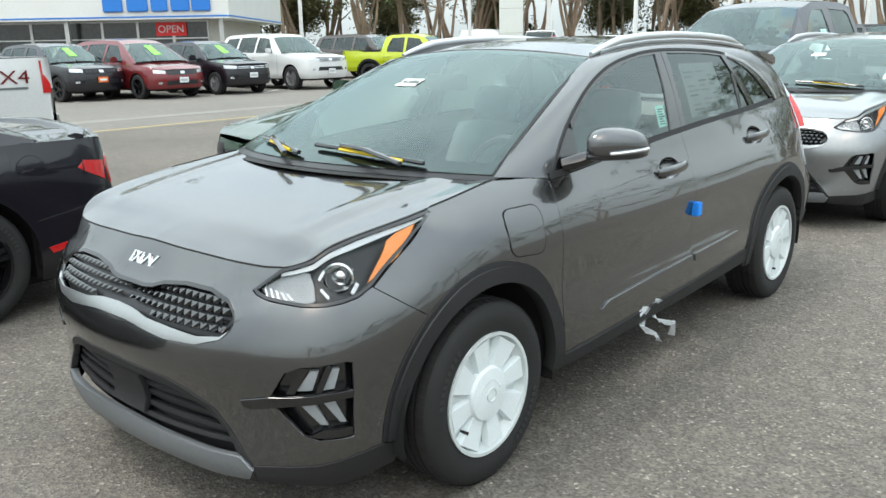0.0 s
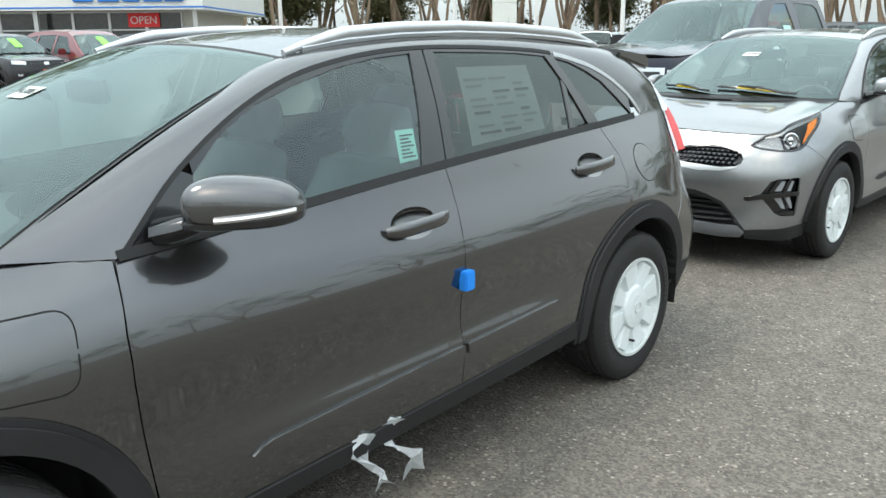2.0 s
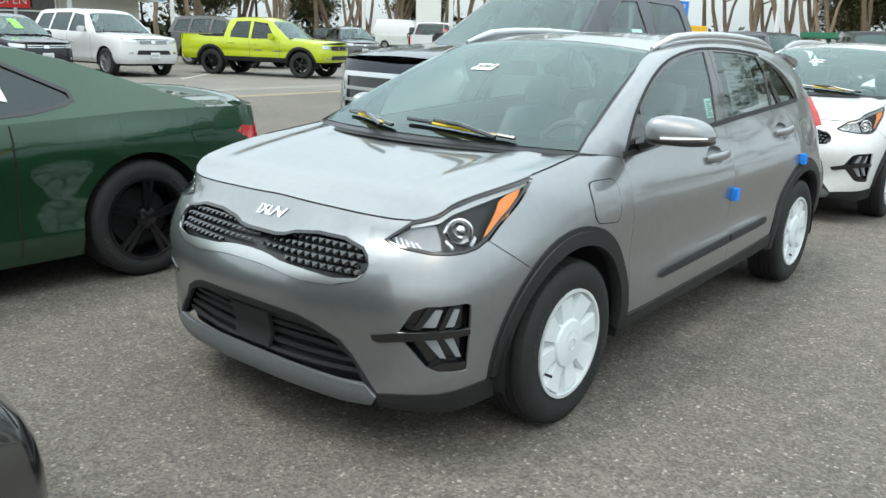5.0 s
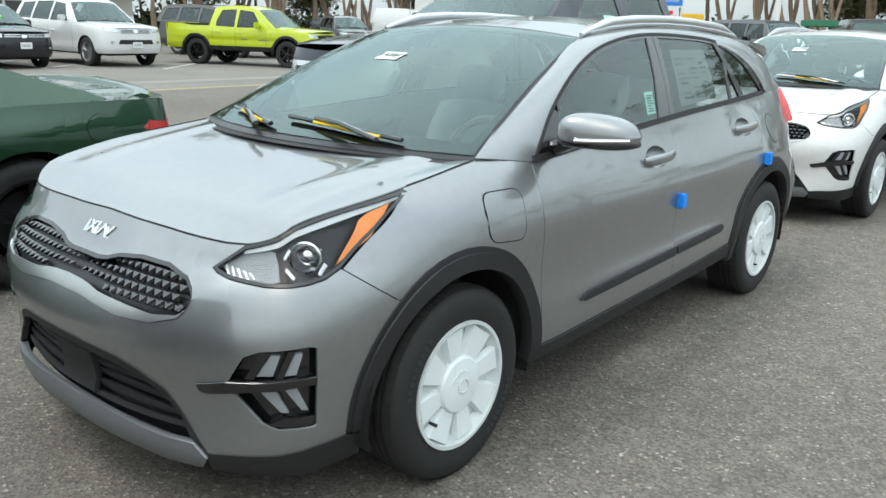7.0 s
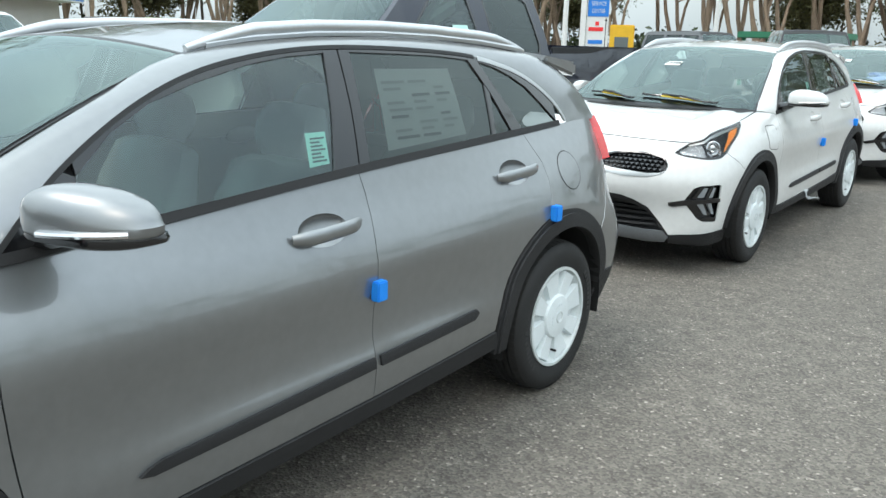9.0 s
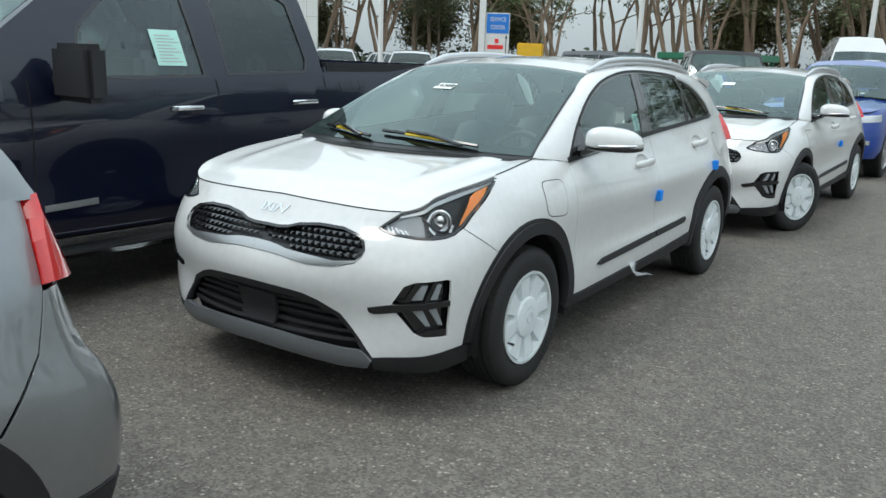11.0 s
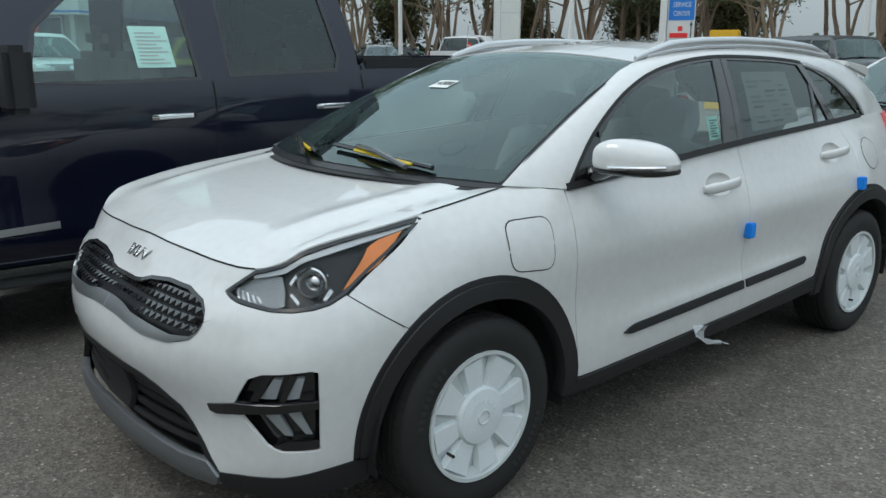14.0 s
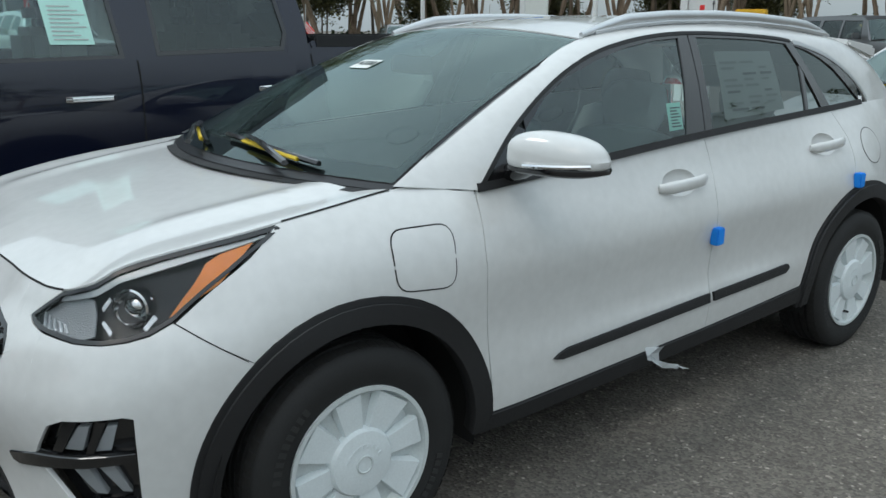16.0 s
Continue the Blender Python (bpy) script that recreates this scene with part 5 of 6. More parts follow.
    wsn = S.get("ws", 1)
    rgn = S.get("rg", 1)
    rect = lambda b0, b1: [(-1, b0), (1, b0), (1, b1), (-1, b1)]
    sheet("roof", [rect(i, i + 1) for i in range(wsn, n - rgn)], top_fn, S.get("roof_mat", paint_mat), car, gap=0, rim=0, step=.16, centre=ctr)
    ed = .94
    sheet("windscreen", [[(-ed, i + (.05 if i == 0 else 0)), (ed, i + (.05 if i == 0 else 0)), (ed, i + 1), (-ed, i + 1)] for i in range(wsn)], top_fn, S.get("screen", GLASS_WS), car, off=.002, gap=0, rim=0, step=.2, centre=ctr).visible_shadow = False
    for sg, run in ((1, range(wsn)), (-1, range(wsn)), (1, range(n - rgn, n)), (-1, range(n - rgn, n))):
        sheet("screen_pillar", [[(sg * ed, i), (sg, i), (sg, i + 1), (sg * ed, i + 1)] for i in run], top_fn, paint_mat, car, gap=0, rim=0, step=.2, centre=ctr)
    sheet("rear_screen", [[(-ed, i), (ed, i), (ed, i + 1), (-ed, i + 1)] for i in range(n - rgn, n)], top_fn, glass, car, off=.001, gap=0, rim=0, step=.2, centre=ctr)
    # inside and underneath
    part("underbody", blocks((-hw + .25, hw - .25, y0 + .25, y1 - .25, z0 - .06, z0 + .02), (-hw + .34, hw - .34, y0 + .3, yw, z0, zt(0) - .12), (-hw + .12, hw - .12, yr - .1, y1 - .3, z0, zt(y1 - .3) - .4)), DARK, car)
    part("dashboard", blocks((-hw + .15, hw - .15, yw + .1, yw + .55, zt(yw) - .25, zt(yw) - .03)), DASHM, car, bevel=.05)
    if seats:
        for x in (.38, -.38):
            for y in S.get("rows", ()):
                s = part("seat", blocks((x - .24, x + .24, y - .25, y + .25, z0 + .1, z0 + .42), (x - .24, x + .24, y + .18, y + .36, z0 + .3, zt(y) + .16), (x - .12, x + .12, y + .24, y + .34, zt(y) + .16, zt(y) + .32)), SEATM, car, bevel=.05)
    # named details on nose and tail
    for kind, nm, material, poly, off in parts:
        for sd in (1, -1):
            if kind == 'n':
                q = [(X(max(x, 0)), z) for x, z in poly]
            elif kind == 't':
                q = [(back(x), z) for x, z in poly]
            else:
                q = [(Y(y), z) for y, z in poly]
            sheet(nm, q, skin, material, car, off=off, gap=0, rim=.02, side=sd, step=.1, centre=ctr)
    return car, skin, pane, top_fn


def place(car, hub, yaw, side_x):
    car.matrix_basis = pose(hub[0], hub[1], 0, 0, 0, yaw) @ Matrix.Translation((-side_x, 0, 0))
    return car


# fastback coupes of the second lane
COUPE = dict(fo=.85, wb=2.72, ro=1.02, hw=.955, r=.35, z0=.20, arch=.40, tw=.26, rim=.245, nose=.38, tail=.22, tuck=.07, lean=.62, crown=.04, narrow=.16,
             deck=[(-.85, .70), (-.6, .80), (0, .88), (.6, .96), (1.3, .955), (1.9, .95), (2.4, .97), (2.72, .985), (3.2, .985), (3.6, .98), (3.74, .94)],
             roof=[(.62, .965), (1.32, 1.32), (1.55, 1.365), (1.85, 1.365), (2.15, 1.325), (2.45, 1.25), (3.0, 1.06), (3.22, .992)], ws=1, rg=2,
             windows=[[(.95, .995), (1.38, 1.275), (1.62, 1.30), (1.77, 1.295), (1.78, .985)], [(1.821, .985), (1.821, 1.29), (2.05, 1.25), (2.35, 1.10), (2.36, 1.06), (2.30, 1.035), (2.1, 1.0)]],
             seams=(.55, 1.98), mirror=(.98, 1.03), rows=(1.35,), handles=((1.72, .80),))
coupe_parts = [('t', "tail_lamp", REDLENS, [(.62, .72), (.86, .70), (.875, .80), (.86, .86), (.62, .88)], .006),
               ('t', "rear_panel", GLOSSB, [(.0, .70), (.60, .70), (.60, .90), (.0, .90)], .004),
               ('t', "diffuser", CLAD, [(.0, .20), (.86, .20), (.82, .32), (.0, .36)], .006),
               ('y', "bumper_seam", DARK, [(3.12, .555), (3.40, .60), (3.55, .70), (3.56, .695), (3.41, .592), (3.12, .548)], .002),
               ('y', "side_marker", REDLENS, [(3.16, .395), (3.18, .36), (3.40, .40), (3.39, .430)], .006),
               ('y', "tail_lamp", REDLENS, [(3.40, .82), (3.58, .73), (3.60, .84), (3.44, .86)], .006),
               ('n', "headlamp", LAMPBLK, [(.50, .60), (.86, .60), (.86, .68), (.52, .70)], .004),
               ('n', "grille", GLOSSB, [(0, .42), (.48, .44), (.50, .64), (0, .66)], .004)]
green_coupe, gskin, gpane, gtop = vehicle("coupe_car", "dark green fastback coupe with black alloy wheels", "car", COUPE, GREENP, "black", GLASS_R, GLASS_F, coupe_parts)
for nm, c, rr in (("fuel_flap", (3.13, .835), .082),):
    q = [(gskin.at(y=c[0] + rr * math.cos(a)), c[1] + rr * math.sin(a)) for a in np.linspace(0, 2 * math.pi, 26, endpoint=False)]
    sheet("flap_gap", q, gskin, DARK, green_coupe, off=.001, gap=-.004, rim=0)
    sheet(nm, q, gskin, GREENP, green_coupe, off=.002, gap=0, rim=.002)
w = sheet("paper_sheet", [(1.50, 1.01), (1.72, 1.01), (1.68, 1.23), (1.50, 1.22)], gpane, PAPERG, green_coupe, off=.0, gap=0, rim=0)
for i in range(8):
    sheet("print_line", [(1.53, 1.04 + .02 * i), (1.67 - .03 * (i % 2), 1.04 + .02 * i), (1.67 - .03 * (i % 2), 1.046 + .02 * i), (1.53, 1.046 + .02 * i)], gpane, INKL, w, off=.003, gap=0, rim=0)
sheet("price_sheet", [(1.96, 1.07), (2.02, 1.06), (1.99, 1.23), (1.93, 1.24)], gpane, PAPER, green_coupe, off=.0, gap=0, rim=0)
place(green_coupe, (-2.856, 5.435), -2.0, .925)
green_coupe.matrix_basis = green_coupe.matrix_basis @ Matrix.Translation((0, -2.72, 0))
spo = part("boot_spoiler", tube([(-.80, 3.46, .975), (-.70, 3.52, .995), (-.4, 3.58, 1.01), (0, 3.60, 1.02), (.4, 3.58, 1.01), (.70, 3.52, .995), (.80, 3.46, .975)], .035, 8, 1.6), GREENP, green_coupe)
dark_coupe = copy_thing(green_coupe, Matrix())
for ob in dark_coupe.children_recursive:
    if ob.material_slots and ob.material_slots[0].material == GREENP:
        ob.material_slots[0].link = 'OBJECT'
        ob.material_slots[0].material = BLACKP
tagged(dark_coupe, "black fastback coupe with red side marker and black wheels", "car")
place(dark_coupe, (-3.12, -.55), 0, .925)
dark_coupe.matrix_basis = dark_coupe.matrix_basis @ Matrix.Translation((0, -2.72, 0))

# full-size pickup of the second lane
PICKUP = dict(fo=.84, wb=3.69, ro=1.22, hw=1.01, r=.40, z0=.42, arch=.47, tw=.27, rim=.25, nose=.22, tail=.12, tuck=.02, lean=.30, crown=.06, bed=CLAD,
              deck=[(-.84, 1.12), (-.5, 1.19), (0, 1.24), (.55, 1.27), (.8, 1.24), (1.2, 1.20), (1.7, 1.22), (3.10, 1.25), (3.12, 1.31), (4.0, 1.32), (4.91, 1.33)],
              roof=[(.55, 1.25), (1.35, 1.82), (1.75, 1.915), (2.3, 1.935), (2.8, 1.915), (3.02, 1.86), (3.11, 1.29)], ws=1, rg=1,
              windows=[[(.98, 1.235), (1.20, 1.24), (1.24, 1.245), (1.30, 1.50), (1.58, 1.745), (1.70, 1.80), (2.02, 1.81), (2.08, 1.245), (1.6, 1.235)][1:], [(2.26, 1.26), (2.24, 1.82), (2.80, 1.80), (2.90, 1.74), (2.96, 1.36), (2.93, 1.28)]],
              seams=(.95, 2.15, 3.10), mirror=(1.12, 1.30), mscale=1.75, mirror_mat=CLAD, rows=(1.65, 2.55), handles=((1.91, 1.113), (2.88, 1.133)), handle_mat=CHROME)
PICKUP["deck"] = [(a, b + .07) for a, b in PICKUP["deck"]]
PICKUP["roof"] = [(a, b + .05) for a, b in PICKUP["roof"]]
PICKUP["windows"] = [[(a, b + .06) for a, b in w] for w in PICKUP["windows"]]
pick_parts = [('n', "grille", GLOSSB, [(0, .72), (.70, .72), (.70, 1.08), (0, 1.08)], .006),
              ('n', "grille_bar", CHROME, [(0, 1.055), (.72, 1.055), (.72, 1.10), (0, 1.10)], .03), ('n', "grille_bar", CHROME, [(0, .70), (.72, .70), (.72, .75), (0, .75)], .03),
              ('n', "grille_bar", SATIN, [(.20, .93), (.70, .93), (.70, .96), (.20, .96)], .03), ('n', "grille_bar", SATIN, [(.20, .82), (.70, .82), (.70, .85), (.20, .85)], .03),
              ('n', "grille_bar", CHROME, [(.69, .70), (.74, .70), (.74, 1.10), (.69, 1.10)], .03), ('n', "badge", BLUEP, [(0, .83), (.10, .85), (.13, .89), (.10, .93), (0, .95)], .05),
              ('n', "headlamp", REFLECT, [(.76, .84), (.93, .84), (.93, 1.08), (.76, 1.08)], .008), ('n', "headlamp_bar", SATIN, [(.74, .80), (.95, .80), (.95, .84), (.74, .84)], .012),
              ('n', "bumper", CHROME, [(0, .48), (.93, .48), (.93, .66), (0, .66)], .04),
              ('y', "side_badge", SATIN, [(.99, .575), (1.30, .59), (1.30, .625), (.99, .61)], .006),
              ('y', "tail_lamp", REDLENS, [(4.74, .98), (4.86, .98), (4.86, 1.36), (4.74, 1.36)], .010),
              ('t', "rear_bumper", SATIN, [(0, .52), (.95, .52), (.95, .70), (0, .70)], .08)]
navy_pickup, pskin, ppane, ptop = vehicle("pickup_truck", "dark navy crew cab pickup with chrome handles", "pickup truck", PICKUP, NAVY, "alloy", GLASS_R, GLASS_F, pick_parts)
w = sheet("paper_sheet", [(1.765, 1.365), (1.965, 1.365), (1.945, 1.575), (1.745, 1.575)], ppane, PAPERG, navy_pickup, off=.0, gap=0, rim=0)
for i in range(9):
    sheet("print_line", [(1.785 - .001 * i, 1.385 + .019 * i), (1.940 - .03 * (i % 3), 1.385 + .019 * i), (1.940 - .03 * (i % 3), 1.391 + .019 * i), (1.785 - .001 * i, 1.391 + .019 * i)], ppane, INKL, w, off=.003, gap=0, rim=0)
for sd in (1, -1):
    part("running_board", blocks((sd * .86, sd * 1.06, .62, 3.05, .30, .345)), CLAD, navy_pickup, bevel=.012)
    part("board_trim", blocks((sd * 1.055, sd * 1.065, .9, 2.9, .31, .336)), CHROME, navy_pickup)
    part("door_keypad", blocks((sd * .905, sd * .912, 2.135, 2.16, 1.33, 1.46)), GLOSSB, navy_pickup)
    part("mirror_reflector", blocks((sd * 1.245, sd * 1.25, 1.15, 1.18, 1.24, 1.36)), REFLECT, navy_pickup)
place(navy_pickup, (-2.455, 9.166), -5.76, 1.0)

white_pickup = copy_thing(navy_pickup, Matrix())
for ob in white_pickup.children_recursive:
    if ob.material_slots and ob.material_slots[0].material == NAVY:
        ob.material_slots[0].link = 'OBJECT'
        ob.material_slots[0].material = WHITEP
tagged(white_pickup, "white crew cab pickup with red tail lamp and decal", "pickup truck")
place(white_pickup, (-8.75, -2.35), 0, 1.0)
number_text("side_decal", "FX4", .22, pose(1.012, 4.36, 1.17, 90, 0, 90), REDP, white_pickup, .46)
part("decal_bar", blocks((1.004, 1.012, 4.15, 4.57, 1.035, 1.06)), INK, white_pickup)

# vehicles of the far row
SUV = dict(fo=.90, wb=2.75, ro=.95, hw=.92, r=.36, z0=.30, nose=.32, tail=.2, tuck=.10, lean=.36, crown=.05,
           deck=[(-.9, .88), (-.6, .97), (0, 1.03), (.5, 1.07), (1.2, 1.06), (2.6, 1.09), (3.7, 1.10)],
           roof=[(.42, 1.08), (1.18, 1.56), (1.5, 1.64), (2.3, 1.66), (3.0, 1.63), (3.35, 1.56), (3.62, 1.12)], ws=1, rg=1,
           windows=[[(.95, 1.10), (1.32, 1.50), (1.85, 1.55), (1.87, 1.10)], [(1.98, 1.11), (1.98, 1.56), (2.72, 1.55), (2.78, 1.13)], [(2.88, 1.14), (2.84, 1.54), (3.2, 1.50), (3.38, 1.15)]],
           seams=(.55, 1.93, 2.85), mirror=(.98, 1.14), rows=(1.5, 2.4), handles=((1.75, .95), (2.7, .98)))
def nose_set(z, grille_m, lampx=.55, w=.5):
    return [('n', "grille", grille_m, [(0, z - .14), (w, z - .13), (w + .02, z - .01), (0, z)], .008), ('n', "headlamp", REFLECT, [(lampx, z - .10), (.86, z - .08), (.87, z + .02), (lampx, z - .01)], .008),
            ('n', "lower_grille", LAMPBLK, [(0, z - .42), (.55, z - .42), (.50, z - .30), (0, z - .30)], .006), ('n', "fog_lamp", REFLECT, [(.66, z - .40), (.76, z - .40), (.76, z - .34), (.66, z - .34)], .008),
            ('n', "badge", CHROME, [(0, z - .11), (.07, z - .11), (.07, z - .03), (0, z - .03)], .014)]
def neon(car, top):
    sheet("price_card", [(-.12, .35), (.18, .35), (.18, .85), (-.12, .85)], top, NEONP, car, off=.01, gap=0, rim=0)
def number_plate(car, z, y, m=PLATE):
    p = part("number_plate", blocks((-.15, .15, y - .012, y, z - .08, z + .08)), m, car)
    part("plate_print", blocks((-.11, .11, y - .016, y - .012, z - .035, z + .03)), INKL if m is PLATE else PAPER, p)
FAR = []
a = vehicle("suv_car", "black compact suv with orange paper plate", "car", SUV, BLACKP, "black", parts=nose_set(.93, LAMPBLK) + [('n', "grille_slot", GLOSSB, [(.04 + .09 * i, .82), (.10 + .09 * i, .82), (.10 + .09 * i, .90), (.04 + .09 * i, .90)], .012) for i in range(5)], clad=CLAD)
neon(a[0], a[3]); number_plate(a[0], .62, -.93, ORANGE)
FAR.append((a[0], (-22.8, 9.7), 94))
MPV = dict(SUV, fo=.95, wb=3.09, ro=1.10, hw=.99, nose=.42, deck=[(-.95, .80), (-.6, .93), (0, 1.0), (.4, 1.05), (1.2, 1.04), (2.6, 1.06), (4.2, 1.08)],
           roof=[(.10, 1.05), (1.05, 1.60), (1.4, 1.71), (2.4, 1.75), (3.4, 1.72), (3.8, 1.64), (4.1, 1.12)],
           windows=[[(.75, 1.09), (1.25, 1.55), (1.8, 1.60), (1.821, 1.09)], [(1.95, 1.10), (1.95, 1.62), (2.95, 1.61), (2.97, 1.12)], [(3.1, 1.13), (3.08, 1.60), (3.6, 1.55), (3.78, 1.15)]], seams=(.6, 1.9, 3.05))
a = vehicle("minivan_car", "dark red minivan with neon windscreen card", "car", MPV, REDP, "black", parts=nose_set(.84, GLOSSB))
neon(a[0], a[3]); number_plate(a[0], .55, -.98)
FAR.append((a[0], (-21.6, 11.6), 92))
a = vehicle("suv_car", "black compact suv with bright grille bars", "car", dict(SUV, hw=.90, fo=.86), BLACKP, "alloy", parts=nose_set(.90, GLOSSB) + [('n', "grille_bar", CHROME, [(.09, .86), (.5, .86), (.5, .875), (.09, .875)], .014), ('n', "grille_bar", CHROME, [(.09, .81), (.5, .81), (.5, .825), (.09, .825)], .014)])
neon(a[0], a[3]); number_plate(a[0], .60, -.89)
FAR.append((a[0], (-21.3, 14.0), 90))
BIG = dict(SUV, fo=.98, wb=3.10, ro=1.13, hw=1.01, r=.40, z0=.38, nose=.30, deck=[(-.98, 1.02), (-.6, 1.12), (0, 1.17), (.5, 1.2), (2.6, 1.22), (4.2, 1.24)],
           roof=[(.55, 1.21), (1.2, 1.75), (1.5, 1.85), (2.6, 1.89), (3.7, 1.86), (3.95, 1.78), (4.15, 1.28)],
           windows=[[(1.0, 1.25), (1.36, 1.70), (1.9, 1.75), (1.92, 1.25)], [(2.05, 1.26), (2.05, 1.77), (2.95, 1.76), (3.0, 1.28)], [(3.14, 1.29), (3.1, 1.75), (3.75, 1.72), (3.88, 1.31)]], seams=(.7, 2.0, 3.05), mirror=(1.02, 1.30), rows=(1.6, 2.6, 3.4))
a = vehicle("suv_car", "large white suv with chrome grille", "car", BIG, WHITEP, "alloy", parts=nose_set(1.06, SATIN, .52, .46) + [('n', "grille_slot", LAMPBLK, [(.02, .94 + .035 * i), (.44, .94 + .035 * i), (.44, .955 + .035 * i), (.02, .955 + .035 * i)], .012) for i in range(3)])
number_plate(a[0], .62, -1.01)
FAR.append((a[0], (-21.1, 17.0), 90))
big_suv = a[0]
TRUCK = dict(PICKUP, fo=.92, wb=3.24, ro=1.20, hw=.93, r=.40, z0=.50, arch=.49, deck=[(-.92, 1.03), (-.6, 1.10), (0, 1.13), (.5, 1.16), (1.0, 1.12), (2.75, 1.16), (2.77, 1.23), (4.44, 1.25)],
             roof=[(.42, 1.15), (1.1, 1.68), (1.45, 1.78), (2.0, 1.80), (2.45, 1.77), (2.62, 1.72), (2.76, 1.2)],
             windows=[[(.92, 1.18), (1.25, 1.62), (1.72, 1.67), (1.74, 1.17)], [(1.86, 1.18), (1.86, 1.68), (2.35, 1.66), (2.5, 1.35), (2.5, 1.20)]], seams=(.72, 1.8, 2.62), mirror=(.95, 1.22), rows=(1.5,), handles=((1.62, 1.0), (2.45, 1.02)), mscale=1.1, mirror_mat=LIMEP, handle_mat=LIMEP)
a = vehicle("pickup_truck", "lime green mid-size pickup on black wheels", "pickup truck", TRUCK, LIMEP, "black", parts=nose_set(1.0, LAMPBLK) + [('t', "tail_lamp", REDLENS, [(.78, .85), (.9, .85), (.9, 1.18), (.78, 1.18)], .01), ('y', "side_decal", INK, [(.62, .78), (1.6, .80), (1.6, .83), (.62, .81)], .003)], clad=CLAD)
FAR.append((a[0], (-18.2, 21.5), 108))
lime = a[0]
for c, at, yaw in FAR:
    c.matrix_basis = pose(at[0], at[1], 0, 0, 0, yaw)


def repaint(src, old, material, at, yaw, label, k=1.0):
    c = copy_thing(src, Matrix())
    for ob in c.children_recursive:
        if ob.material_slots and ob.material_slots[0].material == old:
            ob.material_slots[0].link = 'OBJECT'
            ob.material_slots[0].material = material
        if ob.name.split(".")[0] == "price_card":
            ob.hide_render = True
    tagged(c, label, "car")
    c.matrix_basis = pose(at[0], at[1], 0, 0, 0, yaw)
    return c


far_suv = FAR[2][0]
BROWNP = paint("brown_grey_paint", (.06, .05, .045), .4)
repaint(big_suv, WHITEP, BROWNP, (-24.0, 24.5), 100, "brown grey suv behind the lime pickup")
repaint(far_suv, BLACKP, GREYP, (-27, 33), 60, "dark grey suv parked by the grass")
repaint(far_suv, BLACKP, WHITEP, (-38, 58), 120, "small white suv by the road")
repaint(far_suv, BLACKP, WHITEP, (-19.5, 34), 215, "white suv with its rear to the lot")
repaint(far_suv, BLACKP, WHITEP, (-16.5, 34.5), 215, "white suv parked in the second group")
repaint(far_suv, BLACKP, BLACKP, (-45, 52), 110, "dark suv passing on the far road")
repaint(far_suv, BLACKP, WHITEP, (-32.5, 6.5), 200, "white car behind the black suv")
repaint(far_suv, BLACKP, SILVERP, (-22.5, 44), 70, "silver suv in the far group")
repaint(white_pickup, WHITEP, WHITEP, (-25.0, 36.5), 215, "white pickup with a flag beside it")
# boxy suv and others behind the white crossovers
BOXY = dict(SUV, hw=.93, fo=.72, wb=3.0, ro=.85, r=.41, z0=.45, nose=.14, tail=.12, lean=.16, deck=[(-.72, 1.12), (-.5, 1.17), (.3, 1.2), (1.2, 1.2), (3.85, 1.22)],
            roof=[(.62, 1.22), (.95, 1.74), (1.1, 1.83), (2.4, 1.86), (3.6, 1.84), (3.72, 1.80), (3.82, 1.26)],
            windows=[[(.95, 1.26), (1.08, 1.72), (1.75, 1.73), (1.75, 1.26)], [(1.86, 1.26), (1.86, 1.74), (2.6, 1.73), (2.66, 1.27)], [(2.78, 1.28), (2.76, 1.73), (3.6, 1.72), (3.66, 1.3)]], seams=(.8, 1.8, 2.7), mirror=(.98, 1.32), rows=(1.5, 2.4), roof_mat=CLAD)
a = vehicle("suv_car", "flat grey boxy off-road suv with hard top", "car", BOXY, GREYP, "alloy", parts=nose_set(1.1, LAMPBLK), clad=CLAD)
a[0].matrix_basis = pose(-6.4, 33.2, 0, 0, 0, 62)
boxy = a[0]
c = repaint(boxy, GREYP, BLACKP, (-2.6, 26.5), 20, "dark off-road suv behind the grey one")
c = repaint(far_suv, BLACKP, BLUEP, (.1, 21.2), -6, "bright blue suv at the end of the row")
VAN = dict(SUV, fo=1.0, wb=3.75, ro=1.2, hw=1.0, r=.37, z0=.35, nose=.3, tail=.1, lean=.10, deck=[(-1.0, .95), (-.7, 1.1), (-.2, 1.25), (.3, 1.32), (4.95, 1.35)],
           roof=[(-.15, 1.3), (.75, 2.1), (1.3, 2.55), (2.5, 2.62), (4.2, 2.62), (4.8, 2.58), (4.92, 1.4)], windows=[[(.35, 1.38), (.85, 1.95), (1.35, 1.95), (1.35, 1.36)]], seams=(.2, 1.5), mirror=(.5, 1.5), rows=(1.0,))
a = vehicle("van", "tall white cargo van at the end of the lot", "van", VAN, WHITEP, "alloy", parts=nose_set(.95, LAMPBLK))
a[0].matrix_basis = pose(-.9, 36.0, 0, 0, 0, 12)
c = repaint(a[0], WHITEP, WHITEP, (-46, 62), 105, "white van on the far road")


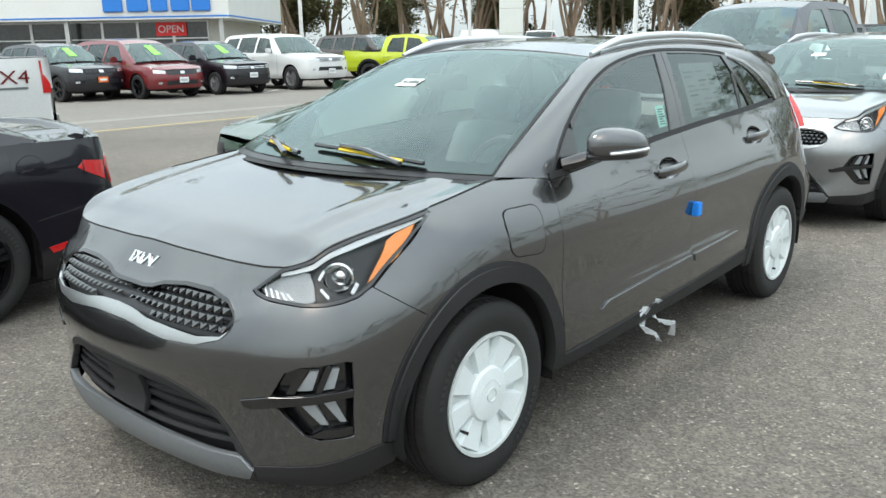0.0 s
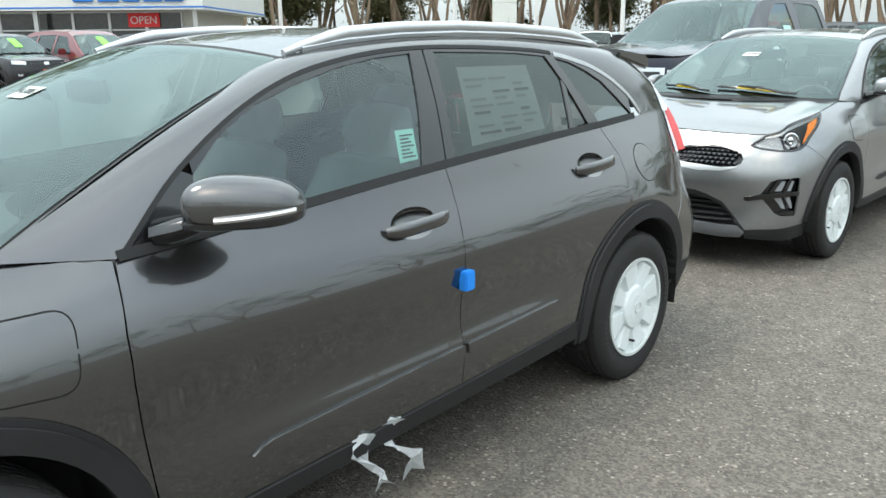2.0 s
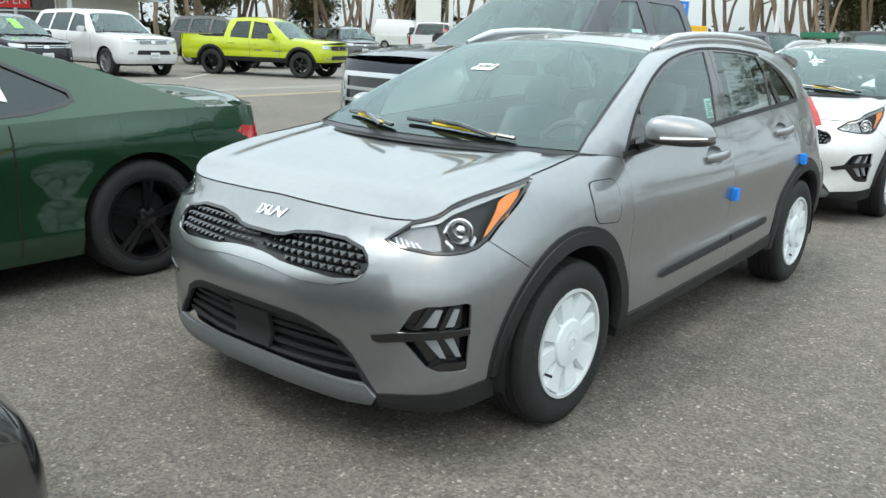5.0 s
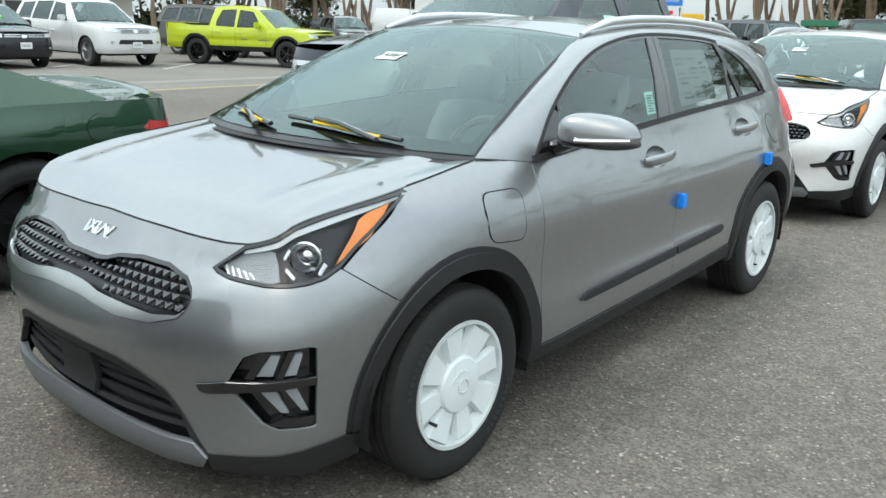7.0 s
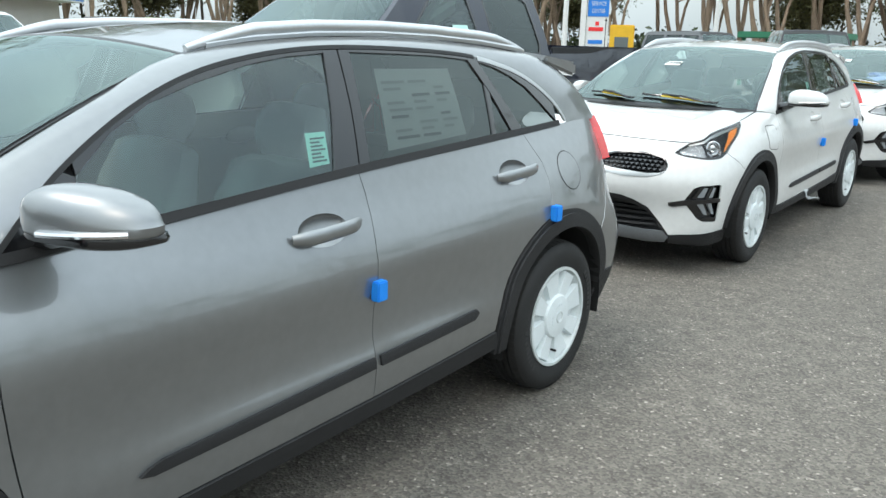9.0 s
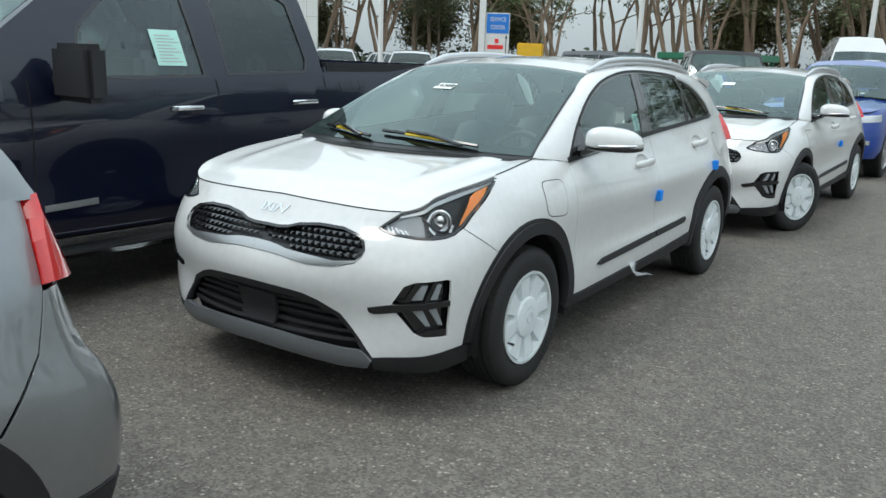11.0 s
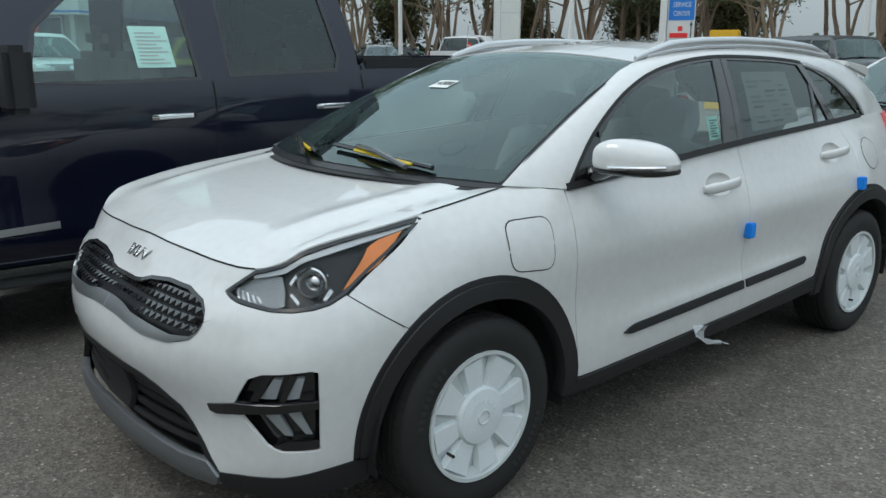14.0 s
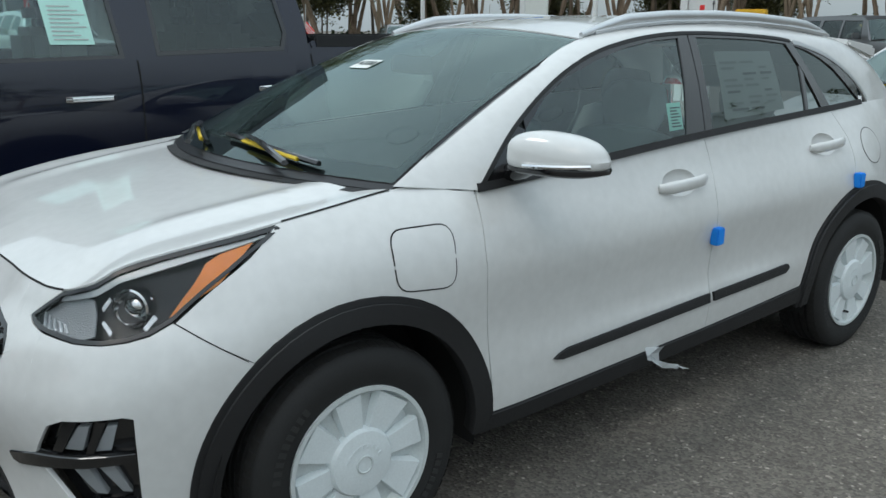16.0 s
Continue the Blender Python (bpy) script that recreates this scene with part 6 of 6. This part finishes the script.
# ---- ground ----
def asphalt(name, base, light):
    m = bpy.data.materials.new(name)
    m.use_nodes = True
    t = m.node_tree
    b = t.nodes["Principled BSDF"]
    b.inputs["Roughness"].default_value, b.inputs["Specular IOR Level"].default_value = .85, .3
    co = t.nodes.new("ShaderNodeTexCoord")
    def noise_tex(scale, detail=3):
        n = t.nodes.new("ShaderNodeTexNoise")
        n.inputs["Scale"].default_value, n.inputs["Detail"].default_value = scale, detail
        t.links.new(co.outputs["Object"], n.inputs["Vector"])
        return n
    def rng(src, a, b2, c, d):
        r = t.nodes.new("ShaderNodeMapRange")
        for i, v in enumerate((a, b2, c, d)):
            r.inputs[i + 1].default_value = v
        t.links.new(src, r.inputs[0])
        return r.outputs[0]
    def mul(a, b2):
        x = t.nodes.new("ShaderNodeMath")
        x.operation = 'MULTIPLY'
        t.links.new(a, x.inputs[0])
        t.links.new(b2, x.inputs[1])
        return x.outputs[0]
    vor = t.nodes.new("ShaderNodeTexVoronoi")
    vor.inputs["Scale"].default_value = 95
    t.links.new(co.outputs["Object"], vor.inputs["Vector"])
    sep = t.nodes.new("ShaderNodeSeparateColor")
    t.links.new(vor.outputs["Color"], sep.inputs[0])
    stone = rng(sep.outputs[0], 0, 1, .60, 1.25)
    spark = rng(sep.outputs[1], .93, 1.0, 1.0, 2.2)
    big, mid = rng(noise_tex(.35).outputs["Fac"], .3, .7, .85, 1.13), rng(noise_tex(9, 5).outputs["Fac"], .3, .7, .86, 1.14)
    k = mul(mul(mul(stone, spark), big), mid)
    sc = t.nodes.new("ShaderNodeVectorMath")
    sc.operation = 'SCALE'
    sc.inputs[0].default_value = base
    t.links.new(k, sc.inputs["Scale"])
    t.links.new(sc.outputs[0], b.inputs["Base Color"])
    bp = t.nodes.new("ShaderNodeBump")
    bp.inputs["Strength"].default_value, bp.inputs["Distance"].default_value = .7, .006
    t.links.new(vor.outputs["Distance"], bp.inputs["Height"])
    t.links.new(bp.outputs[0], b.inputs["Normal"])
    return m


ASPHALT = asphalt("asphalt", (.146, .132, .114), 1)
ground = tagged(part("ground", blocks((-600, 600, -500, 700, -1, 0)), ASPHALT, None, smooth=False), "worn grey asphalt lot with pale aggregate", "ground", kind="structure")
OLDASPH = mat("older_brown_asphalt", (.16, .148, .13), .9, vary=.18, scale=.5, bump=.4, bscale=90)
CONC = mat("concrete_gutter", (.20, .19, .17), .85, vary=.14, scale=1.2, bump=.3, bscale=60)
LINEY = mat("worn_yellow_paint", (.36, .27, .10), .8, vary=.3, scale=4)
LINEW = mat("worn_white_paint", (.42, .41, .38), .8, vary=.3, scale=4)
GRASS = mat("grass_ground", (.07, .115, .028), .9, vary=.3, scale=.8, bump=.6, bscale=12)


def slab(name, x0, x1, y0, y1, z, material, at=(0, 0), yaw=0, label="", cat="road"):
    o = part(name, blocks((x0, x1, y0, y1, -.02, z)), material, None, smooth=False)
    o.matrix_basis = pose(at[0], at[1], 0, 0, 0, yaw)
    return tagged(o, label or "painted line on the asphalt", cat, kind="structure")


slab("road", -9, 0, -80, 120, .004, OLDASPH, (-13.0, 0), 0, "brownish older asphalt drive lane")
slab("line", -.06, .06, -60, 90, .008, LINEY, (-13.3, 0), 0, "worn yellow line on the asphalt")
slab("gutter", -.3, .3, -60, 90, .008, CONC, (-15.6, 0), -2, "pale concrete drain strip")
for i, (x, y) in enumerate(((-24.5, 8.2), (-23.6, 10.8), (-22.9, 13.5), (-22.0, 16.2), (-20.6, 19.0))):
    slab("line", -.05, .05, -2.4, 2.6, .008, LINEW, (x, y), 39)
grass = slab("grass_verge", -70, 30, 0, 26, .06, GRASS, (-33, 44), 36, "mown green grass verge along the road", "grass")
kerb = slab("kerb", -70, 30, -.18, 0, .13, CONC, (-33, 44), 36, "pale concrete kerb along the verge", "kerb")
slab("road", -90, 60, 10, 18, .075, OLDASPH, (-33, 44), 36, "public road beyond the verge")

# grass tufts on the verge
rng_g = random.Random(4)
gv, gf = [], []
for i in range(2600):
    x, y = rng_g.uniform(-40, 26), rng_g.uniform(.3, 9.5) if i % 2 else rng_g.uniform(18.5, 25.5)
    h, a = rng_g.uniform(.06, .16), rng_g.uniform(0, 6.28)
    k = len(gv)
    dx, dy = .06 * math.cos(a), .06 * math.sin(a)
    gv += [(x - dx, y - dy, .05), (x + dx, y + dy, .05), (x + dy * .5, y - dx * .5, .06 + h)]
    gf.append((k, k + 1, k + 2))
tuft = link_mesh("grass_tuft", gv, gf, GRASS, None, "", None, False)
tuft.matrix_basis = pose(-33, 44, 0, 0, 0, 36)
tagged(tuft, "short green grass tufts on the verge", "grass", kind="stuff")

# ---- trees ----
BARK = mat("pale_bark", (.26, .19, .135), .9, vary=.35, scale=1.4, bump=.8, bscale=9)
BARK2 = mat("grey_bark", (.20, .165, .13), .9, vary=.35, scale=1.6, bump=.8, bscale=9)


def leaf_mat(name, col):
    m = mat(name, col, .55, vary=.0)
    t = m.node_tree
    b = t.nodes["Principled BSDF"]
    g = t.nodes.new("ShaderNodeNewGeometry")
    r = t.nodes.new("ShaderNodeMapRange")
    r.inputs[3].default_value, r.inputs[4].default_value = .5, 1.6
    s = t.nodes.new("ShaderNodeVectorMath")
    s.operation = 'SCALE'
    s.inputs[0].default_value = col
    t.links.new(g.outputs["Random Per Island"], r.inputs[0])
    t.links.new(r.outputs[0], s.inputs["Scale"])
    t.links.new(s.outputs[0], b.inputs["Base Color"])
    b.inputs["Subsurface Weight"].default_value = 0
    return m


LEAF = leaf_mat("eucalyptus_leaf", (.11, .13, .055))
LEAF2 = leaf_mat("olive_leaf", (.12, .115, .045))


def tree(seed, height, low, spread, lean=0.0, trunks=1, dense=1.0, bark=BARK, leafm=LEAF):
    rg = random.Random(seed)
    t = new("tree")
    tagged(t, "tall eucalyptus tree with pale peeling trunk", "tree", "trees behind the lot")
    bm = bmesh.new()
    tips = []

    def limb(p, d, ln, r, depth):
        pts, rs = [p.copy()], [r]
        n = 5 if depth else 9
        for i in range(n):
            d = (d + Vector((rg.uniform(-.16, .16), rg.uniform(-.16, .16), rg.uniform(-.04, .10 if depth else .04)))).normalized()
            p = p + d * ln / n
            pts.append(p.copy())
            rs.append(r * (1 - .75 * (i + 1) / n))
            if depth < 2 and i >= (2 if depth == 0 else 1) and p.z > low and rg.random() < (.75 if depth == 0 else .6):
                a = rg.uniform(0, 6.28)
                nd = Vector((math.cos(a), math.sin(a), rg.uniform(.25, 1.1))).normalized()
                limb(p.copy(), nd, ln * rg.uniform(.26, .42) if depth == 0 else ln * .5, rs[-1] * .55, depth + 1)
        tips.extend(pts[-2:] if depth else pts[-2:])
        b2 = tube(pts, rs, 7 if depth == 0 else 5)
        me = bpy.data.meshes.new("tmp")
        b2.to_mesh(me)
        b2.free()
        bm.from_mesh(me)
        bpy.data.meshes.remove(me)
    for k in range(trunks):
        a = rg.uniform(0, 6.28)
        limb(Vector((math.cos(a) * .4 * (trunks > 1), math.sin(a) * .4 * (trunks > 1), -.1)), Vector((rg.uniform(-.12, .12) + lean, rg.uniform(-.12, .12), 1)).normalized(), height * rg.uniform(.85, 1.05), (.25 if trunks == 1 else .2) * rg.uniform(.8, 1.15) * height / 15, 0)
    part("trunk", bm, bark, t)
    v, f = [], []
    for c in tips:
        for q in range(int(3 * dense)):
            cc = c + Vector((rg.gauss(0, .7), rg.gauss(0, .7), rg.gauss(0, .5))) * spread
            rad = rg.uniform(.45, 1.0) * spread
            for j in range(int(34 * dense)):
                d = Vector((rg.gauss(0, 1), rg.gauss(0, 1), rg.gauss(0, .7)))
                p = cc + d * rad * .55
                a, b2 = Vector((rg.uniform(-1, 1), rg.uniform(-1, 1), rg.uniform(-1, .2))).normalized(), Vector((rg.uniform(-1, 1), rg.uniform(-1, 1), rg.uniform(-1, 1)))
                b2 = a.cross(b2).normalized()
                s = rg.uniform(.10, .22)
                k = len(v)
                v += [p - a * s * 1.3, p + b2 * s * .45, p + a * s * 1.3, p - b2 * s * .45]
                f.append((k, k + 1, k + 2, k + 3))
    link_mesh("crown", v, f, leafm, t, "", None, False)
    return t


kinds = [tree(1, 17, 5, .9, 0, 1, .8), tree(2, 15, 3.5, 1.0, .08, 1, .8), tree(3, 18, 7, .85, -.06, 2, .7), tree(4, 13, 2.5, 1.1, 0, 1, .85, BARK2), tree(5, 16, 5, .8, .05, 3, .6), tree(6, 8, 1.0, 1.5, 0, 2, 1.4, BARK2, LEAF2)]
rt = random.Random(11)
spots = []
for i in range(118):
    ang = 74 + i * (92 / 118) + rt.uniform(-.8, .8)
    rad = (84 if i % 3 else 96) + rt.uniform(-7, 7)
    k = rt.choice([0, 0, 1, 2, 2, 3, 4, 4]) if i % 9 else 5
    if 108 < ang < 112 and i % 2:
        continue
    spots.append((k, rad * math.cos(radians(ang)), 8 + rad * math.sin(radians(ang))))
for i in range(26):
    ang = -58 + i * 5 + rt.uniform(-1.5, 1.5)
    rad = 82 + rt.uniform(-8, 8)
    spots.append((rt.choice([0, 1, 1, 3, 3, 4]), rad * math.cos(radians(ang)), 6 + rad * math.sin(radians(ang))))
for n, (k, x, y) in enumerate(spots):
    s = rt.uniform(.85, 1.15)
    m = pose(x, y, 0, 0, 0, rt.uniform(0, 360)) @ Matrix.Scale(s, 4)
    if kinds[k].get("used"):
        c = copy_thing(kinds[k], m)
        c.scale = (s, s, s)
    else:
        kinds[k].matrix_basis = m
        kinds[k]["used"] = 1
for k in kinds:
    if "used" in k.keys():
        del k["used"]
for ob in list(scene.objects):
    if "used" in ob.keys():
        del ob["used"]
# low scrub under the trees
rs_ = random.Random(8)
hv, hf = [], []
for i in range(15000):
    ang = radians(rs_.uniform(70, 170))
    rad = rs_.uniform(92, 104)
    h = 1.6 + .9 * math.sin(ang * 37) + .5 * math.sin(ang * 91)
    p = Vector((rad * math.cos(ang), 8 + rad * math.sin(ang), abs(rs_.gauss(0, .5)) * max(h, .5)))
    a = Vector((rs_.uniform(-1, 1), rs_.uniform(-1, 1), rs_.uniform(-1, 1))).normalized()
    b = a.orthogonal().normalized()
    s = rs_.uniform(.2, .45)
    k = len(hv)
    hv += [p - a * s, p + b * s * .6, p + a * s, p - b * s * .6]
    hf.append((k, k + 1, k + 2, k + 3))
tagged(link_mesh("scrub", hv, hf, leaf_mat("scrub_leaf", (.04, .06, .02)), None, "", None, False), "dark green scrub along the tree line", "bushes", kind="stuff")

# ---- dealership building ----
STUCCO = mat("cream_stucco", (.62, .60, .55), .8, vary=.06, scale=.6, bump=.3, bscale=30)
FASCIA = mat("white_fascia_panel", (.70, .70, .68), .5, vary=.05, scale=.7)
BLUETRIM = mat("blue_trim", (.02, .19, .62), .4, vary=.05)
SHOPGLASS = mat("shop_glass", (.045, .05, .05), .05, vary=.3, scale=.4, coat=.5)
ALUM = mat("aluminium_frame", (.55, .55, .54), .4, .6)
REDSIGN = mat("red_sign", (.75, .03, .03), .6)
bld = new("showroom_building")
tagged(bld, "low cream showroom building with white fascia and blue lettering", "building")
bld.matrix_basis = pose(-33.3, 22.2, 0, 0, 0, 42.5)
part("wall", blocks((-34, -1.2, 1.2, 14, 0, 2.9)), STUCCO, bld)
part("fascia", blocks((-34, 0, 0, 15, 2.98, 5.2)), FASCIA, bld, bevel=.02)
part("fascia_trim", blocks((-34, .03, -.03, 15, 2.82, 2.98)), FASCIA, bld)
part("blue_band", blocks((-34, .04, -.045, 15, 2.90, 2.97)), BLUETRIM, bld)
part("roof", blocks((-33.8, -.2, .2, 14.8, 5.2, 5.25)), CONC, bld)
for x in (-.5, -8, -16, -24):
    part("post", blocks((x - .1, x + .1, .3, .5, 0, 2.85)), ALUM, bld)
for i, x in enumerate(np.arange(-24.0, -2.5, 1.75)):
    wdw = part("window", blocks((x, x + 1.62, 1.12, 1.2, .35, 2.75)), SHOPGLASS, bld)
    part("window_frame", blocks((x - .06, x + .0, 1.05, 1.2, .3, 2.8), (x + 1.62, x + 1.69, 1.05, 1.2, .3, 2.8), (x, x + 1.62, 1.05, 1.2, 2.72, 2.8), (x, x + 1.62, 1.05, 1.2, .3, .37), (x, x + 1.62, 1.06, 1.2, 1.9, 1.96)), ALUM, wdw)
for i, (x0, x1) in enumerate(((-6.0, -5.05), (-4.85, -3.85), (-3.7, -2.9), (-2.75, -1.85), (-1.75, -.85))):
    part("letter_block", blocks((x0, x1, -.14, -.03, 3.18, 3.80)), BLUETRIM, bld, "blue raised sign block", bevel=.04)
osign = part("open_sign", blocks((-3.9, -2.4, 1.0, 1.05, 2.05, 2.7)), REDSIGN, bld)
number_text("open_lettering", "OPEN", .5, pose(-3.15, .98, 2.36, 90), FASCIA, osign)

# ---- pylon, signs, poles ----
pyl = part("sign_pylon", blocks((-1.1, 1.1, -.35, .35, 0, 12)), FASCIA, None, bevel=.05)
pyl.matrix_basis = pose(-45.5, 61.5, 0, 0, 0, 36)
tagged(pyl, "tall white sign pylon rising over the lot", "sign")
for z in (2.2, 4.4, 6.6):
    part("panel_joint", blocks((-1.11, 1.11, -.36, .36, z, z + .02)), CONC, pyl)
sg = new("direction_sign")
tagged(sg, "white and blue service direction sign on a post", "sign")
sg.matrix_basis = pose(-7.87, 25.46, .62, 0, 0, 26) @ Matrix.Diagonal((.52, .7, .705, 1))
part("board", blocks((-.55, .55, -.08, .08, .1, 2.75)), FASCIA, sg, bevel=.02)
part("post", blocks((-.85, -.57, -.14, .14, -.88, 6.0)), FASCIA, sg)
part("foot", blocks((-.5, .5, -.2, .2, -.88, .1)), FASCIA, sg)
blue = part("blue_panel", blocks((-.5, .52, -.09, -.075, 2.08, 2.72)), BLUETRIM, sg)
number_text("lettering", "SERVICE", .2, pose(0.02, -.095, 2.53, 90), FASCIA, blue, .72)
number_text("lettering", "CENTER", .2, pose(0.02, -.095, 2.27, 90), FASCIA, blue, .66)
part("name_bar", blocks((-.42, .30, -.092, -.08, 1.56, 1.70)), REDSIGN, sg)
part("name_bar", blocks((-.10, .08, -.092, -.08, 1.76, 1.90)), REDSIGN, sg)
part("name_bar", blocks((-.42, .30, -.092, -.08, 1.10, 1.24)), BLUETRIM, sg)
part("arrow", blocks((.40, .43, -.092, -.08, .95, 1.95)), GLOSSB, sg)
part("arrow", tube([(.415, -.086, 1.92), (.415, -.086, 2.06)], [.06, .004], 6), GLOSSB, sg)
number_text("lettering", "EXPRESS", .17, pose(-.05, -.095, .72, 90), GLOSSB, sg, .72)
number_text("lettering", "LUBE", .17, pose(-.05, -.095, .50, 90), GLOSSB, sg, .46)
bs = new("pole_sign")
tagged(bs, "blue and white box sign over the pickup roof", "sign")
bs.matrix_basis = pose(-27.3, 40.7, 0, 0, 0, 35)
part("post", blocks((-.12, .12, -.12, .12, 0, 4.4)), FASCIA, bs)
part("box", blocks((-.9, .9, -.2, .2, 4.5, 5.5)), BLUETRIM, bs, bevel=.03)
part("name_bar", blocks((-.6, .6, -.22, -.2, 4.6, 4.95)), FASCIA, bs)
part("base_band", blocks((-.9, .9, -.21, .21, 4.35, 4.5)), FASCIA, bs)
for x, y in ((-35, 28), (-30, 36.5), (-18.8, 35.7), (-14.2, 36), (-9.5, 40.5), (-1.5, 44), (-37, 22.8), (5.0, 47)):
    lp = new("light_pole")
    tagged(lp, "slim white lamp post at the lot", "lamp post", "lamp posts")
    lp.matrix_basis = pose(x, y, 0)
    part("pole", lathe_bm([(.11, 0), (.10, 4), (.07, 9), (0, 9)], 12, 'z'), FASCIA, lp)
    part("base", lathe_bm([(.28, 0), (.28, .6), (0, .6)], 16, 'z'), CONC, lp)
    part("lamp_head", blocks((-.7, .7, -.15, .15, 9, 9.15)), ALUM, lp, bevel=.02)
cone = new("bollard")
tagged(cone, "orange delineator post on the asphalt", "bollard")
cone.matrix_basis = pose(-20.5, 29.4, 0)
part("tube", lathe_bm([(.06, .04), (.055, .9), (0, .95)], 14, 'z'), ORANGE, cone)
part("foot", lathe_bm([(.22, 0), (.2, .05), (.06, .06)], 16, 'z'), RUBBER, cone)
yb = new("utility_box")
tagged(yb, "yellow sign box beside the direction sign", "box")
yb.matrix_basis = pose(-8.6, 28.8, 0, 0, 0, 20)
part("box", blocks((-.35, .35, -.2, .2, 0, 1.95)), mat("yellow_enamel", (.72, .42, .02), .5, vary=.1), yb, bevel=.02)
part("print_bar", blocks((-.2, .2, -.215, -.2, 1.3, 1.6)), INK, yb)
GREENROOF = mat("green_metal_roof", (.03, .17, .09), .5, vary=.12)
can = new("canopy")
tagged(can, "green metal canopy roof on posts", "canopy")
can.matrix_basis = pose(-5.7, 38.0, 0, 0, 0, -6)
part("roof_sheet", blocks((-1.7, 1.7, -1.4, 1.4, 1.72, 1.95)), GREENROOF, can, bevel=.03)
for x in (-1.5, 1.5):
    for y in (-1.2, 1.2):
        part("post", blocks((x - .06, x + .06, y - .06, y + .06, 0, 1.74)), GREENROOF, can)
for x, y, yaw in ((-24.3, 33.8, 20), (-27.6, 28.2, 10), (-22, 33, 30)):
    fl = new("flag")
    tagged(fl, "small striped flag on a thin staff", "flag", "flags at the verge")
    fl.matrix_basis = pose(x, y, 0, 0, 0, yaw)
    part("staff", tube([(0, 0, 0), (.15, 0, 2.4)], .02, 6), ALUM, fl)
    for i in range(7):
        bmf = blocks((.02, .62, -.01, .01, 0, .058))
        bmesh.ops.transform(bmf, matrix=Matrix.Translation((.1, 0, 1.35 + i * .06)) @ Matrix.Rotation(radians(38), 4, 'Y'), verts=bmf.verts)
        part("stripe", bmf, REDSIGN if i % 2 == 0 else FASCIA, fl)


# ---- the row of crossovers ----
def put_car(car, hub, yaw):
    m = pose(hub[0], hub[1], 0, 0, 0, yaw) @ Matrix.Translation((-HUBX, 0, 0))
    car.matrix_basis = m


def recolour(car, names, material):
    for o in car.children_recursive:
        if o.name.split(".")[0] in names or o.get("shared"):
            o.material_slots[0].link = 'OBJECT'
            o.material_slots[0].material = material


first, painted = crossover()
PAINTED = {o.name.split(".")[0] for o in painted}
for o in first.children_recursive:
    if "shared" in o.keys():
        del o["shared"]
second = copy_thing(first, Matrix())
third = copy_thing(first, Matrix())
fourth = copy_thing(first, Matrix())
for c, m in ((first, GRAPHITE), (second, STEEL), (third, PEARL), (fourth, PEARL)):
    recolour(c, PAINTED, m)
recolour(first, {"door_moulding"}, GRAPHITE)
put_car(first, (0, 0), 0)
put_car(second, (.038, 5.370), -2.34)
put_car(third, (.230, 10.834), -2.97)
put_car(fourth, (.62, 15.75), -4.4)
dress(first, ((1.548, .715),), "14386")
dress(second, ((1.548, .713), (2.605, .795)), "14387")
dress(third, ((1.545, .715), (2.60, .81)), "14388")
dress(fourth, ((1.56, .73),))
tagged(first, "graphite grey compact crossover car with white film on the wheels", "car", "crossovers in the near row")
tagged(second, "steel grey compact crossover car with blue foam door blocks", "car", "crossovers in the near row")
tagged(third, "pearl white compact crossover car with black wheel arch cladding", "car", "crossovers in the near row")
tagged(fourth, "pearl white compact crossover car at the end of the row", "car", "crossovers in the near row")
# torn film hanging under the sills, white film on the tailgate edge
def torn_film(car, y, drop, n, seed):
    rg = random.Random(seed)
    for j in range(n):
        v, f = [], []
        x, yy, z = .86, y + .12 * j, .345
        dx, dy = rg.uniform(.05, .16), rg.uniform(-.02, .12)
        for i in range(9):
            u = i / 8
            w = .028 + .02 * math.sin(u * 7 + j)
            cx, cy, cz = x + dx * u + .02 * math.sin(9 * u + j), yy + dy * u + .02 * math.sin(12 * u), z - drop * u * (.6 + .4 * u) + .02 * math.sin(8 * u + j)
            v += [(cx - .01 * math.sin(13 * u), cy - w, cz + .012 * math.sin(17 * u)), (cx + .012 * math.sin(11 * u), cy, cz + .01), (cx, cy + w, cz - .012 * math.sin(15 * u))]
            if i:
                k = len(v) - 6
                f += [(k, k + 1, k + 4, k + 3), (k + 1, k + 2, k + 5, k + 4)]
        link_mesh("torn_film", v, f, PLASTWRAP, car, "torn clear film strip", None, False)


torn_film(first, 1.07, .17, 2, 3)
torn_film(third, 1.19, .07, 1, 5)
sheet("white_film", SKIN.pts(('y', 3.19, .94), ('y', 3.25, .935), ('y', 3.275, 1.03), ('y', 3.32, 1.125), ('y', 3.25, 1.125), ('y', 3.205, 1.03)), SKIN, WFILM, first, off=.003, gap=0, rim=0, label="white protective film strip")
sheet("white_film", [(.80, -.01), (1.0, -.01), (1.0, .24), (.90, .14), (.80, .10)], cant_fn, WFILM, first, off=.003, gap=0, rim=0)
# the first car's near mirror is partly folded
for o in first.children:
    if o.name.split(".")[0] == "door_mirror" and abs(o.rotation_euler.z) < .01:
        o.matrix_basis = Matrix.Translation((.82, .60, 0)) @ Matrix.Rotation(radians(38), 4, 'Z') @ Matrix.Translation((-.82, -.60, 0))
tagged(fourth, "pearl white compact crossover car with front wheels turned", "car")
for o in fourth.children:
    if o.name.startswith("wheel") and not o.name.startswith("wheel_liner") and abs(o.location.y) < .1:
        o.matrix_basis = o.matrix_basis @ Matrix.Rotation(radians(-24), 4, 'Z')
